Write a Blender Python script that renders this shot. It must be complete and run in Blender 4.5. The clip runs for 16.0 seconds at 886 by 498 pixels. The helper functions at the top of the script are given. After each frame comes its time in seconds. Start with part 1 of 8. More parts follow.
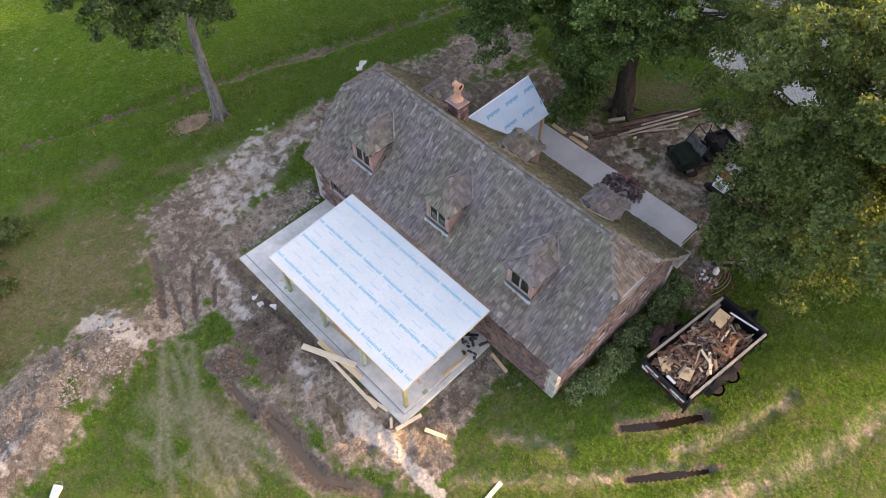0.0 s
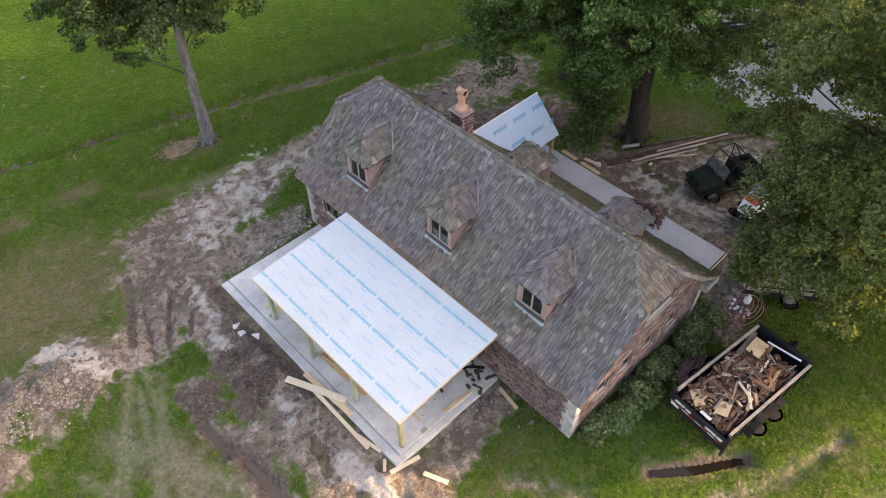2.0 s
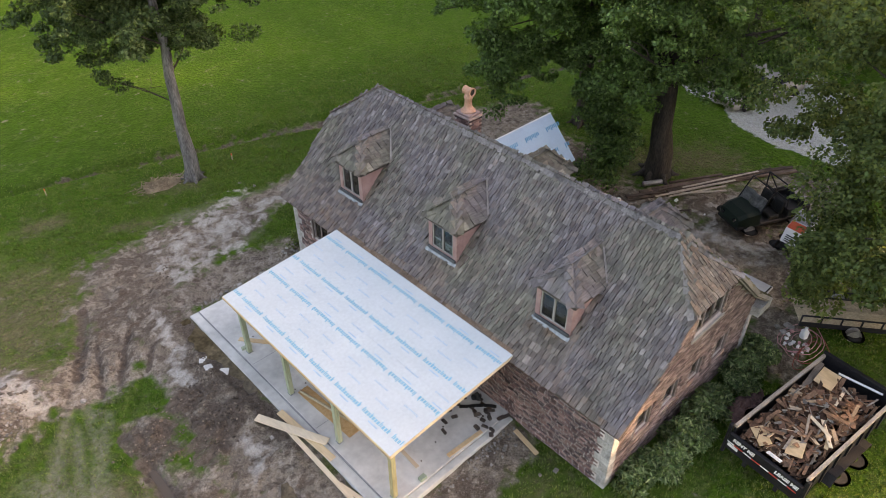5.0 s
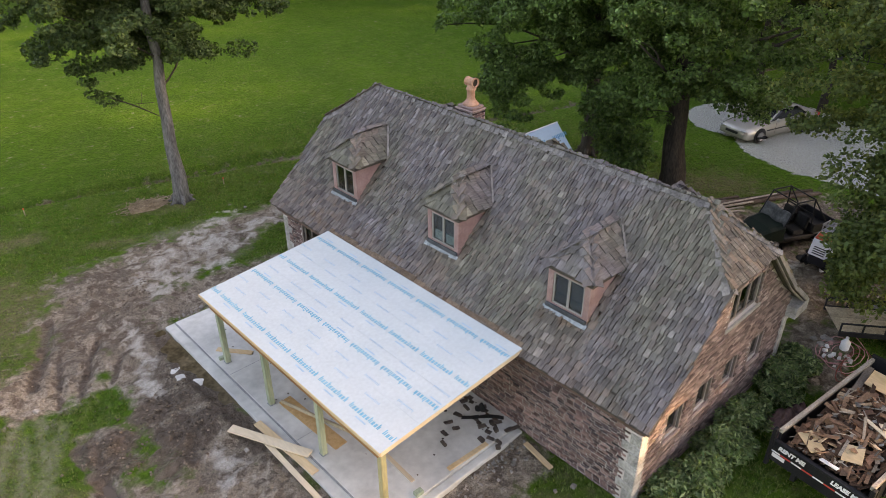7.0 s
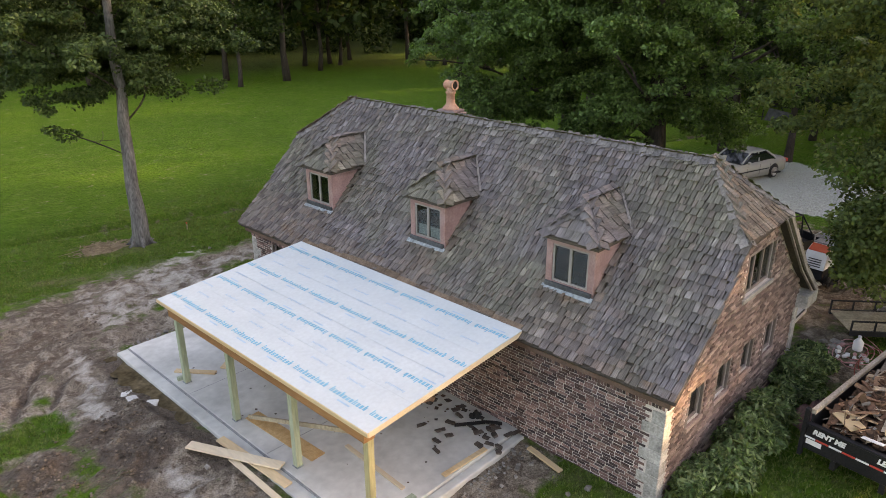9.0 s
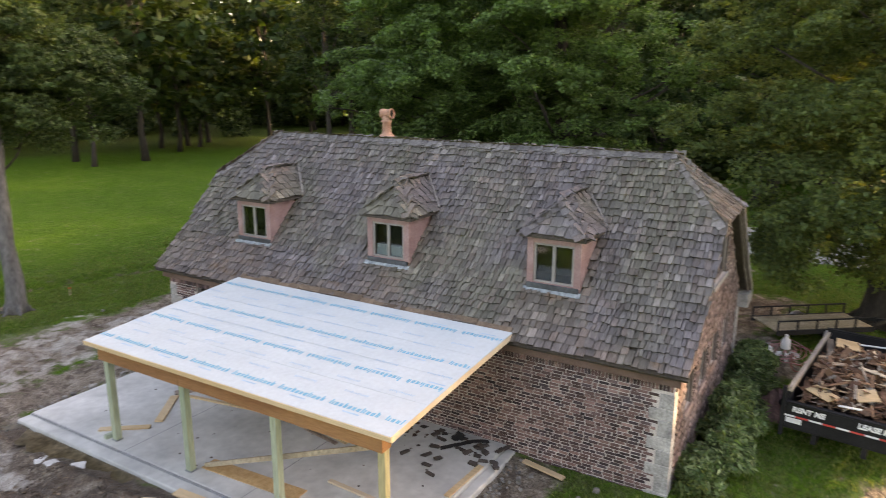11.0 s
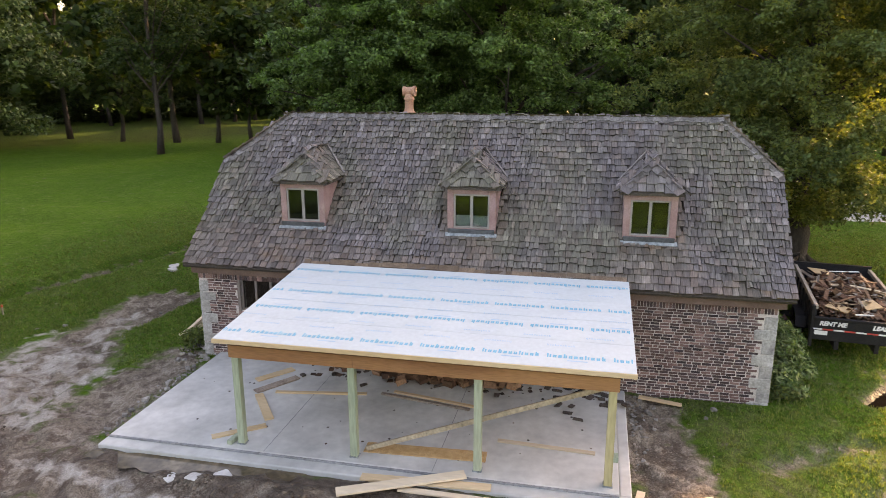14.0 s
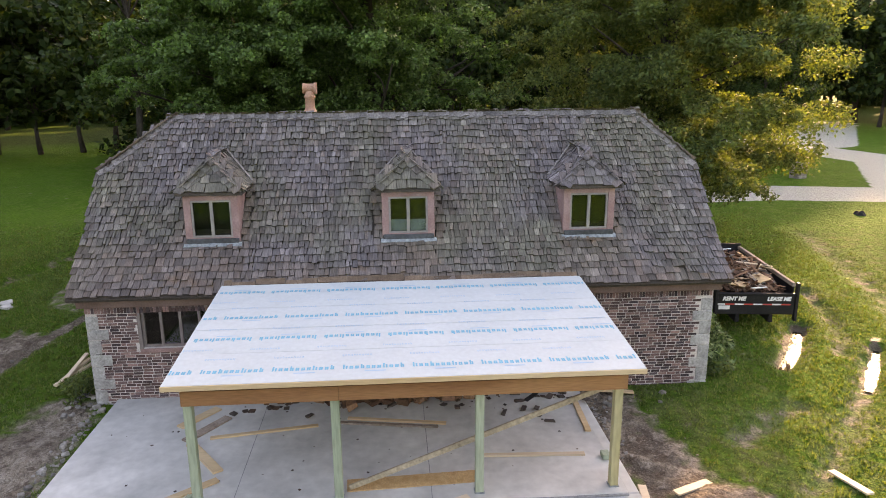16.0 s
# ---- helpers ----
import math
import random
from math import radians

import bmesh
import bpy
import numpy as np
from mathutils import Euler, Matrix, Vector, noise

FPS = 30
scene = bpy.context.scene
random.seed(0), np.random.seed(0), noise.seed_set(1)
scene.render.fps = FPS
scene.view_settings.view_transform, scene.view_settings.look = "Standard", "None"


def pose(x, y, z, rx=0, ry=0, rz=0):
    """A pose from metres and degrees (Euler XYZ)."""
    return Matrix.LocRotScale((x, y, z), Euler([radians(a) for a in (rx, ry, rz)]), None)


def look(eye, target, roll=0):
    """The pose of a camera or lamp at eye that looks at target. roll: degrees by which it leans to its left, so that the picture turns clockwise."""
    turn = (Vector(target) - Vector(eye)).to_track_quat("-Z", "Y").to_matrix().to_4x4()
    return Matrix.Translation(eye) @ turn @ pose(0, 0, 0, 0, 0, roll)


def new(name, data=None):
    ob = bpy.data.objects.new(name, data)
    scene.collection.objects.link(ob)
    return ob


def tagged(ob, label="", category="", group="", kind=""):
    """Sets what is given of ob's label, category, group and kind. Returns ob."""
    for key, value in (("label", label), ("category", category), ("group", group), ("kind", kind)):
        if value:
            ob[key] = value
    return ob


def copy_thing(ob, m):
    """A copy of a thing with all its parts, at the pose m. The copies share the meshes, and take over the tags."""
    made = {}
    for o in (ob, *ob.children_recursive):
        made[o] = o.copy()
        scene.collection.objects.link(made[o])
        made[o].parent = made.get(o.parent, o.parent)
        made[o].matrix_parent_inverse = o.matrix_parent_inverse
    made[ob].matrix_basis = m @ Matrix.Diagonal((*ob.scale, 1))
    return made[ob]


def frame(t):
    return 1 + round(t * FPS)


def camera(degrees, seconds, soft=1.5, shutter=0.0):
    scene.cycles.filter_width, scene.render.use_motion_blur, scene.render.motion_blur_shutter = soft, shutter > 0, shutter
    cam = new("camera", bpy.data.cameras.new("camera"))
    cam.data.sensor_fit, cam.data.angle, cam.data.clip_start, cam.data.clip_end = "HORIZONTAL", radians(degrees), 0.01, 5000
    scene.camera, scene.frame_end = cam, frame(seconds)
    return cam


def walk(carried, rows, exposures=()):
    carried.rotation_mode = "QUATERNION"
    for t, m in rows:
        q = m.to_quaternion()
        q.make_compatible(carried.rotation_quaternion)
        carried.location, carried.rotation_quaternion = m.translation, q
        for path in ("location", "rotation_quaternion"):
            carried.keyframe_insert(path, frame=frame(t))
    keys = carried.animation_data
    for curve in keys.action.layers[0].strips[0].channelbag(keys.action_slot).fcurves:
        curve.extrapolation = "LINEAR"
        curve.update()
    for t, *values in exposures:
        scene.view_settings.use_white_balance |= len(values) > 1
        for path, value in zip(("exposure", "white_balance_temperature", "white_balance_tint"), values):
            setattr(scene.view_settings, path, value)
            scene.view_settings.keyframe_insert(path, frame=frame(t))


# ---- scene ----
cam = camera(64.8, 16.0, soft=0.6, shutter=0.25)
METRES, EYE, TILT, LEAN, TURN = 29.0, 24.0, 0.0, 0.0, -43.9
ROWS = [
    (0.0, 0.0, 0.0, 0.0, -0.28, -53.85, 0.21),
    (0.5, -0.0008, 0.0003, -0.0283, -0.19, -51.13, 0.19),
    (1.0, 0.0006, 0.001, -0.0578, -0.11, -49.97, 0.21),
    (1.5, 0.0004, 0.002, -0.0854, -0.01, -48.89, 0.23),
    (2.0, -0.0, 0.0029, -0.1133, 0.04, -47.7, 0.21),
    (2.5, -0.0012, 0.0029, -0.1409, 0.11, -46.49, 0.24),
    (3.0, -0.0005, 0.0039, -0.1688, 0.18, -45.1, 0.23),
    (3.5, -0.0001, 0.0049, -0.1969, 0.27, -42.94, 0.24),
    (4.0, -0.0001, 0.0063, -0.2247, 0.36, -40.84, 0.25),
    (6.5, 0.0008, 0.0085, -0.363, 0.69, -32.81, 0.19),
    (7.0, 0.0013, 0.0092, -0.391, 0.74, -30.46, 0.19),
    (7.5, 0.0007, 0.0105, -0.4186, 0.8, -28.17, 0.18),
    (8.0, -0.0007, 0.0113, -0.4474, 0.92, -25.88, 0.15),
    (8.5, -0.0017, 0.0115, -0.4751, -0.16, -23.68, 0.08),
    (8.7, -0.0066, 0.0095, -0.4872, -1.25, -22.6, 0.08),
    (10.8, -0.0945, 0.023, -0.5698, -10.6, -13.95, -0.12),
    (11.0, -0.1063, 0.0228, -0.5695, -15.08, -13.7, -0.15),
    (11.5, -0.1484, 0.0324, -0.5706, -24.63, -12.52, -0.09),
    (12.0, -0.1898, 0.0433, -0.5796, -24.86, -12.67, -0.06),
    (12.5, -0.231, 0.0568, -0.5843, -24.89, -13.95, -0.04),
    (13.0, -0.2686, 0.0717, -0.5842, -24.93, -14.21, -0.01),
    (13.5, -0.3039, 0.0867, -0.5836, -28.45, -14.27, 0.09),
    (14.0, -0.339, 0.1032, -0.5832, -33.71, -14.32, 0.17),
    (14.5, -0.373, 0.1217, -0.583, -40.62, -14.38, 0.28),
    (15.0, -0.3943, 0.1445, -0.5825, -47.19, -14.41, 0.27),
    (15.5, -0.4007, 0.173, -0.5825, -50.31, -14.38, 0.34),
    (16.0, -0.3948, 0.2017, -0.588, -50.3, -14.33, 0.42),
]
walk(cam, [(t, pose(0, 0, EYE, TILT, LEAN, TURN) @ pose(METRES * x, METRES * y, METRES * z, 90 + pitch, roll, yaw)) for t, x, y, z, yaw, pitch, roll in ROWS], exposures=[(0.0, 2.74, 8500, 28), (2.5, 2.72, 8600, 28), (4.5, 2.64, 8900, 27), (8.5, 2.6, 9200, 27), (10.9, 2.67, 9200, 28), (11.5, 2.87, 9300, 29), (12.5, 2.84, 9300, 29), (14.0, 2.7, 9200, 30), (16.0, 2.64, 9000, 30)])

# ---- light ----
SUN_AZ, SUN_EL = -32.0, 15.0  # degrees from +x, and above the horizon
world = bpy.data.worlds.new("sky")
scene.world = world
world.use_nodes = True
wn = world.node_tree.nodes
sky = wn.new("ShaderNodeTexSky")
sky.sky_type = "NISHITA"
sky.sun_disc = False
sky.sun_elevation, sky.sun_rotation = radians(SUN_EL), radians(90 - SUN_AZ)
sky.air_density, sky.dust_density = 1.0, 2.5
wn["Background"].inputs["Strength"].default_value = 0.15
world.node_tree.links.new(sky.outputs["Color"], wn["Background"].inputs["Color"])
sun = new("sun", bpy.data.lights.new("sun", "SUN"))
sun.data.energy, sun.data.angle, sun.data.color = 2.2, radians(1.5), (1.0, 0.79, 0.50)
TO_SUN = Vector((math.cos(radians(SUN_EL)) * math.cos(radians(SUN_AZ)), math.cos(radians(SUN_EL)) * math.sin(radians(SUN_AZ)), math.sin(radians(SUN_EL))))
sun.matrix_world = look(TO_SUN * 100, (0, 0, 0))


# ---- materials ----
def surf(name, c1, c2, scale=2.0, fine=30.0, rough=0.85, bump=0.3, island=0.0, each=0.0, c3=None, stretch=(1, 1, 1), metal=0.0, spec=0.3, depth=0.01, contrast=0.35, through_light=0.0, glow=(2.2, 2.0, 0.55)):
    """Two colours mixed by a broad noise, a fine noise on brightness and relief, and a change from piece to piece (island, each)."""
    m = bpy.data.materials.new(name)
    m.use_nodes = True
    nt = m.node_tree
    n, link = nt.nodes, nt.links.new
    bsdf = n["Principled BSDF"]
    geo = n.new("ShaderNodeNewGeometry")
    mp = n.new("ShaderNodeMapping")
    mp.inputs["Scale"].default_value = stretch
    link(geo.outputs["Position"], mp.inputs["Vector"])
    n1, n2 = n.new("ShaderNodeTexNoise"), n.new("ShaderNodeTexNoise")
    for k, s in ((n1, scale), (n2, fine)):
        k.inputs["Scale"].default_value = s
        k.inputs["Detail"].default_value = 5
        link(mp.outputs["Vector"], k.inputs["Vector"])
    ramp = n.new("ShaderNodeMapRange")
    ramp.inputs["From Min"].default_value, ramp.inputs["From Max"].default_value = 0.32, 0.68
    link(n1.outputs["Fac"], ramp.inputs["Value"])
    mix = n.new("ShaderNodeMix")
    mix.data_type = "RGBA"
    mix.inputs["A"].default_value, mix.inputs["B"].default_value = (*c1, 1), (*c2, 1)
    link(ramp.outputs["Result"], mix.inputs["Factor"])
    colour = mix.outputs["Result"]
    value = n.new("ShaderNodeMapRange")
    value.inputs["From Min"].default_value, value.inputs["From Max"].default_value = 0.25, 0.75
    value.inputs["To Min"].default_value, value.inputs["To Max"].default_value = 1 - contrast, 1 + contrast
    link(n2.outputs["Fac"], value.inputs["Value"])
    level = value.outputs["Result"]
    pick = None
    if island:
        pick, amount = geo.outputs["Random Per Island"], island
    if each:
        info = n.new("ShaderNodeObjectInfo")
        pick, amount = info.outputs["Random"], each
    if pick is not None:
        var = n.new("ShaderNodeMapRange")
        var.inputs["To Min"].default_value, var.inputs["To Max"].default_value = 1 - amount, 1 + amount
        link(pick, var.inputs["Value"])
        mul = n.new("ShaderNodeMath")
        mul.operation = "MULTIPLY"
        link(level, mul.inputs[0]), link(var.outputs["Result"], mul.inputs[1])
        level = mul.outputs["Value"]
        if c3:
            other = n.new("ShaderNodeMix")
            other.data_type = "RGBA"
            other.inputs["B"].default_value = (*c3, 1)
            wave = n.new("ShaderNodeMath")  # a second draw from the same number
            wave.operation = "MULTIPLY"
            wave.inputs[1].default_value = 7.31
            frac = n.new("ShaderNodeMath")
            frac.operation = "FRACT"
            link(pick, wave.inputs[0]), link(wave.outputs["Value"], frac.inputs[0])
            part_of = n.new("ShaderNodeMapRange")
            part_of.inputs["From Min"].default_value, part_of.inputs["From Max"].default_value = 0.35, 1.0
            link(frac.outputs["Value"], part_of.inputs["Value"])
            link(part_of.outputs["Result"], other.inputs["Factor"])
            link(colour, other.inputs["A"])
            colour = other.outputs["Result"]
    hsv = n.new("ShaderNodeHueSaturation")
    link(colour, hsv.inputs["Color"]), link(level, hsv.inputs["Value"])
    link(hsv.outputs["Color"], bsdf.inputs["Base Color"])
    bsdf.inputs["Roughness"].default_value, bsdf.inputs["Metallic"].default_value = rough, metal
    bsdf.inputs["Specular IOR Level"].default_value = spec
    if bump:
        b = n.new("ShaderNodeBump")
        b.inputs["Strength"].default_value, b.inputs["Distance"].default_value = bump, depth
        link(n2.outputs["Fac"], b.inputs["Height"])
        link(b.outputs["Normal"], bsdf.inputs["Normal"])
    if through_light:
        tr = n.new("ShaderNodeBsdfTranslucent")
        warm = n.new("ShaderNodeMix")
        warm.data_type, warm.blend_type = "RGBA", "MULTIPLY"
        warm.inputs["Factor"].default_value = 1.0
        warm.inputs["B"].default_value = (*glow, 1)
        link(hsv.outputs["Color"], warm.inputs["A"])
        link(warm.outputs["Result"], tr.inputs["Color"])
        ms = n.new("ShaderNodeMixShader")
        ms.inputs["Fac"].default_value = through_light
        link(bsdf.outputs["BSDF"], ms.inputs[1]), link(tr.outputs["BSDF"], ms.inputs[2])
        link(ms.outputs["Shader"], n["Material Output"].inputs["Surface"])
    return m


def glass_material():
    m = bpy.data.materials.new("window_glass")
    m.use_nodes = True
    n, link = m.node_tree.nodes, m.node_tree.links.new
    n.remove(n["Principled BSDF"])
    weight, steep, fres = n.new("ShaderNodeLayerWeight"), n.new("ShaderNodeMath"), n.new("ShaderNodeMath")
    weight.inputs["Blend"].default_value = 0.5
    steep.operation, fres.operation = "POWER", "MULTIPLY_ADD"
    steep.inputs[1].default_value, fres.inputs[1].default_value, fres.inputs[2].default_value = 4.0, 0.9, 0.06
    link(weight.outputs["Facing"], steep.inputs[0]), link(steep.outputs["Value"], fres.inputs[0])
    clear, gloss, ms = n.new("ShaderNodeBsdfTransparent"), n.new("ShaderNodeBsdfGlossy"), n.new("ShaderNodeMixShader")
    clear.inputs["Color"].default_value = (0.62, 0.68, 0.66, 1)
    gloss.inputs["Roughness"].default_value = 0.03
    link(fres.outputs["Value"], ms.inputs["Fac"]), link(clear.outputs["BSDF"], ms.inputs[1]), link(gloss.outputs["BSDF"], ms.inputs[2])
    link(ms.outputs["Shader"], n["Material Output"].inputs["Surface"])
    return m




def shingle_material(name, pick_each, base, moss, warm=0.0):
    """Weathered wood: broad drifts from grey to moss, upright grain, a small change from piece to piece and now and then a pale new face."""
    m = bpy.data.materials.new(name)
    m.use_nodes = True
    n, link = m.node_tree.nodes, m.node_tree.links.new
    bsdf, geo = n["Principled BSDF"], n.new("ShaderNodeNewGeometry")

    def tex(scale, stretch=(1, 1, 1), detail=4):
        mp, k = n.new("ShaderNodeMapping"), n.new("ShaderNodeTexNoise")
        mp.inputs["Scale"].default_value = stretch
        link(geo.outputs["Position"], mp.inputs["Vector"]), link(mp.outputs["Vector"], k.inputs["Vector"])
        k.inputs["Scale"].default_value, k.inputs["Detail"].default_value = scale, detail
        return k.outputs["Fac"]

    def ranged(value, a, b, lo, hi):
        r = n.new("ShaderNodeMapRange")
        for key, v in (("From Min", a), ("From Max", b), ("To Min", lo), ("To Max", hi)):
            r.inputs[key].default_value = v
        link(value, r.inputs["Value"])
        return r.outputs["Result"]

    def times(a, b):
        k = n.new("ShaderNodeMath")
        k.operation = "MULTIPLY"
        link(a, k.inputs[0]), link(b, k.inputs[1])
        return k.outputs["Value"]

    def mixed(fac, a, b):
        k = n.new("ShaderNodeMix")
        k.data_type = "RGBA"
        link(fac, k.inputs["Factor"])
        for key, v in (("A", a), ("B", b)):
            if isinstance(v, tuple):
                k.inputs[key].default_value = (*v, 1)
            else:
                link(v, k.inputs[key])
        return k.outputs["Result"]

    pick = n.new("ShaderNodeObjectInfo").outputs["Random"] if pick_each else geo.outputs["Random Per Island"]
    second, frac = n.new("ShaderNodeMath"), n.new("ShaderNodeMath")
    second.operation, second.inputs[1].default_value, frac.operation = "MULTIPLY", 13.7, "FRACT"
    link(pick, second.inputs[0]), link(second.outputs["Value"], frac.inputs[0])
    grain = tex(9, (0.5, 7.0, 0.5), 5)
    colour = mixed(ranged(tex(0.42, detail=5), 0.44, 0.60, 0, 1), base, moss)
    colour = mixed(ranged(frac.outputs["Value"], 0.55, 1.0, 0, 0.55), colour, tuple(c * k for c, k in zip(base, (1.18, 1.0, 0.86))))
    colour = mixed(ranged(tex(1.6, detail=6), 0.60, 0.72, 0, 0.5 + warm), colour, (0.165, 0.105, 0.068) if warm else tuple(c * 0.62 for c in base))
    level = times(ranged(pick, 0, 0.93, 0.70, 1.26), ranged(grain, 0.30, 0.72, 0.62, 1.42))
    level = times(level, ranged(pick, 0.965, 0.99, 1.0, 1.35))
    level = times(level, ranged(tex(15, (0.45, 6.0, 0.45), 3), 0.66, 0.74, 1.0, 1.7))  # bleached flecks along the grain
    level = times(level, ranged(tex(3.0, detail=6), 0.3, 0.7, 0.82, 1.18))
    hsv, bump = n.new("ShaderNodeHueSaturation"), n.new("ShaderNodeBump")
    link(colour, hsv.inputs["Color"]), link(level, hsv.inputs["Value"]), link(hsv.outputs["Color"], bsdf.inputs["Base Color"])
    bsdf.inputs["Roughness"].default_value, bsdf.inputs["Specular IOR Level"].default_value = 0.85, 0.3
    bump.inputs["Strength"].default_value, bump.inputs["Distance"].default_value = 0.8, 0.012
    link(grain, bump.inputs["Height"]), link(bump.outputs["Normal"], bsdf.inputs["Normal"])
    return m


SHINGLE = shingle_material("weathered_shingle", False, (0.150, 0.136, 0.137), (0.142, 0.135, 0.108))
SHINGLE_ONE = shingle_material("weathered_shingle_single", True, (0.150, 0.136, 0.137), (0.142, 0.135, 0.108))
SHINGLE_LOW = shingle_material("brown_weathered_shingle", False, (0.158, 0.134, 0.124), (0.138, 0.122, 0.098), 0.2)
SHINGLE_HIP = shingle_material("sun_browned_shingle", False, (0.172, 0.136, 0.112), (0.150, 0.130, 0.110), 0.25)
SHINGLE_MOSS = surf("mossy_shingle", (0.10, 0.085, 0.05), (0.15, 0.12, 0.08), 2.5, 26, 0.95, 0.5, island=0.35, c3=(0.09, 0.10, 0.04))
CAP_WOOD = surf("pale_cap_shingle", (0.19, 0.172, 0.16), (0.27, 0.245, 0.23), 2.0, 24, 0.9, 0.4, island=0.3)
CAP_SHINGLE = surf("grey_cap_shingle", (0.150, 0.140, 0.140), (0.215, 0.20, 0.196), 1.2, 24, 0.9, 0.6, each=0.28, contrast=0.5)
DECK_WOOD = surf("old_roof_deck", (0.06, 0.05, 0.045), (0.09, 0.075, 0.06), 3, 20)
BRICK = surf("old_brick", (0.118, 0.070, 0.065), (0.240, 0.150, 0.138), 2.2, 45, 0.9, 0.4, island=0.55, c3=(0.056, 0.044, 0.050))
BRICK_ONE = surf("old_brick_single", (0.118, 0.070, 0.065), (0.240, 0.150, 0.138), 2.2, 45, 0.9, 0.4, each=0.55, c3=(0.056, 0.044, 0.050))
MORTAR = surf("pale_mortar", (0.43, 0.385, 0.36), (0.62, 0.565, 0.53), 1.5, 60, 0.95, 0.4)
BRICK_PALE = surf("pale_pink_brick", (0.18, 0.128, 0.115), (0.30, 0.235, 0.212), 1.4, 40, 0.9, 0.4, island=0.5, c3=(0.145, 0.10, 0.095))
QUOIN = surf("grey_limestone", (0.26, 0.255, 0.245), (0.44, 0.43, 0.41), 3.0, 25, 0.9, 0.4, each=0.2)
BROWN_PAINT = surf("brown_fascia_paint", (0.12, 0.075, 0.06), (0.17, 0.11, 0.09), 2, 25, 0.7, 0.2, contrast=0.2)
PINK_PAINT = surf("faded_pink_paint", (0.28, 0.165, 0.155), (0.37, 0.245, 0.23), 2.5, 22, 0.7, 0.25, contrast=0.2)
FRAME_GREY = surf("grey_window_paint", (0.225, 0.208, 0.195), (0.31, 0.29, 0.275), 3, 30, 0.6, 0.15, contrast=0.12)
FRAME_BROWN = surf("brown_grey_window_paint", (0.16, 0.13, 0.12), (0.22, 0.19, 0.18), 3, 30, 0.65, 0.15, contrast=0.15)
LEAD = surf("dark_lead_flashing", (0.05, 0.055, 0.06), (0.10, 0.11, 0.12), 4, 18, 0.5, 0.3, metal=0.3)
ZINC = surf("pale_zinc_edge", (0.16, 0.19, 0.205), (0.34, 0.38, 0.39), 6, 18, 0.5, 0.2, metal=0.2)
TERRACOTTA = surf("terracotta", (0.38, 0.20, 0.135), (0.48, 0.29, 0.21), 5, 30, 0.8, 0.3)
# Near-black colour in place of the shade inside rooms and the chimney pot.
INSIDE_SHADE = surf("inside_shade", (0.02, 0.018, 0.016), (0.03, 0.027, 0.024), 2, 10, 0.9, 0)
CURTAIN = surf("white_curtain", (0.5, 0.52, 0.55), (0.6, 0.62, 0.65), 5, 20, 0.9, 0.1, contrast=0.1)
GLASS = glass_material()
SHEET = surf("white_underlayment", (0.465, 0.522, 0.530), (0.508, 0.560, 0.564), 0.8, 12, 0.75, 0.15, contrast=0.05, depth=0.004, spec=0.1)
INK_BLUE = surf("blue_print", (0.115, 0.385, 0.51), (0.15, 0.425, 0.55), 2, 8, 0.7, 0, contrast=0.08)
INK_GREY = surf("grey_print", (0.30, 0.45, 0.55), (0.36, 0.49, 0.58), 2, 8, 0.7, 0, contrast=0.08)
BLUE_SHEET = surf("blue_white_underlayment", (0.42, 0.57, 0.70), (0.48, 0.63, 0.75), 0.8, 12, 0.5, 0.1, contrast=0.05)
INK_DEEP = surf("deep_blue_print", (0.08, 0.30, 0.52), (0.10, 0.36, 0.58), 2, 8, 0.6, 0, contrast=0.08)
PINE = surf("fresh_pine", (0.58, 0.40, 0.22), (0.68, 0.52, 0.33), 1.5, 18, 0.7, 0.08, each=0.15, contrast=0.12, stretch=(1, 0.2, 2.5))
PINE_PALE = surf("pale_pine", (0.60, 0.475, 0.33), (0.70, 0.585, 0.43), 1.5, 18, 0.7, 0.06, each=0.15, contrast=0.10, stretch=(1, 0.2, 2.5))
HEADER_WOOD = surf("orange_header_lumber", (0.25, 0.112, 0.05), (0.36, 0.18, 0.08), 1.2, 16, 0.7, 0.2, contrast=0.2, stretch=(1, 0.3, 3))
OSB = surf("strand_board", (0.45, 0.27, 0.12), (0.58, 0.38, 0.19), 8, 40, 0.75, 0.2, contrast=0.25)
TREATED = surf("treated_green_lumber", (0.27, 0.335, 0.24), (0.37, 0.42, 0.31), 1.5, 22, 0.75, 0.2, stretch=(1, 1, 0.15), contrast=0.2)
TREATED_Y = surf("treated_yellow_lumber", (0.34, 0.30, 0.15), (0.45, 0.41, 0.24), 1.5, 22, 0.75, 0.2, stretch=(1, 1, 0.15), contrast=0.2)
CONCRETE = surf("new_concrete", (0.41, 0.412, 0.388), (0.60, 0.598, 0.565), 0.8, 5, 0.75, 0.05, contrast=0.12)
# Back patio's concrete, with the sky's blue light put into its colour.
CONCRETE_SKYLIT = surf("skylit_new_concrete", (0.37, 0.40, 0.43), (0.48, 0.51, 0.54), 0.7, 9, 0.7, 0.04, contrast=0.06)
CONCRETE_DARK = surf("dark_joint", (0.20, 0.205, 0.21), (0.29, 0.295, 0.30), 1, 14, 0.85, 0.1)
RUBBLE = surf("pale_rubble", (0.17, 0.157, 0.14), (0.31, 0.29, 0.26), 3, 20, 0.9, 0.4, each=0.3)
RUBBLE_ST = surf("pale_rubble_bits", (0.164, 0.153, 0.136), (0.312, 0.297, 0.273), 3, 20, 0.9, 0.4, island=0.4, c3=(0.2, 0.15, 0.11))
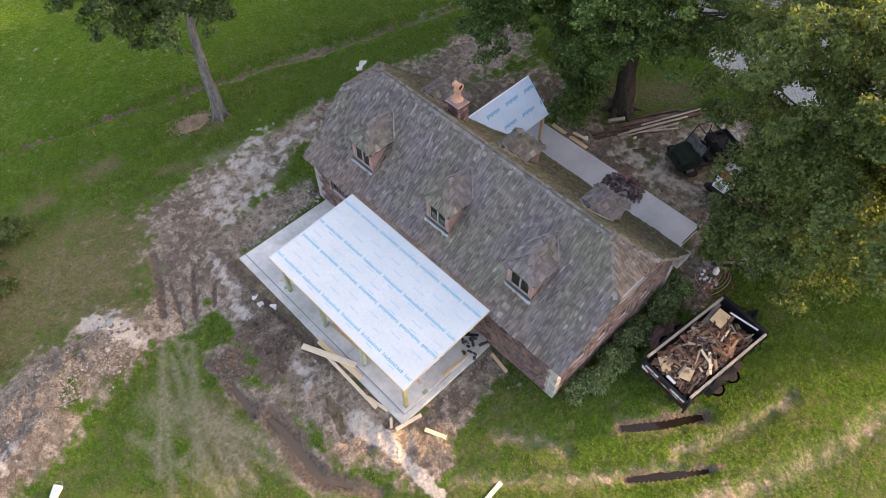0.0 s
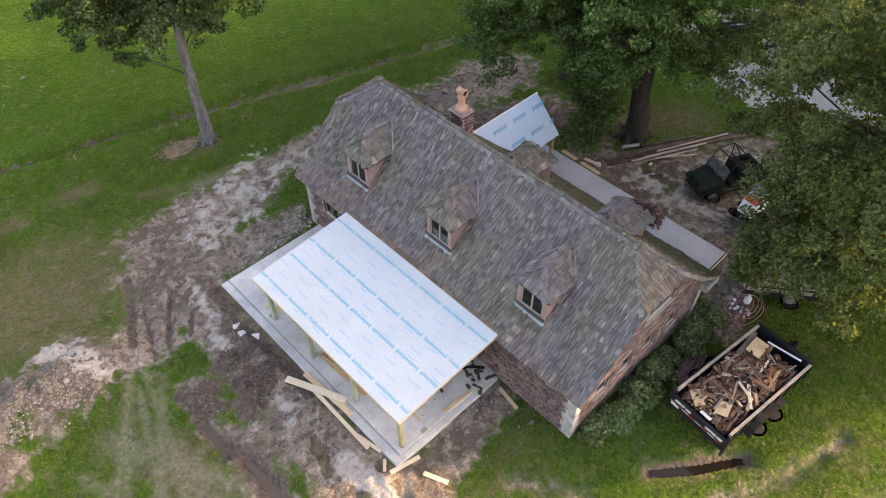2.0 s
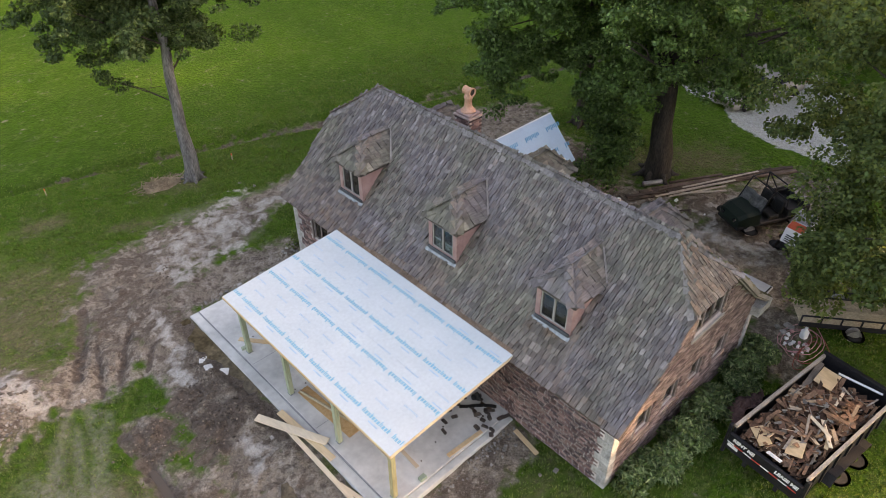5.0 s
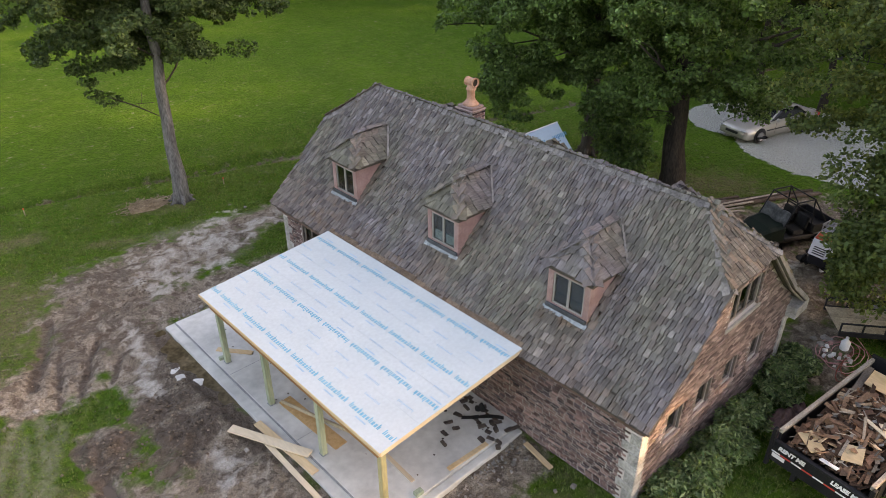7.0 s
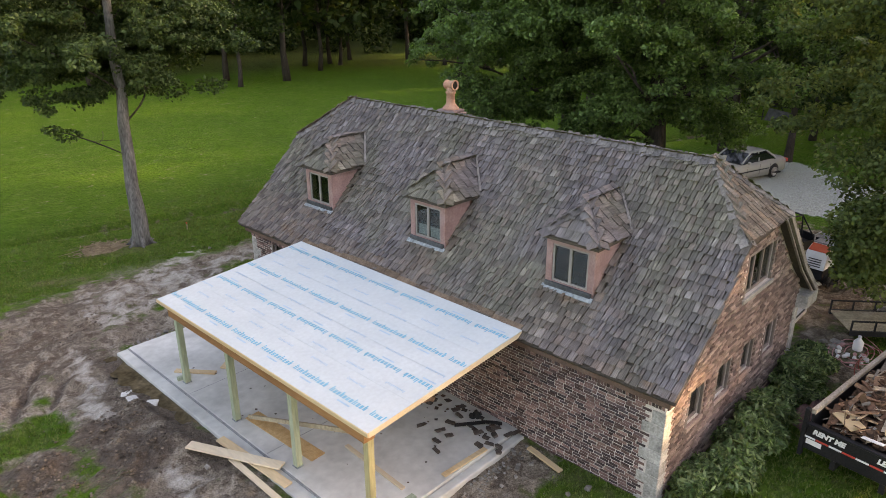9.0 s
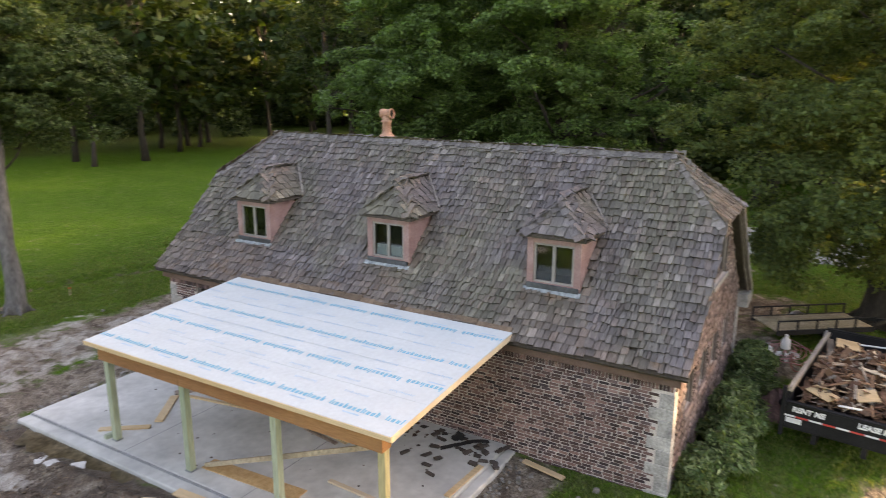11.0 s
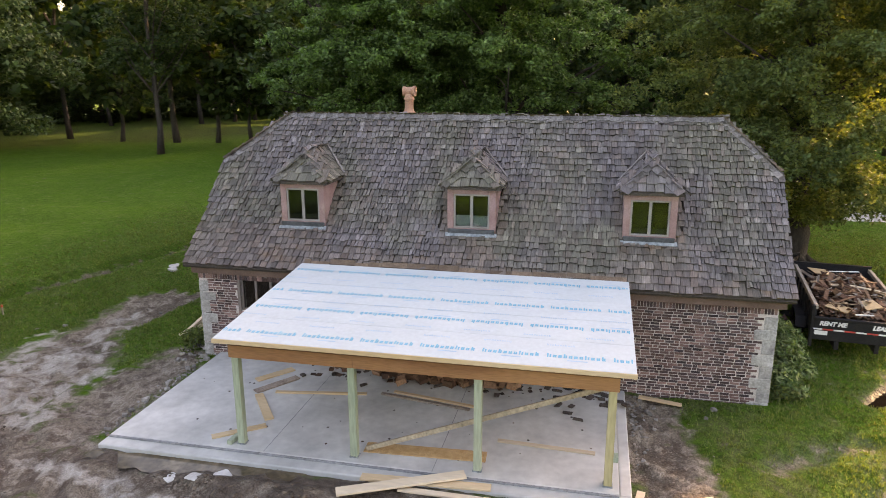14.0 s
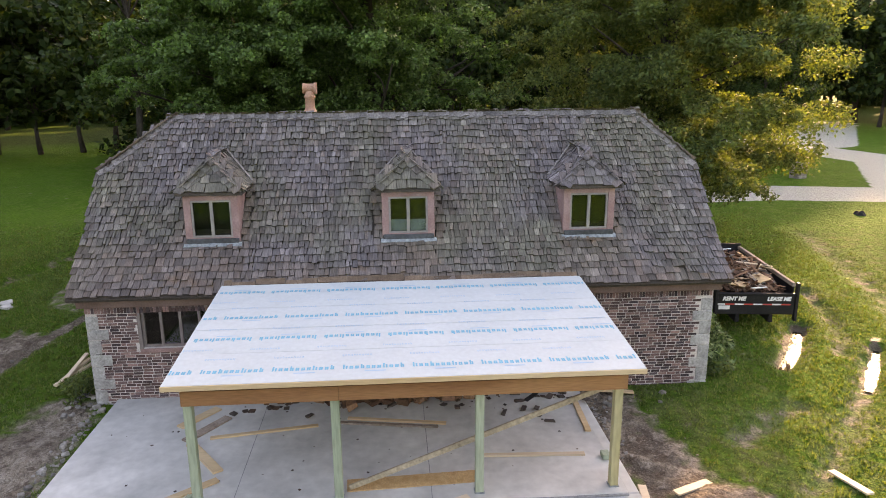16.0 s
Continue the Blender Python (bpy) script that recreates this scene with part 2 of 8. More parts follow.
CLOD = surf("earth_clods", (0.120, 0.100, 0.081), (0.20, 0.170, 0.140), 1, 20, 0.95, 0.4, island=0.25, c3=(0.22, 0.18, 0.14))
MUD_CLOD = surf("wet_earth_clods", (0.074, 0.054, 0.039), (0.145, 0.109, 0.080), 1.5, 20, 0.7, 0.8, island=0.5, c3=(0.175, 0.135, 0.10), contrast=0.5)
WHITE_STONE = surf("white_stone", (0.50, 0.48, 0.45), (0.66, 0.64, 0.60), 3, 25, 0.85, 0.3, each=0.15, contrast=0.15)
CHAR = surf("dark_old_shingle_scrap", (0.04, 0.035, 0.032), (0.085, 0.07, 0.06), 4, 25, 0.9, 0.3, island=0.4, c3=(0.10, 0.06, 0.04))
OLD_WOOD = surf("old_brown_wood", (0.078, 0.040, 0.027), (0.165, 0.090, 0.057), 2, 22, 0.85, 0.3, island=0.6, c3=(0.25, 0.145, 0.088))
OLD_PLANK = surf("grey_brown_plank", (0.20, 0.15, 0.12), (0.33, 0.27, 0.22), 2, 22, 0.85, 0.3, each=0.3)
BLACK_METAL = surf("black_painted_steel", (0.012, 0.012, 0.014), (0.022, 0.022, 0.025), 2, 30, 0.5, 0.1, spec=0.25)
RAIL_WOOD = surf("weathered_rail_wood", (0.32, 0.27, 0.22), (0.44, 0.38, 0.31), 2, 25, 0.85, 0.2)
WHITE_PLAIN = surf("white_paint", (0.74, 0.74, 0.73), (0.8, 0.8, 0.79), 3, 20, 0.6, 0, contrast=0.05)
RED_PLAIN = surf("red_paint", (0.50, 0.05, 0.04), (0.58, 0.08, 0.06), 3, 20, 0.6, 0, contrast=0.08)
ORANGE_RED = surf("orange_red_paint", (0.62, 0.09, 0.04), (0.7, 0.13, 0.06), 3, 20, 0.6, 0, contrast=0.08)
PINKISH = surf("faded_pink_plastic", (0.42, 0.20, 0.20), (0.55, 0.30, 0.29), 3, 20, 0.6, 0, contrast=0.15)
HOSE_RED = surf("faded_red_hose", (0.22, 0.06, 0.045), (0.30, 0.09, 0.065), 3, 20, 0.7, 0, contrast=0.2)
RUBBER = surf("black_rubber", (0.015, 0.015, 0.015), (0.025, 0.025, 0.025), 6, 40, 0.8, 0.2)
RIM = surf("grey_wheel_metal", (0.35, 0.35, 0.36), (0.45, 0.45, 0.46), 6, 30, 0.4, 0, metal=0.8)
OLD_SCREEN = surf("scratched_plastic", (0.035, 0.04, 0.04), (0.16, 0.165, 0.16), 4, 12, 0.35, 0.2, contrast=0.4)
GREEN_PLASTIC = surf("dark_green_plastic", (0.005, 0.014, 0.010), (0.008, 0.019, 0.013), 3, 20, 0.55, 0.05, spec=0.25)
CAR_PAINT = surf("champagne_car_paint", (0.43, 0.41, 0.37), (0.47, 0.45, 0.41), 1, 10, 0.25, 0, metal=0.35, spec=0.6, contrast=0.03)
CAR_GLASS = surf("dark_car_glass", (0.01, 0.012, 0.014), (0.016, 0.018, 0.02), 2, 10, 0.06, 0, spec=0.6)
TARP = surf("dark_red_tarp", (0.115, 0.066, 0.062), (0.19, 0.115, 0.105), 3, 14, 0.8, 0.4)
DECK_TAN = surf("tan_deck_wood", (0.36, 0.29, 0.20), (0.46, 0.38, 0.27), 2, 18, 0.85, 0.2, each=0.2)
BARK = surf("grey_bark", (0.088, 0.086, 0.084), (0.180, 0.176, 0.170), 2.5, 14, 0.95, 0.8, depth=0.04, stretch=(1.5, 1.5, 0.35), contrast=0.5)
BARK_DARK = surf("dark_bark", (0.036, 0.030, 0.025), (0.066, 0.056, 0.047), 2.5, 14, 0.95, 0.8, depth=0.04, stretch=(1.5, 1.5, 0.35), contrast=0.5)
LEAF = surf("maple_leaf", (0.035, 0.078, 0.020), (0.080, 0.152, 0.040), 0.7, 4, 0.5, 0, island=0.38, c3=(0.125, 0.205, 0.065), glow=(1.4, 1.7, 0.6), through_light=0.28, contrast=0.25, spec=0.3)
LEAF_SUN = surf("yellow_green_leaf", (0.048, 0.084, 0.030), (0.096, 0.148, 0.052), 0.7, 4, 0.6, 0, island=0.38, c3=(0.13, 0.172, 0.064), glow=(2.2, 1.8, 0.6), through_light=0.38, contrast=0.25, spec=0.2)
LEAF_DARK = surf("dark_lawn_tree_leaf", (0.024, 0.050, 0.017), (0.042, 0.076, 0.026), 0.5, 6, 0.62, 0, island=0.35, c3=(0.075, 0.115, 0.045), spec=0.2, through_light=0.2, contrast=0.15)
LEAF_WOOD = surf("wood_leaf", (0.018, 0.038, 0.012), (0.032, 0.060, 0.02), 0.12, 3, 0.65, 0, island=0.45, c3=(0.06, 0.09, 0.03), spec=0.15, through_light=0.25, contrast=0.2)
SHRUB_LEAF = surf("shrub_leaf", (0.045, 0.098, 0.032), (0.095, 0.158, 0.060), 2.5, 10, 0.5, 0, island=0.5, c3=(0.21, 0.28, 0.145), through_light=0.25, contrast=0.2)
BLADE = surf("grass_blade", (0.065, 0.118, 0.032), (0.090, 0.140, 0.042), 0.4, 5, 0.6, 0, island=0.35, c3=(0.13, 0.16, 0.062), through_light=0.35, contrast=0.15)
STRAW = surf("straw", (0.20, 0.15, 0.10), (0.32, 0.25, 0.17), 3, 20, 0.9, 0.2, island=0.3)


def water_material(name, colour):
    m = bpy.data.materials.new(name)
    m.use_nodes = True
    b = m.node_tree.nodes["Principled BSDF"]
    b.inputs["Base Color"].default_value = (*colour, 1)
    b.inputs["Roughness"].default_value = 0.04
    b.inputs["IOR"].default_value = 1.33
    return m


WATER = water_material("dark_water", (0.014, 0.011, 0.008))
MUDDY = water_material("muddy_water", (0.088, 0.068, 0.050))
SCUM = surf("scummed_water", (0.058, 0.042, 0.022), (0.155, 0.118, 0.072), 1.6, 9, 0.12, 0, contrast=0.5)


def ground_material():
    """Lawn, bare earth, gravel, dry growth and pale sand, laid by the sheet's own attributes and broken up by noise.
    Some masks also carry painted sun and shade.
    """
    m = bpy.data.materials.new("lawn_and_earth")
    m.use_nodes = True
    nt = m.node_tree
    n, link = nt.nodes, nt.links.new
    bsdf = n["Principled BSDF"]
    geo = n.new("ShaderNodeNewGeometry")

    def tex(scale, detail=6, stretch=(1, 1, 1)):
        mp, k = n.new("ShaderNodeMapping"), n.new("ShaderNodeTexNoise")
        mp.inputs["Scale"].default_value = stretch
        link(geo.outputs["Position"], mp.inputs["Vector"])
        link(mp.outputs["Vector"], k.inputs["Vector"])
        k.inputs["Scale"].default_value, k.inputs["Detail"].default_value = scale, detail
        return k.outputs["Fac"]

    def ranged(value, a, b, lo=0.0, hi=1.0):
        r = n.new("ShaderNodeMapRange")
        for key, v in (("From Min", a), ("From Max", b), ("To Min", lo), ("To Max", hi)):
            r.inputs[key].default_value = v
        link(value, r.inputs["Value"])
        return r.outputs["Result"]

    def mixed(fac, a, b):
        k = n.new("ShaderNodeMix")
        k.data_type = "RGBA"
        link(fac, k.inputs["Factor"])
        for key, v in (("A", a), ("B", b)):
            if isinstance(v, tuple):
                k.inputs[key].default_value = (*v, 1)
            else:
                link(v, k.inputs[key])
        return k.outputs["Result"]

    def laid(attribute, noise_out, spread=0.9, sharp=0.18):
        at, add, sub = n.new("ShaderNodeAttribute"), n.new("ShaderNodeMath"), n.new("ShaderNodeMath")
        at.attribute_name = attribute
        sub.operation, sub.inputs[1].default_value, sub.inputs[2].default_value = "MULTIPLY_ADD", spread, -0.5 * spread
        link(noise_out, sub.inputs[0])
        link(at.outputs["Fac"], add.inputs[0]), link(sub.outputs["Value"], add.inputs[1])
        return ranged(add.outputs["Value"], 0.5 - sharp, 0.5 + sharp)

    broad, mid, fine, grain = tex(0.12), tex(0.9), tex(7), tex(38)
    streak, ragged, clumpy = tex(0.35, 4, (1, 0.25, 1)), tex(2.6, 9), tex(19, 3)
    grass = mixed(ranged(broad, 0.3, 0.7), (0.043, 0.100, 0.012), (0.066, 0.127, 0.015))
    grass = mixed(ranged(mid, 0.42, 0.75), grass, (0.080, 0.125, 0.027))
    grass = mixed(ranged(streak, 0.46, 0.7, 0, 0.6), grass, (0.044, 0.088, 0.015))
    grass = mixed(ranged(tex(0.4, 9), 0.52, 0.68, 0, 0.55), grass, (0.034, 0.080, 0.012))
    grass = mixed(ranged(tex(1.7, 9), 0.55, 0.68, 0, 0.6), grass, (0.110, 0.136, 0.042))
    grass = mixed(ranged(fine, 0.44, 0.60, 0, 0.7), grass, (0.030, 0.068, 0.010))
    dry = mixed(ranged(fine, 0.3, 0.7), (0.082, 0.076, 0.040), (0.150, 0.124, 0.074))
    earth = mixed(ranged(tex(0.32, 7), 0.38, 0.62), (0.150, 0.122, 0.095), (0.285, 0.240, 0.188))
    earth = mixed(ranged(mid, 0.48, 0.66, 0, 0.6), earth, (0.124, 0.098, 0.078))
    earth = mixed(ranged(ragged, 0.5, 0.6, 0, 0.7), earth, (0.345, 0.300, 0.245))
    earth = mixed(ranged(tex(3.6, 9), 0.52, 0.6, 0, 0.7), earth, (0.105, 0.078, 0.06))
    earth = mixed(ranged(clumpy, 0.56, 0.68, 0, 0.3), earth, (0.34, 0.285, 0.235))
    earth = mixed(ranged(clumpy, 0.45, 0.34, 0, 0.35), earth, (0.095, 0.07, 0.054))
    stony = n.new("ShaderNodeTexVoronoi")  # small stones bedded in the soil
    stony.inputs["Scale"].default_value = 6.0
    link(geo.outputs["Position"], stony.inputs["Vector"])
    earth = mixed(ranged(stony.outputs["Distance"], 0.20, 0.12, 0, 0.3), earth, (0.36, 0.32, 0.27))
    earth = mixed(ranged(tex(11, 8), 0.50, 0.60, 0, 0.42), earth, (0.092, 0.070, 0.055))
    trail = mixed(ranged(fine, 0.3, 0.7), (0.13, 0.125, 0.082), (0.235, 0.218, 0.168))
    sand = mixed(ranged(fine, 0.3, 0.7), (0.34, 0.31, 0.268), (0.47, 0.44, 0.395))
    gravel = mixed(ranged(tex(16), 0.35, 0.65), (0.32, 0.312, 0.297), (0.54, 0.525, 0.50))
    mud = mixed(ranged(fine, 0.3, 0.7), (0.080, 0.062, 0.049), (0.155, 0.122, 0.097))
    # wood floor: dead leaves, with the trees' shade put into their colour
    litter_and_shade = mixed(ranged(mid, 0.3, 0.7), (0.035, 0.03, 0.018), (0.05, 0.06, 0.02))
    wet = laid("wet", ragged, 1.8, 0.16)
    colour = mixed(laid("dry", ragged, 1.4, 0.35), grass, dry)
    worn = n.new("ShaderNodeMath")
    worn.operation = "MULTIPLY"
    worn.inputs[1].default_value = 0.72
    link(laid("trail", ragged, 0.9, 0.45), worn.inputs[0])
    colour = mixed(worn.outputs["Value"], colour, trail)
    bare = laid("bare", ragged, 1.7, 0.24)
    colour = mixed(bare, colour, earth)
    colour = mixed(laid("sand", ragged, 1.7, 0.17), colour, sand)
    colour = mixed(wet, colour, mud)
    colour = mixed(laid("gravel", ragged, 0.7, 0.08), colour, gravel)
    colour = mixed(laid("litter_and_shade", broad, 0.6, 0.2), colour, litter_and_shade)
    hsv = n.new("ShaderNodeHueSaturation")
    link(colour, hsv.inputs["Color"])
    speckle = mixed(bare, ranged(grain, 0.25, 0.75, 0.55, 1.45), ranged(grain, 0.3, 0.7, 0.66, 1.34))
    link(speckle, hsv.inputs["Value"])
    link(ranged(bare, 0, 1, 0.13, 0.0), bsdf.inputs["Sheen Weight"])  # the fuzz of grass seen at a low angle
    bsdf.inputs["Sheen Roughness"].default_value = 0.45
    bsdf.inputs["Sheen Tint"].default_value = (0.34, 0.80, 0.03, 1)
    link(hsv.outputs["Color"], bsdf.inputs["Base Color"])
    link(ranged(wet, 0, 1, 0.92, 0.35), bsdf.inputs["Roughness"])
    bsdf.inputs["Specular IOR Level"].default_value = 0.04
    b1, b2 = n.new("ShaderNodeBump"), n.new("ShaderNodeBump")
    b0 = n.new("ShaderNodeBump")  # lumps of turned soil
    b0.inputs["Distance"].default_value = 0.16
    link(ranged(bare, 0, 1, 0.0, 0.9), b0.inputs["Strength"])
    link(ragged, b0.inputs["Height"]), link(b0.outputs["Normal"], b1.inputs["Normal"])
    b1.inputs["Strength"].default_value, b1.inputs["Distance"].default_value = 0.9, 0.13
    b2.inputs["Strength"].default_value, b2.inputs["Distance"].default_value = 0.8, 0.035
    link(fine, b1.inputs["Height"]), link(grain, b2.inputs["Height"])
    link(b1.outputs["Normal"], b2.inputs["Normal"]), link(b2.outputs["Normal"], bsdf.inputs["Normal"])
    return m


GROUND = ground_material()


# ---- building helpers ----
class Geo:
    """Gathers points and faces of one mesh."""

    def __init__(self):
        self.v, self.f = [], []

    def faces(self, pts, fs):
        k = len(self.v)
        self.v += [tuple(p) for p in pts]
        self.f += [tuple(i + k for i in f) for f in fs]
        return self

    def box(self, c, s, m=None):
        x, y, z = (a / 2 for a in s)
        pts = [Vector((i, j, k)) for i in (-x, x) for j in (-y, y) for k in (-z, z)]
        if m is not None:
            pts = [m @ p for p in pts]
        c = Vector(c)
        return self.faces([p + c for p in pts], [(0, 1, 3, 2), (4, 6, 7, 5), (0, 4, 5, 1), (2, 3, 7, 6), (0, 2, 6, 4), (1, 5, 7, 3)])

    def span(self, a, b):
        return self.box([(p + q) / 2 for p, q in zip(a, b)], [abs(q - p) for p, q in zip(a, b)])

    def bar(self, a, b, w, h, twist=0.0):
        """A straight piece from a to b, w wide and h thick."""
        a, b = Vector(a), Vector(b)
        d = b - a
        q = d.to_track_quat("X", "Z").to_matrix() @ Matrix.Rotation(twist, 3, "X")
        return self.box((a + b) / 2, (d.length, w, h), q)

    def tube(self, pts, radii, n=8, closed=True):
        pts = [Vector(p) for p in pts]
        k = len(self.v)
        q = last = None
        for i, p in enumerate(pts):
            d = pts[min(i + 1, len(pts) - 1)] - pts[max(i - 1, 0)]
            if q is None:
                last = d.normalized()
                q = last.to_track_quat("Z", "X").to_matrix()
            elif d.length > 1e-6 and d.normalized().dot(last) > -0.3:  # turn the ring along, with no twist
                d = d.normalized()
                q = last.rotation_difference(d).to_matrix() @ q
                last = d
            for j in range(n):
                a = 2 * math.pi * j / n
                self.v.append(tuple(p + q @ Vector((radii[i] * math.cos(a), radii[i] * math.sin(a), 0))))
        for i in range(len(pts) - 1):
            for j in range(n):
                a, b = k + i * n + j, k + i * n + (j + 1) % n
                self.f.append((a, b, b + n, a + n))
        if closed:
            self.f.append(tuple(range(k + n - 1, k - 1, -1)))
            self.f.append(tuple(range(len(self.v) - n, len(self.v))))
        return self

    def lathe(self, c, profile, n=20):
        """profile: radius and height pairs, from the bottom up."""
        return self.tube([(c[0], c[1], c[2] + z) for r, z in profile], [r for r, z in profile], n)

    def mesh(self, name, mat, bevel=0.0, smooth=False, segments=1, weld=False):
        me = bpy.data.meshes.new(name)
        me.from_pydata(self.v, [], self.f)
        if weld:
            bm = bmesh.new()
            bm.from_mesh(me)
            bmesh.ops.remove_doubles(bm, verts=bm.verts, dist=0.001)
            bm.to_mesh(me)
            bm.free()
        if bevel:
            bm = bmesh.new()
            bm.from_mesh(me)
            bmesh.ops.recalc_face_normals(bm, faces=bm.faces)
            bmesh.ops.bevel(bm, geom=list(bm.edges), offset=bevel, segments=segments, affect="EDGES", clamp_overlap=True)
            bm.to_mesh(me)
            bm.free()
        me.materials.append(mat)
        if smooth:
            me.polygons.foreach_set("use_smooth", [True] * len(me.polygons))
        me.update()
        return me


def part(name, geo, mat, parent, label="", bevel=0.0, smooth=False, kind=""):
    me = geo if isinstance(geo, bpy.types.Mesh) else geo.mesh(name, mat, bevel, smooth)
    ob = new(name, me)
    ob.parent = parent
    return tagged(ob, label=label, kind=kind)


def thing(name, label, category, at=(0, 0, 0), turn=0.0, group="", kind=""):
    ob = new(name)
    ob.matrix_basis = pose(*at, 0, 0, turn)
    return tagged(ob, label, category, group, kind)


def solid(name, geo, mat, label, category, at=(0, 0, 0), turn=0.0, group="", kind="", bevel=0.0, smooth=False):
    ob = new(name, geo if isinstance(geo, bpy.types.Mesh) else geo.mesh(name, mat, bevel, smooth))
    ob.matrix_basis = pose(*at, 0, 0, turn)
    return tagged(ob, label, category, group, kind)


# ---- ground ----
def value_noise(x, y, scale, seed):
    x, y = np.asarray(x) * scale + seed * 17.3, np.asarray(y) * scale + seed * 9.1
    xi, yi = np.floor(x), np.floor(y)
    u, v = x - xi, y - yi
    u, v = u * u * (3 - 2 * u), v * v * (3 - 2 * v)

    def lattice(a, b):
        s = np.sin(a * 127.1 + b * 311.7 + seed * 74.7) * 43758.5453
        return s - np.floor(s)

    return (lattice(xi, yi) * (1 - u) + lattice(xi + 1, yi) * u) * (1 - v) + (lattice(xi, yi + 1) * (1 - u) + lattice(xi + 1, yi + 1) * u) * v


def along(x, y, x1, y1, x2, y2):
    """Distance from the points to a stretch."""
    dx, dy = x2 - x1, y2 - y1
    t = np.clip(((x - x1) * dx + (y - y1) * dy) / (dx * dx + dy * dy + 1e-9), 0, 1)
    return np.hypot(x - x1 - t * dx, y - y1 - t * dy)


def laid_along(x, y, strokes, soft=0.6):
    """1 inside the strokes (x1, y1, x2, y2, half width), falling to 0 over soft times the half width on either side."""
    out = np.zeros_like(x)
    for x1, y1, x2, y2, r in strokes:
        out = np.maximum(out, np.clip(0.5 + (r - along(x, y, x1, y1, x2, y2)) / (2 * soft * r), 0, 1))
    return out


EARTH = [(12.9, 22.1, 14.3, 21.85, 0.25), (14.3, 21.85, 16.2, 21.3, 0.22), (14.2, 22.7, 9.5, 23.0, 0.9), (10, 22.4, 5.5, 22.2, 1.7), (5.5, 22, 3.6, 18.5, 2.0), (4.6, 18.5, 4.4, 9.5, 1.5),
         (4.6, 9.5, 5.4, 6.6, 1.0), (2.6, 15, 2.4, 9, 0.7), (6.4, 7.2, 9.6, 7.6, 0.75), (10, 19.6, 6, 19.4, 0.9), (3.4, 19.5, 1.8, 17.8, 0.9)]
EARTH_BACK = [(21.8, 12.5, 22.6, 6.6, 1.6), (23.5, 9.5, 27.5, 7.6, 1.7), (18.6, 21.2, 24.2, 20.6, 1.7), (20.2, 17.5, 23, 16.5, 1.6),
              (19.5, 4.6, 17.9, 3.9, 0.8), (21, 5.6, 23.5, 5, 1.2)]
TRACKS = [(8.0, 5.3, 9.2, 3.4, 0.3), (12.0, 0.56, 13.2, -0.07, 0.26), (13.2, -0.07, 14.8, -0.7, 0.26), (14.8, -0.7, 16.7, -1.2, 0.22), (5.6, 5.4, 7.8, 3.25, 0.2), (7.8, 3.25, 9.9, 1.4, 0.26), (9.9, 1.4, 11.5, 0.2, 0.26),
          (8.6, 0.2, 11.7, -1.45, 0.4), (11.7, -1.45, 14.1, -2.6, 0.46), (14.1, -2.6, 16.0, -3.3, 0.46), (16.0, -3.3, 18.5, -4.0, 0.44), (18.5, -4.0, 24, -5.6, 0.4), (11.3, 2.5, 13.9, 0.63, 0.3)]
# warm tone of the sunlit lawn, painted as dryness, and some pale patches
SUNLIT_AND_PALE = [(8, -1.5, 13, -4.2, 1.6), (13, -4.2, 22, -6.5, 2.2), (12.5, 0.0, 17, -1.8, 0.9), (19.4, 1.1, 19.6, -0.5, 0.35), (19.6, -0.5, 19.1, -2.2, 0.3), (19.2, 1.6, 19.5, 0.8, 0.4), (6, 4.6, 9, 2.0, 0.8)]
GREEN = [(-2.0, 17.8, -2.5, 17.0, 0.34), (-1.25, 18.7, -1.35, 18.6, 0.25), (2.9, 13.5, 3.1, 13.0, 0.5), (3.3, 16.3, 3.0, 16.05, 0.45), (2.85, 10.5, 3.2, 9.8, 0.45), (10.1, 20.4, 10.7, 20.7, 0.75), (3.5, 17.7, 3.6, 17.5, 0.22), (10.6, 5.8, 8.8, 5.6, 0.5), (12.1, 21.3, 11.4, 21.5, 0.5)]
MOUND = [(-4.4, 18.0, -2.2, 18.2, 1.6), (-2.2, 18.2, -0.1, 18.5, 1.45), (-5.6, 16.4, -3.4, 16.9, 1.15)]
DRY = [(24.0, 14.5, 27.5, 11.5, 1.3), (-0.9, 23.0, -0.8, 20.8, 0.8), (1.1, 21.5, 1.2, 20.4, 0.5), (-3.2, 22.5, 1.6, 21.2, 1.0), (-0.5, 24.4, 1.4, 25.0, 0.7), (2.0, 24.6, 2.9, 24.3, 0.6), (2.3, 22.9, 3.0, 22.5, 0.5), (-0.4, 24.0, 0.4, 24.0, 0.8), (0.5, 27.4, 1.4, 27.3, 0.5), (-0.4, 22.3, 0.8, 22.0, 1.0), (1.5, 24.6, 3.6, 23.0, 0.7), (3.5, 27.5, 4.5, 27.2, 0.5), (-0.5, 20.5, 1.2, 19.2, 0.7), (6.0, 25.2, 7.2, 24.6, 0.35), (-2.5, 24.5, 1.6, 22.0, 2.6), (-1.8, 21.5, 0.5, 20.0, 1.2), (8.4, 27.0, 9.8, 26.3, 0.6), (-6, 21, -3, 21, 1.5), (1.0, 13.2, 0.4, 11, 1.0)]
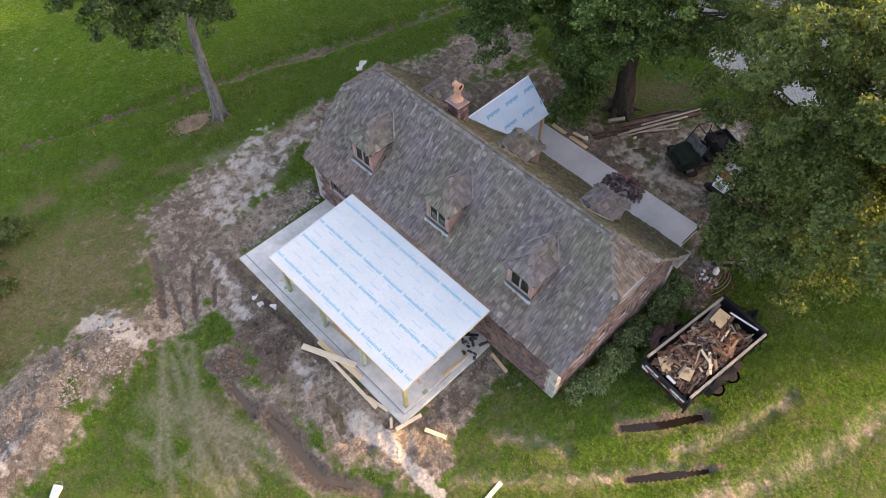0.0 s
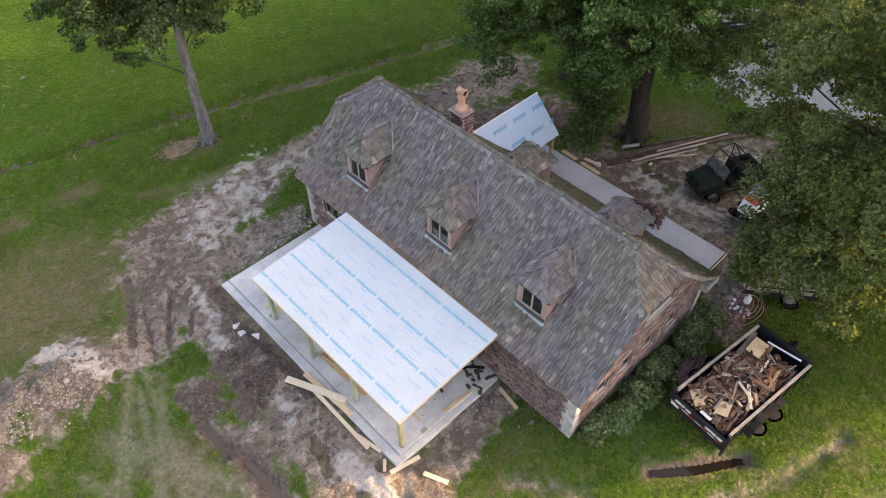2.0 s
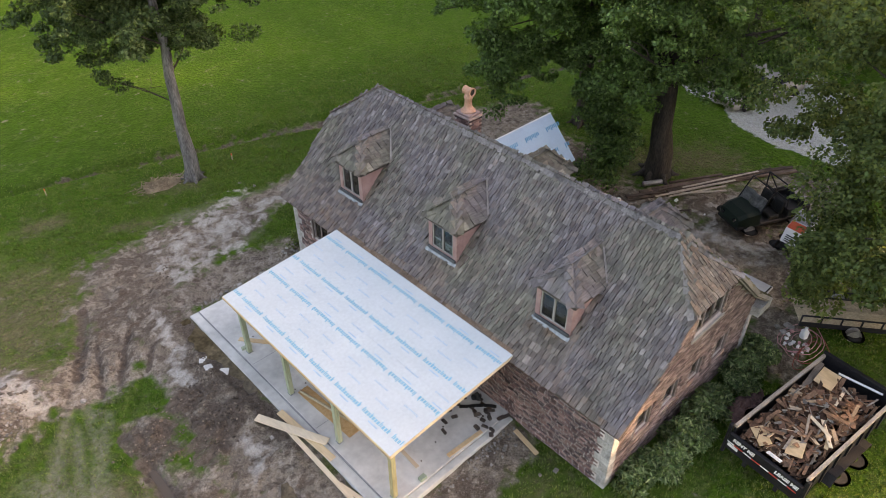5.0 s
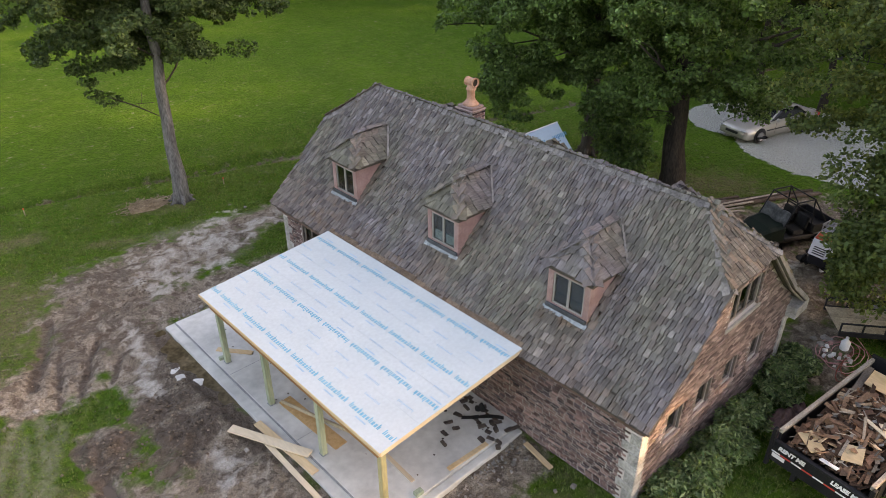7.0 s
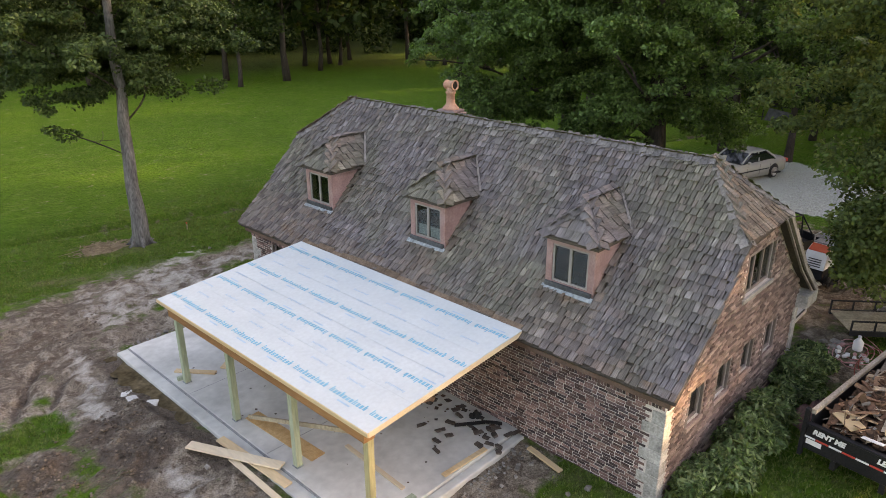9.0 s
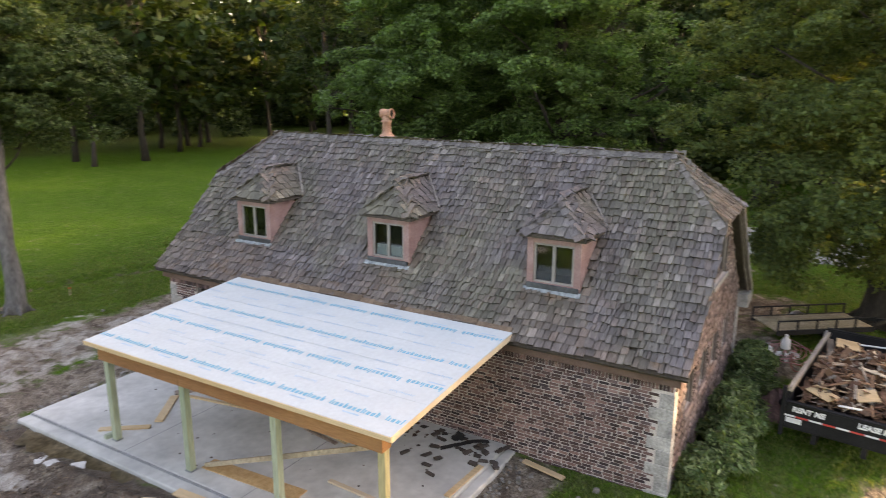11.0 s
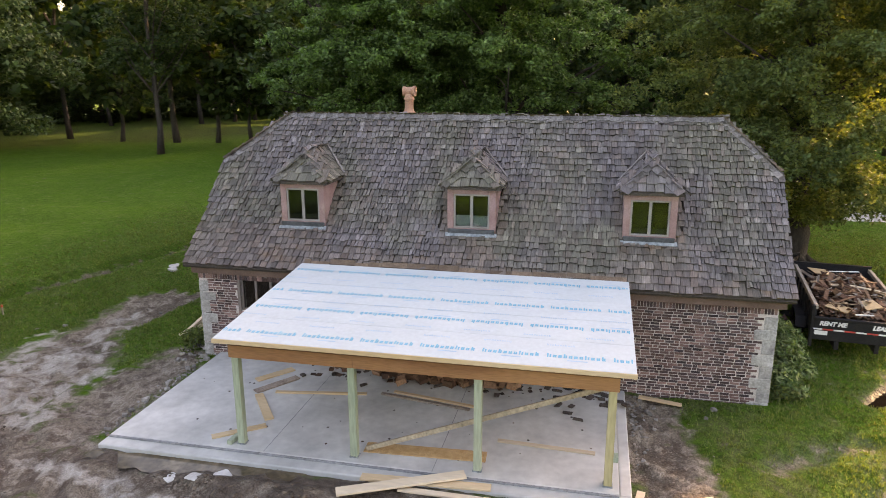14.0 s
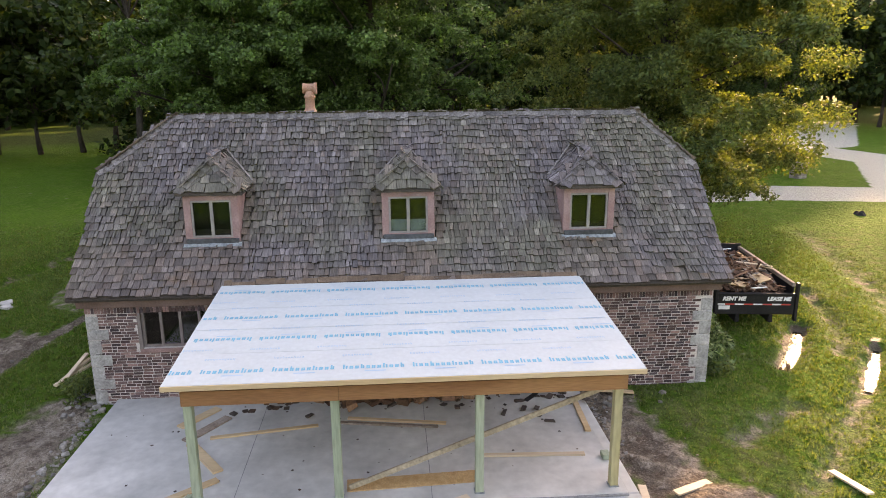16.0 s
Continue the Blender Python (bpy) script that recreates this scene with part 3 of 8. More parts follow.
PALE_TRACKS = [(1.7, 17.0, 0.9, 13.5, 0.13), (0.9, 13.5, 0.6, 10.0, 0.15), (1.2, 16.4, 0.2, 13.4, 0.12), (0.2, 13.4, -0.6, 9.8, 0.15), (-0.9, 12.4, 1.6, 12.9, 0.1), (-1.4, 13.6, 0.8, 14.2, 0.1), (1.3, 17.2, -1.6, 12.6, 0.16), (2.0, 16.3, -0.6, 11.6, 0.16), (-0.4, 15.2, 2.2, 10.2, 0.35), (0.4, 15.6, -2.0, 11.0, 0.14), (1.2, 14.8, -0.2, 9.5, 0.14), (0.8, 12.0, 3.2, 5.2, 0.14), (-1.6, 14.6, 1.0, 6.5, 0.14), (1.8, 8.0, 4.0, 3.6, 0.3), (9.5, 21.2, 7.0, 23.3, 0.35), (12.5, 23.2, 8.0, 24.2, 0.3)]
# the first two are light painted on the shaded back yard, the rest sand
SAND_AND_LIGHT = [(22.2, 11.0, 22.6, 7.2, 0.9), (24.0, 9.2, 26.8, 7.8, 0.8), (5.0, 19.3, 4.65, 17.6, 0.3), (4.65, 17.6, 4.2, 15.9, 0.3), (6.2, 21.6, 8.9, 20.8, 0.4), (10.6, 24.0, 8.6, 23.0, 0.6), (4.3, 12.7, 4.3, 11.8, 0.4), (9.9, 22.3, 7.4, 22.4, 1.0), (13.0, 22.7, 10.2, 22.5, 0.4), (7.4, 21.6, 6.4, 20.6, 0.5), (0.3, 19.4, 0.6, 17.7, 0.45), (4.2, 10.4, 3.85, 9.2, 0.13), (4.6, 17.0, 4.2, 16.6, 0.4), (4.75, 9.3, 4.85, 7.7, 0.3), (4.85, 7.7, 4.93, 5.6, 0.17), (-5.3, 16.4, -4.9, 16.6, 0.4), (0.2, 18.0, 0.7, 17.9, 0.4)]
STREAK = [(4.62, 9.4, 4.82, 8.0, 0.36), (4.82, 8.0, 4.93, 5.4, 0.24), (-0.35, 19.7, 0.1, 19.0, 0.4), (0.1, 19.0, 0.5, 18.0, 0.4)]
WET = [(4.6, 15.0, 3.6, 15.2, 0.35), (4.8, 13.9, 3.8, 14.1, 0.35), (3.0, 14.6, 2.3, 14.7, 0.35), (2.3, 14.5, 2.7, 13.8, 0.3), (5.35, 18.3, 5.3, 12.2, 0.28), (2.0, 15.2, 2.08, 12.9, 0.2), (2.08, 12.9, 2.44, 11.6, 0.26), (2.44, 11.6, 2.57, 10.6, 0.34), (2.57, 10.6, 2.25, 9.5, 0.42), (2.25, 9.5, 2.42, 8.6, 0.42), (2.42, 8.6, 2.96, 7.7, 0.36), (2.96, 7.7, 3.5, 6.9, 0.26), (4.3, 13.8, 3.6, 13.2, 0.6),
       (3.17, 21.2, 1.9, 18.1, 0.16), (2.93, 19.4, 2.19, 17.1, 0.07), (3.91, 19.25, 2.79, 17.3, 0.09), (4.27, 18.1, 3.7, 17.3, 0.09), (9.9, 1.35, 12.7, -0.85, 0.14), (11.3, 2.55, 13.9, 0.63, 0.22), (23.3, 8.2, 25.5, 7.6, 0.6)]
DITCH = [(1, 31.7, 8.8, 29.65, 0.2), (8.8, 29.65, 12.4, 28.5, 0.28), (12.4, 28.5, 14.3, 28.0, 0.36), (14.3, 28.0, 16.8, 26.9, 0.36), (16.8, 26.9, 25.2, 24.5, 0.32), (25.2, 24.5, 60, 14, 0.3), (1, 31.7, -40, 43, 0.25)]
DITCH_BED = [(12.2, 28.45, 14.3, 27.95, 0.32), (14.3, 27.95, 16.9, 26.85, 0.34)]  # where its stony floor lies open
DRIVE = [(35.3, 14.9, 37.2, 12.9, 2.7), (33.6, 11.4, 36.6, 11.6, 2.6), (32.6, 10.2, 35.2, 9.6, 2.0), (34.0, 9.0, 34.0, 1.5, 3.3), (34.2, 1.5, 34.8, -9, 2.7), (34.6, -9, 32.6, -18, 2.5),
         (33, -19, 46, -26.5, 3.3), (46, -26.5, 62, -23.5, 3.0), (60, -28, 84, -44, 3.6)]
CHURN = [(4.6, 15.0, 3.6, 15.2, 0.5), (4.8, 13.9, 3.8, 14.1, 0.5), (3.0, 14.6, 2.3, 14.7, 0.42), (2.3, 14.5, 2.7, 13.8, 0.35), (4.3, 13.8, 3.6, 13.2, 0.6)]
RUTS = TRACKS + [(2.0, 15.2, 2.08, 12.9, 0.3), (2.08, 12.9, 2.5, 11, 0.3), (2.57, 10.6, 2.25, 9.5, 0.35), (2.25, 9.5, 2.42, 8.6, 0.35), (2.42, 8.6, 3.5, 6.9, 0.28), (3.17, 21.2, 1.9, 18.1, 0.16), (2.93, 19.4, 2.19, 17.1, 0.12), (3.91, 19.25, 2.79, 17.3, 0.12), (4.27, 18.1, 2.63, 16.0, 0.12), (8.0, 21.2, 4.2, 20.6, 0.12), (8.6, 22.0, 4.4, 21.6, 0.12)]


def ground_masks(x, y):
    bare = np.maximum(laid_along(x, y, EARTH, 0.5), 0.95 * laid_along(x, y, EARTH_BACK, 0.5))
    bare = np.maximum(bare, laid_along(x, y, MOUND, 0.4))
    bare = np.maximum(bare, 0.36 * laid_along(x, y, TRACKS, 0.75))
    bare = np.maximum(bare, 0.34 * laid_along(x, y, DITCH, 0.9))
    bare = np.maximum(bare, 0.56 * laid_along(x, y, DITCH_BED, 0.5))
    bare = bare - 0.62 * laid_along(x, y, GREEN, 0.9)
    bare = bare + 0.5 * (value_noise(x, y, 0.7, 3) - 0.5) * (bare > 0.02) * (bare < 0.999)
    dry = 0.85 * laid_along(x, y, DRY, 0.9)
    trail = np.maximum(laid_along(x, y, PALE_TRACKS, 1.1), 0.62 * laid_along(x, y, TRACKS, 0.9))
    dry = np.maximum(dry, 0.42 * laid_along(x, y, TRACKS, 2.8))
    # sunlight put into the dry tone
    dry = np.maximum(dry, 0.42 * laid_along(x, y, SUNLIT_AND_PALE, 1.2))
    dry = np.maximum(dry, 0.40 * laid_along(x, y, [(-3.5, 12.5, 2.5, 6.0, 3.2), (0.5, 15.5, 1.0, 11, 1.6), (5, 5, 9, 6, 1.5)], 0.9))
    # sand, and the light painted on the back yard
    sand = np.maximum(0.58 * laid_along(x, y, SAND_AND_LIGHT, 0.9), laid_along(x, y, STREAK, 0.6))
    wet = np.maximum(laid_along(x, y, WET, 0.5), 0.12 * laid_along(x, y, [(3.4, 20.8, 2.3, 17.2, 1.1), (4.6, 15.5, 3.4, 12.6, 1.2)], 0.8))
    # mud in the ditch, with its bank's shadow painted in
    wet = np.maximum(wet, 0.56 * laid_along(x, y, DITCH, 0.7))
    gravel = laid_along(x, y, DRIVE, 0.12)
    reach = np.hypot(x - 12, y - 8)
    # dead leaves and painted shade, from the wood's edge outwards
    litter_and_shade = np.maximum(np.clip((reach - 76) / 24, 0, 1) * (x > 0), np.clip((reach - 60) / 16, 0, 1) * np.clip((y - 12) / 15, 0, 1))
    return {"bare": bare, "trail": trail, "dry": dry, "sand": sand, "wet": wet, "gravel": gravel, "litter_and_shade": litter_and_shade * (1 - gravel)}


# standing water: its line, half width and how far the level lies under the ground round it
POOLS = [([(11.35, 2.5), (12.42, 1.62), (13.85, 0.68)], 0.19, 0.05), ([(10.0, 1.2), (11.2, 0.2), (12.3, -0.6)], 0.15, 0.05),
         ([(2.12, 13.75), (2.1, 13.0), (2.0, 12.2)], 0.13, 0.06), ([(2.4, 11.7), (2.45, 10.6), (2.36, 9.8), (2.42, 8.6), (2.96, 7.7)], 0.15, 0.06),
         ([(5.44, 18.4), (5.42, 17.0), (5.43, 15.5), (5.5, 13.8)], 0.26, 0.03), ([(4.45, 10.85), (4.2, 10.0), (3.9, 9.3)], 0.17, 0.03)]


def ground_height(x, y):
    """The ground with its pools sunk into it, and low beneath the slab and the patio."""
    x, y = np.asarray(x, float), np.asarray(y, float)
    z = bare_height(x, y)
    for (line, half, under), level in zip(POOLS, LEVELS):
        m = laid_along(x, y, [(*a, *b, half * 1.15) for a, b in zip(line, line[1:])], 0.4)
        z = z + (level - 0.045 + (0.15 if half < 0.2 else 0.7) * np.clip(z - level, -0.2, 0.1) - z) * m
    under = np.clip(1.2 - np.maximum(np.abs(x - 8.0) - 2.2, np.abs(y - 13.2) - 5.2) / 0.5, 0, 1)  # lies below the slab
    z = np.where(under > 0, np.minimum(z, -0.105), z)
    inside = (np.abs(x - 18.9) < 2.1) & (np.abs(y - 10.5) < 5.2)
    return np.where(inside, np.minimum(z, -0.08), z)


def bare_height(x, y):
    x, y = np.asarray(x, float), np.asarray(y, float)
    z = -0.2 + 0.17 * np.clip((x - 12) / 6, 0, 1)
    z = z + 0.12 * np.exp(-((x - 11.5) ** 2 / 6 + np.clip(np.abs(y - 12) - 7, 0, None) ** 2 / 3))
    near = np.exp(-(np.clip(np.hypot(x - 10, y - 14) - 30, 0, None) / 20) ** 2)
    z = z + 0.10 * (value_noise(x, y, 0.16, 1) - 0.5) + 0.04 * near * (value_noise(x, y, 0.8, 2) - 0.5)
    m = ground_masks(x, y)
    rough = np.clip(m["bare"], 0, 1)
    z = z + rough * (0.14 * (value_noise(x, y, 1.7, 5) - 0.5) + 0.15 * (value_noise(x, y, 3.7, 6) - 0.5))
    heap = laid_along(x, y, MOUND, 0.9)
    z = z + heap ** 1.5 * (0.3 + 0.6 * value_noise(x, y, 0.9, 7) + 0.34 * value_noise(x, y, 2.4, 8) + 0.12 * value_noise(x, y, 5.0, 18))
    churn = laid_along(x, y, CHURN, 0.8)
    z = z + churn * (0.34 * np.abs(value_noise(x, y, 2.0, 9) - 0.5) + 0.30 * np.abs(value_noise(x, y, 3.6, 19) - 0.5) + 0.12 * value_noise(x, y, 6.0, 23) - 0.08)
    z = z + 0.09 * laid_along(x, y, [(5.2, 18.6, 5.2, 8.0, 0.5)], 0.8)  # earth thrown up against the slab
    z = z - 0.13 * laid_along(x, y, RUTS, 0.8) - 0.36 * laid_along(x, y, DITCH, 1.0)
    return z


LEVELS = [float(bare_height(np.array([p[len(p) // 2][0]]), np.array([p[len(p) // 2][1]]))[0]) - under for p, half, under in POOLS]


def spaced(lo, hi, step, far, n, before=0.0, after=0.0):
    """Even steps from lo to hi, a coarser stretch before and after, then ever wider ones."""
    mid = np.concatenate([np.arange(lo - before, lo, 0.6), np.arange(lo, hi, step), np.arange(hi, hi + after, 0.6)])
    grow = np.geomspace(0.6, far, n)
    out = np.cumsum(grow) / np.sum(grow) * far
    return np.concatenate([mid[0] - out[::-1], mid, mid[-1] + out])


def build_ground():
    xs, ys = spaced(-7.0, 30.0, 0.135, 1600, 30, 0, 42), spaced(-6.5, 31.0, 0.135, 1600, 30, 36, 0)
    gx, gy = np.meshgrid(xs, ys, indexing="ij")
    z = ground_height(gx, gy)
    nx, ny = gx.shape
    co = np.stack([gx, gy, z], -1).reshape(-1, 3)
    idx = np.arange(nx * ny).reshape(nx, ny)
    quads = np.stack([idx[:-1, :-1], idx[1:, :-1], idx[1:, 1:], idx[:-1, 1:]], -1).reshape(-1, 4)
    me = bpy.data.meshes.new("ground")
    me.vertices.add(len(co))
    me.vertices.foreach_set("co", co.ravel())
    me.loops.add(quads.size)
    me.loops.foreach_set("vertex_index", quads.ravel())
    me.polygons.add(len(quads))
    me.polygons.foreach_set("loop_start", np.arange(0, quads.size, 4))
    me.polygons.foreach_set("use_smooth", np.ones(len(quads), bool))
    for key, values in ground_masks(gx, gy).items():
        at = me.attributes.new(key, "FLOAT", "POINT")
        at.data.foreach_set("value", values.ravel().astype(np.float32))
    me.materials.append(GROUND)
    me.update()
    me.validate()
    return tagged(new("ground", me), "mown lawn with churned bare earth round the building work", "ground", kind="structure")


def at_ground(x, y):
    return float(ground_height(np.array([x]), np.array([y]))[0])


build_ground()


def puddle(name, line, half, level, seed, mat):
    """A flat sheet of water with a wandering edge along a wheel rut."""
    r = random.Random(seed)
    pts = [Vector((x, y, 0)) for x, y in line]
    reach = [0.0]
    for a, b in zip(pts, pts[1:]):
        reach.append(reach[-1] + (b - a).length)
    n = max(14, int(reach[-1] / 0.12))
    up, down = [], []
    for i in range(n + 1):
        t = i / n
        k = next(j for j in range(len(pts) - 1) if t * reach[-1] <= reach[j + 1] + 1e-6)
        p = pts[k].lerp(pts[k + 1], (t * reach[-1] - reach[k]) / (reach[k + 1] - reach[k]))
        before, after = pts[max(k - 1, 0)], pts[min(k + 2, len(pts) - 1)]
        d = (after - before).normalized()
        side = Vector((-d.y, d.x, 0))
        w = half * (0.2 + 0.8 * math.sin(math.pi * min(max(t, 0.04), 0.96)) ** 0.5)
        up.append(p + side * w * (1 + 0.35 * noise.noise((i * 0.45, seed, 0))) + side * r.gauss(0, 0.012))
        down.append(p - side * w * (1 + 0.35 * noise.noise((i * 0.45, seed, 7))) - side * r.gauss(0, 0.012))
    g = Geo()
    for i in range(n):
        g.faces([(q.x, q.y, level) for q in (up[i], down[i], down[i + 1], up[i + 1])], [(0, 1, 2, 3)])
    return solid(name, g.mesh(name, mat, weld=True), mat, "shallow muddy rainwater puddle in a wheel rut", "puddle", group="puddles", kind="structure")


for i, ((line, half, under), level, mat) in enumerate(zip(POOLS, LEVELS, (WATER, WATER, MUDDY, MUDDY, SCUM, SCUM))):
    puddle("puddle", line, half * 1.2, level, i + 1, mat)


# ---- trees ----
def leaves_mesh(name, centres, radii, count, size, mat, seed, hang=0.0, width=0.62, droop=0.5, flat=0.55):
    """Many small folded leaves in clumps; each clump is a flattened ball of leaves."""
    r = np.random.RandomState(seed)
    centres, radii = np.asarray(centres, float), np.asarray(radii, float)
    weight = radii ** 2 / np.sum(radii ** 2)
    pick = r.choice(len(centres), count, p=weight)
    d = r.normal(size=(count, 3))
    d /= np.linalg.norm(d, axis=1)[:, None]
    rad = radii[pick] * r.uniform(0.45, 1.0, count) ** 0.6
    p = centres[pick] + d * rad[:, None] * np.array([1, 1, flat])
    p[:, 2] -= hang * r.uniform(0, 1, count) ** 2 * radii[pick]
    s = size * r.uniform(0.6, 1.35, count)
    along_leaf = r.normal(size=(count, 3)) * np.array([1, 1, 0.7]) + d * 0.8
    along_leaf[:, 2] -= droop
    along_leaf /= np.linalg.norm(along_leaf, axis=1)[:, None]
    up = r.normal(size=(count, 3)) * 0.7 + np.array([0, 0, 1.0])
    side = np.cross(along_leaf, up)
    side /= np.linalg.norm(side, axis=1)[:, None] + 1e-9
    a, b = along_leaf * s[:, None] * 0.5, side * s[:, None] * width * 0.5
    v = np.stack([p - a, p + b - a * 0.1, p + a, p - b - a * 0.1], 1).reshape(-1, 3)
    k = np.arange(count)[:, None] * 4
    q = k + np.array([[0, 1, 2, 3]])
    me = bpy.data.meshes.new(name)
    me.vertices.add(len(v))
    me.vertices.foreach_set("co", v.ravel())
    me.loops.add(q.size)
    me.loops.foreach_set("vertex_index", q.ravel())
    me.polygons.add(len(q))
    me.polygons.foreach_set("loop_start", np.arange(0, q.size, 4))
    me.materials.append(mat)
    me.update()
    me.validate()
    return me


def crown_boughs(r, centre, rx, ry, rz, n, clump, flat_under=0.5):
    """Flat, drooping sprays of small clumps, spread over an uneven egg-shaped crown, with a thin filling inside."""
    seats, size = crown_clumps(r, centre, rx, ry, rz, n // 8, 1.0, flat_under, 0.62)
    out, rad = crown_clumps(r, centre, rx * 0.6, ry * 0.6, rz * 0.6, n // 9, clump * 1.1, flat_under)
    for (x, y, z), s in zip(seats, size):
        o = Vector((x - centre[0], y - centre[1], 0)).normalized()
        long, wide = 1.0 + 0.75 * s, 0.45 + 0.3 * s
        for k in range(10):  # a fan that narrows and sinks towards its tip
            f = r.uniform(-0.7, 1.0)
            e = r.uniform(-1, 1) * (1 - 0.7 * max(f, 0))
            out.append((x + o.x * f * long - o.y * e * wide, y + o.y * f * long + o.x * e * wide, z - 0.30 * max(f * long, 0) ** 1.7 - 0.25 * e * e * wide + r.gauss(0, 0.07)))
            rad.append(clump * r.uniform(0.45, 0.95) * (1 - 0.3 * max(f, 0)))
    return out, rad


def crown_clumps(r, centre, rx, ry, rz, n, clump, flat_under=0.5, inner=0.3):
    """Clump centres through an uneven egg-shaped crown, denser towards its skin."""
    out, rad = [], []
    while len(out) < n:
        d = Vector((r.gauss(0, 1), r.gauss(0, 1), r.gauss(0, 1))).normalized()
        f = r.uniform(inner, 1.0) ** 0.45
        bulge = 0.80 + 0.55 * noise.noise(d * 1.9 + Vector((centre[0], centre[1], 3)))
        z = d.z if d.z > 0 else d.z * flat_under
        out.append((centre[0] + d.x * rx * f * bulge, centre[1] + d.y * ry * f * bulge, centre[2] + z * rz * f * bulge))
        rad.append(clump * r.uniform(0.4, 1.35))
    return out, rad


def limb(g, r, a, b, ra, rb, bend=0.12, n=6):
    a, b = Vector(a), Vector(b)
    off = Vector((r.uniform(-1, 1), r.uniform(-1, 1), r.uniform(-0.3, 0.6))) * (b - a).length * bend
    pts = [a.lerp(b, i / n) + off * math.sin(math.pi * i / n) for i in range(n + 1)]
    g.tube(pts, [ra + (rb - ra) * i / n for i in range(n + 1)], 6)
    return pts


def tree(name, label, base, lean, trunk_h, trunk_r, centre, size, clumps, clump, leaves, leaf, mat, bark, seed, drip=0.0, flat=0.6, extra=(), limbs=20, gap=None, hung=()):
    """A trunk with root flare, limbs that reach into the crown, and a crown of leaf clumps. Places are in metres in the world."""
    r = random.Random(seed)
    x, y = base
    z = at_ground(x, y) - 0.1
    ob = thing(name, label, "tree")
    g = Geo()
    top = Vector((x + lean[0], y + lean[1], z + trunk_h))
    n = 9
    pts = [Vector((x, y, z)).lerp(top, i / n) + Vector((noise.noise((i * 0.7, seed, 0)), noise.noise((i * 0.7, seed, 5)), 0)) * 0.18 * (i > 0) for i in range(n + 1)]
    rad = [trunk_r * (1.55 if i == 0 else 1.15 if i == 1 else 1.0) * (1 - 0.55 * i / n) for i in range(n + 1)]
    pts.insert(1, pts[0].lerp(pts[1], 0.35)), rad.insert(1, trunk_r * 1.2)
    g.tube(pts, rad, 14)
    for k in range(6):
        a = k * 1.05 + r.uniform(0, 0.5)
        g.tube([(x + math.cos(a) * trunk_r * 0.7, y + math.sin(a) * trunk_r * 0.7, z + 0.45), (x + math.cos(a) * trunk_r * 1.5, y + math.sin(a) * trunk_r * 1.5, z + 0.14), (x + math.cos(a) * trunk_r * 2.5, y + math.sin(a) * trunk_r * 2.5, z + 0.02)], [trunk_r * 0.4, trunk_r * 0.3, trunk_r * 0.1], 7)
    part("trunk", g, bark, ob, smooth=True)
    cs, rs = crown_boughs(r, centre, *size, clumps, clump, flat)
    for (hx, hy, hz), (sx, sy, sz), many in hung:  # masses of low hanging sprays
        for k in range(many):
            cs.append((hx + r.gauss(0, sx), hy + r.gauss(0, sy), hz + r.gauss(0, sz))), rs.append(r.uniform(0.3, 0.6))
    for p, q in extra:
        cs.append(p), rs.append(q)
    rs_all = list(rs)
    if gap:  # an opening at the crown's edge
        a, b, wide = Vector(gap[0]), Vector(gap[1]), gap[2]
        near = [(Vector(c) - a - (b - a) * min(max((Vector(c) - a).dot(b - a) / (b - a).length_squared, 0), 1)).length for c in cs]
        rs = [q for q, d in zip(rs, near) if d - q * 0.6 > wide]
        cs = [c for c, q, d in zip(cs, rs_all, near) if d - q * 0.6 > wide]
    few = [p for p, q in extra][:limbs // 4]
    for c in r.sample(cs, min(len(cs), limbs)) + few:
        thin = 0.35 if c in few else 1.0
        c, g = Vector(c), Geo()
        t = min(max((c.z - 1.2 - z) / trunk_h, 0.5 + r.uniform(-0.08, 0.1)), 0.97)
        root = pts[min(int(t * (len(pts) - 1)), len(pts) - 1)]
        w = trunk_r * 0.26 * (1.2 - t) * thin
        line = limb(g, r, root, c, w, 0.02)
        twig = line[3] + Vector((r.uniform(-1, 1), r.uniform(-1, 1), r.uniform(0, 0.8))) * 1.2
        limb(g, r, line[3], twig, w * 0.5, 0.012)
        part("limb", g, BARK_DARK, ob, smooth=True)
    part("crown", leaves_mesh("crown", cs, rs, leaves, leaf, mat, seed, drip, 0.66, 0.6, 0.42), mat, ob)
    return ob


def wood_tree(seed, h, spread, leaves, leaf, clumps):
    """One tall woodland tree, standing at the origin; copied into the belt of woods."""
    r = random.Random(seed)
    ob = thing("wood_tree", "tall dark green woodland tree at the lawn's edge", "tree", group="trees of the wood")
    g = Geo()
    tr = 0.0125 * h
    pts = [Vector((0, 0, -0.3 + h * 0.75 * i / 6)) + Vector((r.uniform(-0.2, 0.2), r.uniform(-0.2, 0.2), 0)) * (i > 0) for i in range(7)]
    g.tube(pts, [tr * (1.35 if i == 0 else 1) * (1 - 0.12 * i) for i in range(7)], 9)
    cs, rs = crown_clumps(r, (0, 0, h * 0.56), spread, spread, h * 0.46, clumps, spread * (2.0 / clumps ** 0.5), 0.95)
    for c in r.sample(cs, 12):
        k = min(5, max(2, int(c[2] / h * 6)))
        limb(g, r, pts[k], c, tr * 0.3, 0.03)
    part("trunk", g, BARK_DARK, ob, smooth=True)
    part("crown", leaves_mesh("crown", cs, rs, leaves, leaf, LEAF_WOOD, seed, 0.3), LEAF_WOOD, ob)
    return ob


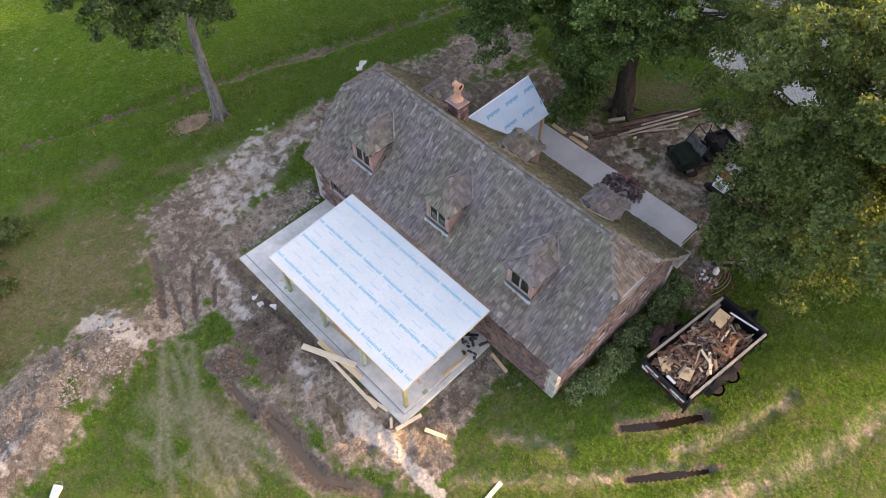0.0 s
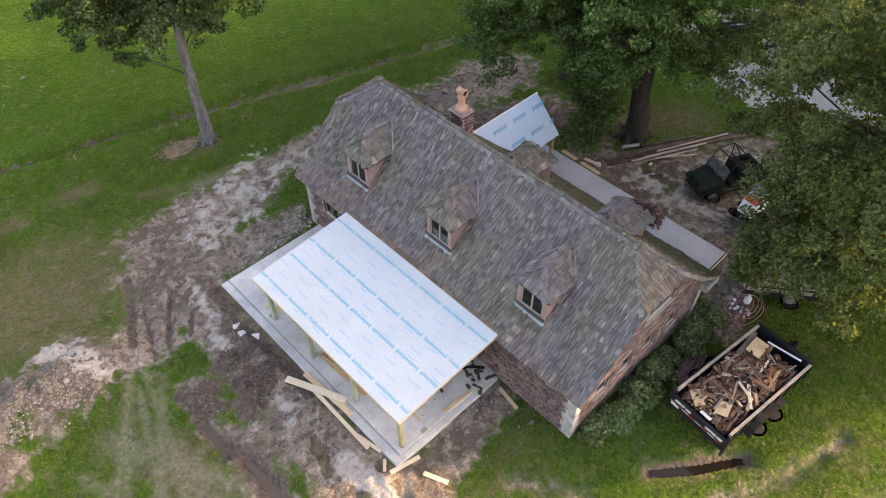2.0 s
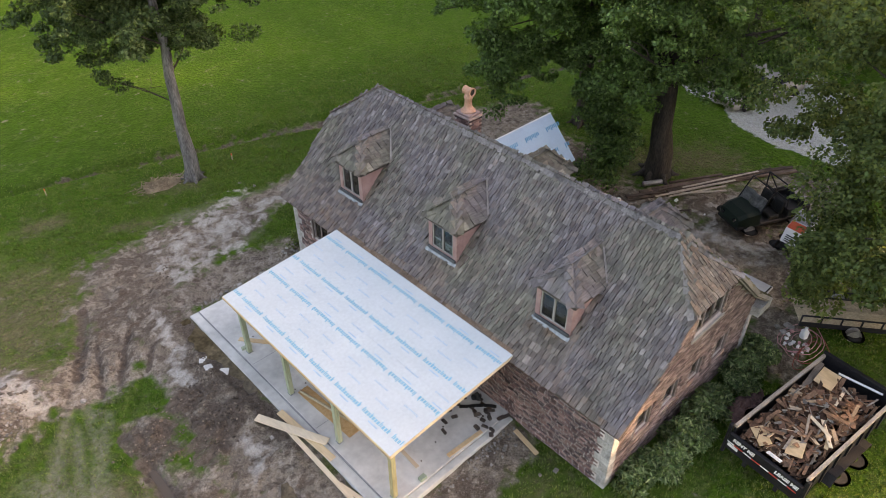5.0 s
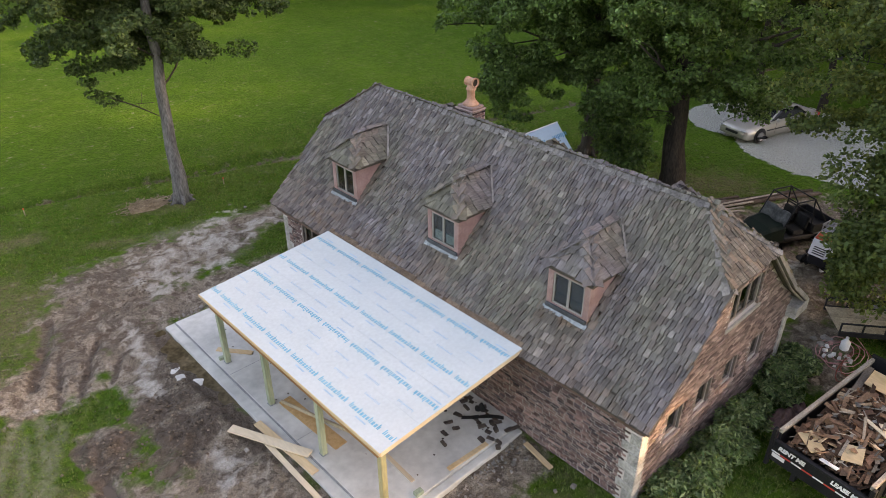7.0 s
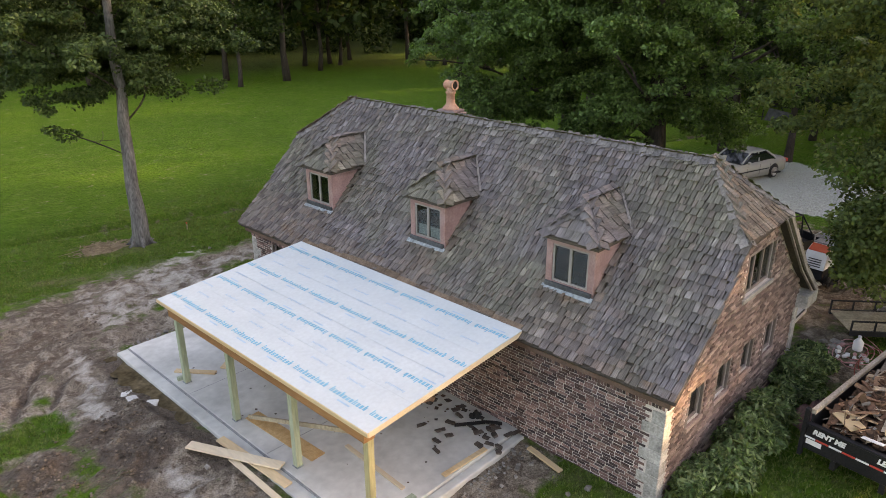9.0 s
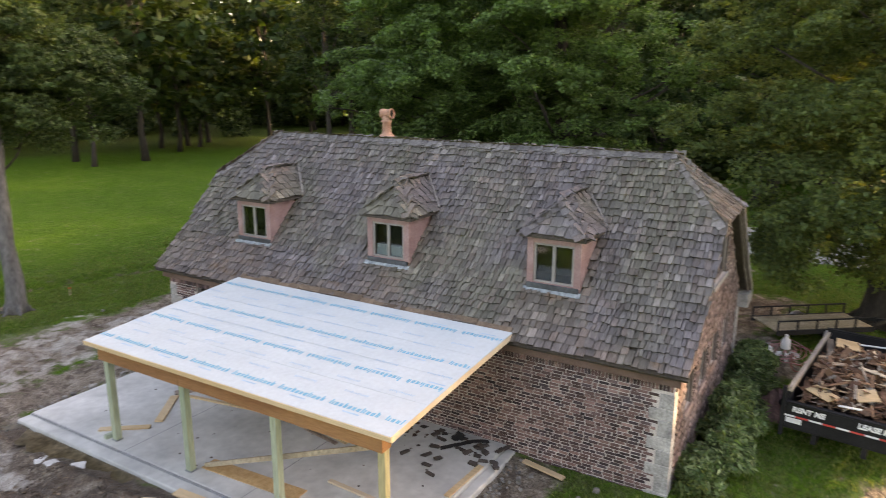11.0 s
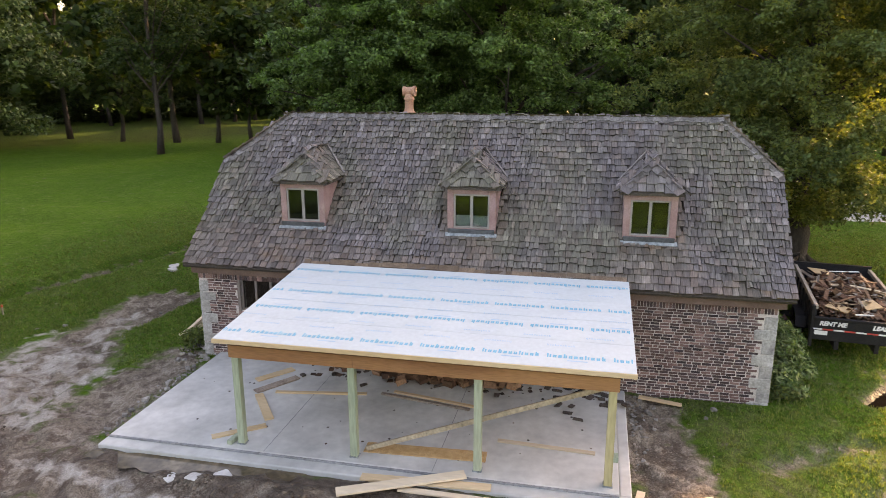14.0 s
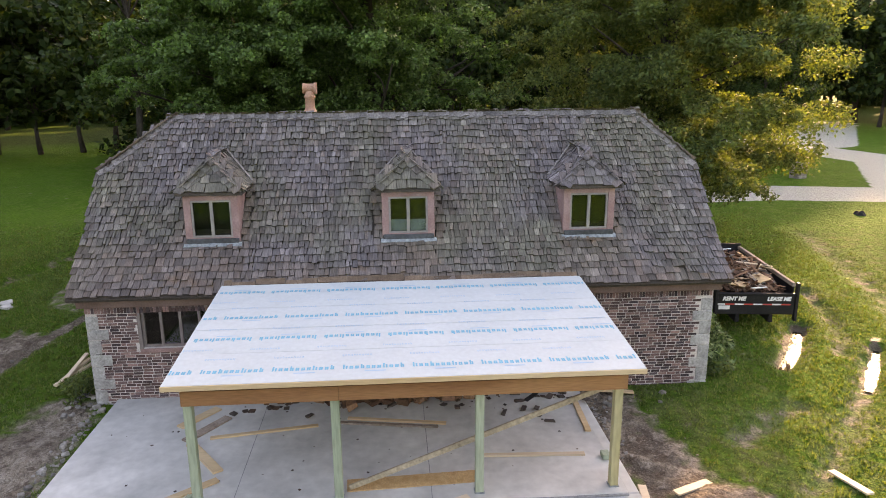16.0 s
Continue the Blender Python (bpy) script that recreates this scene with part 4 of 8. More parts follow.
tree("lawn_tree", "slim grey-barked tree with a high crown on the lawn", (10.05, 26.5), (0.5, 0.7), 10.5, 0.27, (10.8, 28.6, 8.4), (5.1, 4.5, 4.9), 1000, 0.6, 150000, 0.14, LEAF_DARK, BARK, 11, 0.3, 0.75,
     [((8.73, 28.15, 4.05), 0.5), ((8.3, 28.5, 4.25), 0.4), ((13.4, 25.9, 5.6), 0.7), ((7.0, 28.4, 6.2), 0.8), ((7.9, 27.6, 5.6), 0.7), ((12.5, 27.5, 5.4), 0.8), ((9.6, 28.8, 5.3), 0.8)], 9, ((9.6, 25.6, 4.4), (10.1, 26.3, 9.6), 0.8))
tree("shade_tree", "large maple with drooping leafy branches behind the house", (24.6, 12.7), (-0.5, 0.3), 11, 0.46, (23.9, 12.7, 9.2), (4.1, 4.1, 6.2), 860, 0.58, 165000, 0.135, LEAF, BARK_DARK, 12, 0.5, 0.98,
     [((22.0, 14.0, 3.7), 0.7), ((22.6, 14.6, 3.1), 0.6), ((22.3, 13.5, 4.4), 0.8), ((22.8, 14.1, 2.6), 0.5), ((21.8, 14.6, 4.4), 0.8), ((21.5, 13.6, 5.2), 0.8), ((22.5, 15.0, 4.2), 0.7), ((22.9, 13.6, 2.1), 0.4),
      ((25.6, 11.0, 4.5), 0.7), ((26.4, 10.6, 3.9), 0.55), ((26.9, 10.6, 3.3), 0.4), ((25.8, 10.4, 4.9), 0.7), ((27.4, 11.0, 4.4), 0.6), ((25.0, 11.4, 5.0), 0.7)], 20, ((24.6, 12.7, 1.5), (21.8, 11.1, 4.4), 0.6), [((22.2, 13.6, 1.9), (0.4, 0.4, 0.7), 46), ((22.5, 14.4, 3.6), (0.6, 0.6, 1.0), 46), ((26.3, 10.9, 4.3), (0.7, 0.5, 0.6), 18), ((23.0, 13.2, 4.9), (1.0, 0.8, 0.5), 20)])
tree("shade_tree", "large maple with a dark trunk beside the lawn", (26.0, 17.8), (-0.4, -0.1), 12, 0.34, (23.6, 17.9, 8.6), (4.3, 4.1, 5.6), 840, 0.58, 160000, 0.135, LEAF, BARK_DARK, 13, 0.5, 0.86,
     [((19.3, 17.6, 5.1), 0.8), ((20.0, 17.9, 4.5), 0.8), ((20.6, 18.5, 3.8), 0.6), ((20.3, 17.6, 5.5), 0.9), ((19.8, 18.6, 6.0), 0.9), ((21.0, 17.2, 5.6), 0.8), ((20.2, 18.2, 3.4), 0.4), ((21.6, 18.6, 5.0), 0.7)], hung=[((20.3, 18.1, 4.9), (0.6, 0.5, 0.9), 34), ((22.4, 17.6, 5.2), (1.2, 0.8, 0.5), 16)])
tree("shade_tree", "broad leafy maple hanging over the small trailer", (23.2, 1.6), (-0.3, -0.2), 11, 0.5, (22.4, 1.6, 8.4), (5.2, 5.4, 6.0), 1050, 0.6, 215000, 0.132, LEAF_SUN, BARK_DARK, 14, 0.6, 1.2,
     [((17.6, 3.1, 4.5), 0.6), ((17.5, 2.4, 4.5), 0.6), ((18.2, 3.9, 4.1), 0.5), ((18.0, 3.2, 5.0), 0.7), ((17.3, 1.6, 4.8), 0.5), ((18.3, 1.2, 3.2), 0.8), ((20.3, 0.9, 3.2), 0.9), ((18.6, 2.9, 4.6), 0.9), ((19.2, -1.7, 5.2), 0.9), ((23.0, -3.0, 4.4), 1.0), ((21.0, 4.6, 4.0), 1.0), ((20.0, 3.4, 3.4), 0.8), ((21.4, -4.2, 5.4), 1.0), ((22.2, -4.6, 7.4), 1.1), ((21.6, -3.6, 9.4), 1.2), ((20.6, -3.0, 4.2), 0.8), ((21.6, 2.6, 3.0), 0.9), ((21.0, 1.6, 3.2), 0.9), ((22.0, 3.6, 3.2), 0.8), ((18.0, 2.6, 4.7), 0.9), ((18.7, 3.5, 4.2), 0.9), ((19.4, 4.3, 3.7), 0.9), ((19.6, 2.4, 5.0), 1.0), ((18.4, 1.2, 5.5), 1.0), ((19.2, 0.0, 5.6), 1.0), ((19.4, 0.2, 3.6), 0.9), ((21.0, -1.0, 3.6), 1.0), ((22.4, -2.0, 4.2), 1.0), ((23.6, 0.4, 3.6), 1.0), ((19.8, 5.0, 5.2), 1.0), ((20.4, 4.4, 6.8), 1.1), ((18.9, 3.2, 7.0), 1.1), ((21.6, 5.2, 3.0), 0.9), ((22.2, 4.6, 2.8), 0.9), ((22.0, 1.0, 2.3), 0.9), ((23.0, 2.6, 2.3), 0.9), ((24.2, 0.2, 2.4), 1.0), ((21.6, -0.6, 2.6), 0.9), ((23.0, -1.6, 2.7), 1.0), ((24.6, 2.2, 2.5), 0.9), ((20.9, 2.2, 2.5), 0.8), ((19.6, 1.6, 2.6), 0.7), ((24.0, -3.2, 3.4), 1.0), ((22.6, -4.0, 3.6), 0.9)], 20, ((19.0, 4.8, 4.8), (24.1, 6.1, 0.4), 0.18),
     [((18.3, 4.0, 3.4), (0.5, 0.3, 0.4), 34), ((19.6, 4.3, 3.1), (0.6, 0.3, 0.4), 24)])

wood_kinds = [wood_tree(*k) for k in ((31, 19, 5.4, 8200, 0.38, 110), (32, 22, 5.8, 8800, 0.38, 120), (33, 17, 5.4, 7600, 0.38, 100), (34, 19, 5.4, 2100, 0.86, 46), (35, 22, 5.8, 2300, 0.88, 46), (36, 17, 5.4, 2000, 0.86, 46))]
WOOD_SPOTS = [(62.0, 40.2, 2), (50.6, 47.0, 1), (47.5, 64.7, 0), (52.0, 66.9, 2), (48.9, 69.5, 0), (36.3, 65.2, 1), (79.2, 73.6, 2), (101, 56, 0), (109, 65, 1)]
rw = random.Random(5)
for i in range(46):  # the far edge of the lawn, from beyond the drive round to the open left
    a = radians(-44 + i * 3.75) + rw.uniform(-0.03, 0.03)
    d = rw.uniform(66, 92) + 10 * math.sin(i * 0.37)
    if -42 < math.degrees(a) < -24:
        d += 30
    if 20 < math.degrees(a) < 48:  # the lawn runs deeper there
        d += 14
    WOOD_SPOTS.append((12 + d * math.cos(a), 8 + d * math.sin(a), i % 3))
for i in range(12):  # the far side of the drive
    a = radians(-46 + i * 2.0)
    d = rw.uniform(82, 96)
    WOOD_SPOTS.append((12 + d * math.cos(a), 8 + d * math.sin(a), 2))
for i in range(14):  # woods behind the way in, seen in the window panes
    a = radians(150 + i * 9)
    WOOD_SPOTS.append((5 + 62 * math.cos(a), 10 + 62 * math.sin(a), i % 3))
for i in range(7):  # trees past the house, between the maples and the far wood
    WOOD_SPOTS.append((42 + rw.uniform(-3, 10), 3 + i * 4.4 + rw.uniform(-1, 1), i % 3))
for i in range(9):  # a second row behind them
    WOOD_SPOTS.append((60 + rw.uniform(-3, 5), 20 + i * 4.6 + rw.uniform(-1, 1), i % 3))
# the first six are added out of sight to block the low sun
WOOD_SPOTS += [(54, -8.5, 0), (58, -9.5, 1), (49.5, -13.5, 2), (61, -15, 1), (43.5, -5.5, 1), (44.2, -1.5, 0), (46.2, 13.4, 2), (44.5, 8.0, 0)]
for i in range(8):  # beyond the drive, added towards the low sun to shade the patio
    WOOD_SPOTS.append((50 + rw.uniform(-3, 8), -11 + i * 2.6 + rw.uniform(-1, 1), i % 3))


def far_wood():
    """The depth of the wood behind its first trees: leaf masses down to the ground, in two meshes."""
    r = random.Random(6)
    cs, rad, low, low_rad = [], [], [], []
    for i in range(1500):
        a = radians(r.uniform(-60, 135))
        d, deg = r.uniform(92, 118), math.degrees(a)
        if -46 < deg < -22:
            d += 34
        if 18 < deg < 50:
            d += 14
        cs.append((12 + d * math.cos(a), 8 + d * math.sin(a), 1.0 + 25 * r.random() ** 1.2))
        rad.append(r.uniform(2.4, 4.2))
    for i in range(300):  # the thicket under the nearer trees
        low.append((58 + r.uniform(-3, 6), -8 + 44 * r.random(), 0.4 + 4.2 * r.random() ** 1.5))
        low_rad.append(r.uniform(0.8, 1.8))
    for i in range(560):  # undergrowth below the edge of the wood
        a = radians(r.uniform(8, 135))
        d = r.uniform(84, 98) + (14 if 18 < math.degrees(a) < 50 else 0)
        low.append((12 + d * math.cos(a), 8 + d * math.sin(a), 0.4 + 5.5 * r.random() ** 1.4))
        low_rad.append(r.uniform(1.0, 2.2))
    solid("far_wood", leaves_mesh("far_wood", cs, rad, 140000, 1.5, LEAF_WOOD, 6), LEAF_WOOD, "dense dark green woodland behind the lawn", "woods", kind="stuff")
    return solid("undergrowth", leaves_mesh("undergrowth", low, low_rad, 70000, 0.6, LEAF_WOOD, 7), LEAF_WOOD, "dark undergrowth below the edge of the wood", "undergrowth", kind="stuff")


far_wood()
used = set()
for x, y, s in WOOD_SPOTS:
    m = pose(x, y, at_ground(x, y), 0, 0, rw.uniform(0, 360))
    near = math.hypot(x - 10, y - 8) < 59
    s += 0 if near else 3
    if s not in used:
        used.add(s)
        wood_kinds[s].matrix_basis = m
    else:
        c = copy_thing(wood_kinds[s], m)
        f = rw.uniform(0.85, 1.2)
        c.scale = (f, f, f * rw.uniform(0.9, 1.1))


for x, y, f in ((96, -46, 1.3), (90, -52, 1.2)):  # tall trees past the drive
    copy_thing(wood_kinds[1], pose(x, y, at_ground(x, y), 0, 0, 31 * x)).scale = (f, f, f)
for x, y in ((47.5, -17.0), (50.5, -19.3), (45.0, -14.5)):  # lower trees added by the drive to keep the sun off the gable
    c = copy_thing(wood_kinds[2], pose(x, y, at_ground(x, y), 0, 0, 40 * x))
    c.scale = (0.62, 0.62, 0.66)

# ---- the house ----
RIDGE_X, Y0, Y1 = 13.5, 5.0, 18.75  # ridge line; the end walls
EAVE0, EAVE1 = 4.74, 18.98  # the roof's ends
HIP0, HIP1 = 5.95, 17.45  # the ridge's ends
PROFILE = [(10.05, 2.42), (11.1, 3.27), (12.46, 4.66), (13.5, 5.88), (14.62, 4.79), (16.4, 3.10), (17.65, 2.15)]


def roof_z(x):
    for (xa, za), (xb, zb) in zip(PROFILE, PROFILE[1:]):
        if xa <= x <= xb:
            return za + (zb - za) * (x - xa) / (xb - xa)
    return 2.0


house = thing("house", "old brick house with a steep weathered wood-shingle roof", "house")

# walls: mortar cores, in which the bricks sit a little proud
WIN = (16.0, 17.63, 1.17, 2.08)  # the front window: y and z
g = Geo()
XF, XB, T = 10.354, 17.2, 0.3
ycuts, zcuts = (Y0, WIN[0], WIN[1], Y1), (-0.5, WIN[2], WIN[3], 2.36)
for i in range(3):
    for j in range(3):
        if (i, j) != (1, 1):
            g.span((XF, ycuts[i], zcuts[j]), (XF + T, ycuts[i + 1], zcuts[j + 1]))
wall_front = part("front_wall", g.mesh("front_wall", MORTAR, weld=True), MORTAR, house, "worn red-brown brick wall with pale mortar")
g = Geo()
g.span((XB - T, Y0, -0.5), (XB, Y1, 2.3))
part("back_wall", g, MORTAR, house)
GWIN = (13.4, 14.85, 3.2, 4.12)  # the window in the right gable: x and z
GLOW = [(11.35, 11.95), (12.6, 13.22), (13.85, 14.45), (15.2, 15.82)]  # low windows in the right gable


def gable(y_out, y_in, holes):
    """An end wall under the clipped gable, in vertical strips between the holes' edges."""
    g = Geo()
    cuts = sorted({XF + T, XB - T, 12.46, 14.62, 11.1, 16.4, 13.5, *[h[0] for h in holes], *[h[1] for h in holes]})
    for a, b in zip(cuts, cuts[1:]):
        spans, z = [], -0.5
        for x0, x1, z0, z1 in sorted(holes, key=lambda h: h[2]):
            if x0 <= a and b <= x1:
                spans.append((z, z0, z0)), (z := z1)
        za, zb = (min(roof_z(t), 4.75) - 0.1 for t in (a, b))
        spans.append((z, za, zb))
        for lo, ha, hb in spans:
            pts = [(t, y, h) for y in (y_out, y_in) for t, h in ((a, lo), (b, lo), (b, hb), (a, ha))]
            g.faces(pts, [(0, 1, 2, 3), (7, 6, 5, 4), (0, 4, 5, 1), (1, 5, 6, 2), (2, 6, 7, 3), (3, 7, 4, 0)])
    return g


holes = [(*GWIN,)] + [(a, b, 1.15, 1.92) for a, b in GLOW]
wall_right = part("gable_wall", gable(Y0 + 0.004, Y0 + T, holes).mesh("gable_wall", MORTAR, weld=True), MORTAR, house, "worn red-brown brick gable wall")
wall_left = part("gable_wall", gable(Y1 - 0.004, Y1 - T, []).mesh("gable_wall", BRICK, weld=True), BRICK, house)
part("attic_floor", Geo().span((XF + T, Y0 + T, 2.1), (XB - T, Y1 - T, 2.2)), INSIDE_SHADE, house)
part("ground_floor", Geo().span((XF + T, Y0 + T, -0.3), (XB - T, Y1 - T, -0.1)), INSIDE_SHADE, house)

# roof deck
bm = bmesh.new()
rows = []
for x, z in PROFILE:
    ends = (HIP0, HIP1) if x == RIDGE_X else (EAVE0, EAVE1)
    rows.append([bm.verts.new((x, y, z - 0.03)) for y in ends])
for a, b in zip(rows, rows[1:]):
    bm.faces.new((a[0], b[0], b[1], a[1]))
bm.faces.new((rows[2][0], rows[4][0], rows[3][0]))
bm.faces.new((rows[2][1], rows[3][1], rows[4][1]))
bmesh.ops.recalc_face_normals(bm, faces=bm.faces)
up = sum(f.normal.z for f in bm.faces)
if up < 0:
    bmesh.ops.reverse_faces(bm, faces=bm.faces)
bmesh.ops.solidify(bm, geom=list(bm.faces), thickness=0.07)
me = bpy.data.meshes.new("roof")
bm.to_mesh(me)
bm.free()
me.materials.append(DECK_WOOD)
roof = part("roof", me, DECK_WOOD, house, "steep roof of curled grey-brown wood shingles")

# boards under the eaves and up the gable ends
g = Geo()
g.span((10.2, Y0 - 0.12, 2.16), (10.35, Y1 + 0.1, 2.36))
part("fascia", g, BROWN_PAINT, house, "brown painted fascia board", bevel=0.006)
for y in (EAVE0 + 0.0, EAVE1 - 0.0):
    g = Geo()
    for (xa, za), (xb, zb) in zip(PROFILE, PROFILE[1:]):
        if xa < 14.0:
            continue
        g.bar((xa, y, za - 0.02), (xb, y, zb - 0.02), 0.07, 0.12)
        g.bar((xa, y + (0.06 if y < 10 else -0.06), za - 0.13), (xb, y + (0.06 if y < 10 else -0.06), zb - 0.13), 0.05, 0.07)
    part("bargeboard", g, CAP_WOOD, house, "pale worn bargeboard")
g = Geo()
g.span((17.1, Y0 - 0.28, 1.72), (17.85, Y0 + 0.12, 2.06)).span((17.0, Y0 - 0.06, -0.3), (17.24, Y0 + 0.3, 1.72))
part("eaves_return", g, QUOIN, house, "pale stone kneeler under the eaves", bevel=0.01)


# shingles
def shingle_geo(g, base, u, v, nrm, w, length, thick, r, lift=1.0):
    """One wedge-shaped shingle with an undercut butt; base is the middle of its butt end."""
    tilt = r.gauss(0, 0.034)
    uu = (u + v * tilt).normalized()
    vv = (v - u * tilt).normalized()
    hw, t0 = w / 2, thick * r.uniform(0.8, 1.35)
    cup = r.uniform(-0.006, 0.012) * lift
    b = base + v * r.gauss(0, 0.015) + nrm * 0.012
    back = vv * r.uniform(0.02, 0.04)
    pts = [b - uu * hw + nrm * (t0 + cup), b + uu * hw + nrm * (t0 - cup * 0.5), b + uu * hw + vv * length + nrm * 0.004, b - uu * hw + vv * length + nrm * 0.004,
           b - uu * hw + back - nrm * 0.008, b + uu * hw + back - nrm * 0.008]
    g.faces(pts, [(0, 1, 2, 3), (4, 5, 1, 0), (0, 3, 4), (1, 5, 2)])


def facet(g, o, u, v, height, limits, courses, r, keep=None, wmin=0.06, wmax=0.155, thick=0.058, singles=None):
    """Courses of shingles over one flat part of a roof. limits(h): from where to where a course runs, along u."""
    o, u, v = Vector(o), Vector(u).normalized(), Vector(v).normalized()
    nrm = u.cross(v)
    if nrm.z < 0:
        nrm = -nrm
    e = height / courses
    for c in range(courses):
        h = c * e
        lo, hi = limits(h + 0.3 * e)
        s = lo - r.uniform(0, 0.05)
        while s < hi - 0.02:
            w = min(r.uniform(wmin, wmax), hi + 0.04 - s)
            if w < 0.03:
                break
            sway = 0.035 * noise.noise(Vector((s * 0.8, c * 0.9, 4.0))) + 0.016 * noise.noise(Vector((s * 3.0, c * 2.3, 9.0)))
            p = o + u * (s + w / 2) + v * (h + (sway if c else 0.4 * sway))
            if keep is None or keep(p):
                p = p + nrm * 0.02 * noise.noise(p * 0.9)
                if singles is not None and singles[0](p) and len(singles[1]) < 300:
                    singles[1].append((p, u, v, nrm, w - 0.014, e * 1.75))
                else:
                    shingle_geo(g, p, u, v, nrm, w - 0.014, e * 1.75, thick, r)
            s += w


DORMERS = [16.13, 11.83, 7.73]
BACK_DORMERS = [16.1, 11.75, 7.68]


def off_dormer(p):
    for d in DORMERS if p.x < RIDGE_X else BACK_DORMERS:
        a = abs(p.y - d)
        if a < 0.55 and p.z + 0.12 < 4.42 + 0.6 * (1 - a / 0.71) and (p.x > 11.06 if p.x < RIDGE_X else p.x < 16.0):
            return False
    return True


def below_dormer(p, half=0.8):
    return any(abs(p.y - d) < half for d in DORMERS) and p.x < 11.12


rs = random.Random(77)
g_front, g_low, g_back, g_hip = Geo(), Geo(), Geo(), Geo()
single = []
for i, n in ((0, 7), (1, 10), (2, 9)):
    (xa, za), (xb, zb) = PROFILE[i], PROFILE[i + 1]
    length = math.hypot(xb - xa, zb - za)
    lims = (lambda h: (EAVE0, EAVE1)) if i < 2 else (lambda h, L=length: (EAVE0 + (HIP0 - EAVE0) * h / L, EAVE1 + (HIP1 - EAVE1) * h / L))
    near = (lambda p: 8.4 < p.y < 13.6) if i == 1 else (lambda p: False)
    if i == 0:
        facet(g_front, (xa, 0, za), (0, 1, 0), (xb - xa, 0, zb - za), length, lims, n, rs, lambda p: off_dormer(p) and not below_dormer(p, 0.68) and p.z > 2.62 + 0.25 * noise.noise(p * 0.5) and p.y < 16.8)
        facet(g_low, (xa, 0, za), (0, 1, 0), (xb - xa, 0, zb - za), length, lims, n, rs, lambda p: off_dormer(p) and (below_dormer(p) or p.z <= 2.62 + 0.25 * noise.noise(p * 0.5) or p.y >= 16.8), 0.10, 0.2, 0.05)
    else:
        beside = lambda p: any(0.5 < abs(p.y - d) < 0.78 for d in DORMERS) and p.x < 12.0
        facet(g_front, (xa, 0, za), (0, 1, 0), (xb - xa, 0, zb - za), length, lims, n, rs, lambda p: off_dormer(p) and not beside(p), singles=(near, single))
        facet(g_low, (xa, 0, za), (0, 1, 0), (xb - xa, 0, zb - za), length, lims, n, rs, lambda p: off_dormer(p) and beside(p), 0.11, 0.2, 0.065)
for i, n in ((3, 8), (4, 12), (5, 8)):
    (xb, zb), (xa, za) = PROFILE[i], PROFILE[i + 1]
    length = math.hypot(xb - xa, zb - za)
    lims = (lambda h: (EAVE0, EAVE1)) if i > 3 else (lambda h, L=length: (EAVE0 + (HIP0 - EAVE0) * h / L, EAVE1 + (HIP1 - EAVE1) * h / L))
    facet(g_back, (xa, 0, za), (0, 1, 0), (xb - xa, 0, zb - za), length, lims, n, rs, off_dormer)
for ye, yh, mat_side in ((EAVE0, HIP0, 1), (EAVE1, HIP1, -1)):
    rise, run = 5.9 - 4.75, abs(yh - ye)
    length = math.hypot(rise, run)
    facet(g_hip, (0, ye, 4.75), (1, 0, 0), (0, yh - ye, rise), length, lambda h, L=length: (12.46 + (13.5 - 12.46) * h / L, 14.62 + (13.5 - 14.62) * h / L), 8, rs)
part("shingles", g_front, SHINGLE, roof, kind="stuff")
part("shingles", g_low, SHINGLE_LOW, roof, "browner straight-laid shingles by the eaves", kind="stuff")
part("shingles", g_back, SHINGLE_MOSS, roof, "mossy brown shingles", kind="stuff")
part("shingles", g_hip, SHINGLE_HIP, roof, "sun-browned shingles on the clipped gable", kind="stuff")
shingle_kinds = []
for k in range(10):
    g = Geo()
    shingle_geo(g, Vector((0, 0, 0)), Vector((1, 0, 0)), Vector((0, 1, 0)), Vector((0, 0, 1)), 0.055 + 0.01 * k, 0.33, 0.048, rs)
    shingle_kinds.append(g.mesh("shingle", SHINGLE_ONE))
for p, u, v, nrm, w, e in single:
    ob = new("shingle", shingle_kinds[min(9, max(0, round((w - 0.055) / 0.01)))])
    ob.parent = roof
    k = nrm.dot(u.cross(v))
    m = Matrix((u if k > 0 else -u, v, nrm)).transposed().to_4x4()
    ob.matrix_basis = Matrix.Translation(p) @ m @ pose(0, 0, 0, 0, 0, rs.gauss(0, 1.2))


def caps(g, a, b, na, nb, r, step=0.17, w=0.15):
    """Paired cap shingles that straddle a ridge or hip from a up to b, into a mesh or as parts (name, material, parent)."""
    a, b = Vector(a), Vector(b)
    d = (b - a).normalized()
    n = int((b - a).length / step)
    for i in range(n):
        p = a + d * step * i
        for wing in (na, nb):
            s = d.cross(wing).normalized()
            if s.z > 0:
                s = -s
            lift = wing * (0.052 + r.uniform(0, 0.026))
            q0, q1 = p + lift + d * r.gauss(0, 0.012), p + d * step * 1.6 + wing * 0.022
            ww = w * r.uniform(0.8, 1.25)
            skew = d * r.gauss(0, 0.014)
            pts = [q0, q0 + s * ww + skew, q1 + s * ww, q1, q0 - wing * 0.04 + d * 0.02, q0 + s * ww - wing * 0.04 + d * 0.02]
            if isinstance(g, tuple):
                part(g[0], Geo().faces(pts, [(0, 1, 2, 3), (4, 5, 1, 0), (1, 5, 2)]), g[1], g[2])
            else:
                g.faces(pts, [(0, 1, 2, 3), (4, 5, 1, 0), (1, 5, 2)])


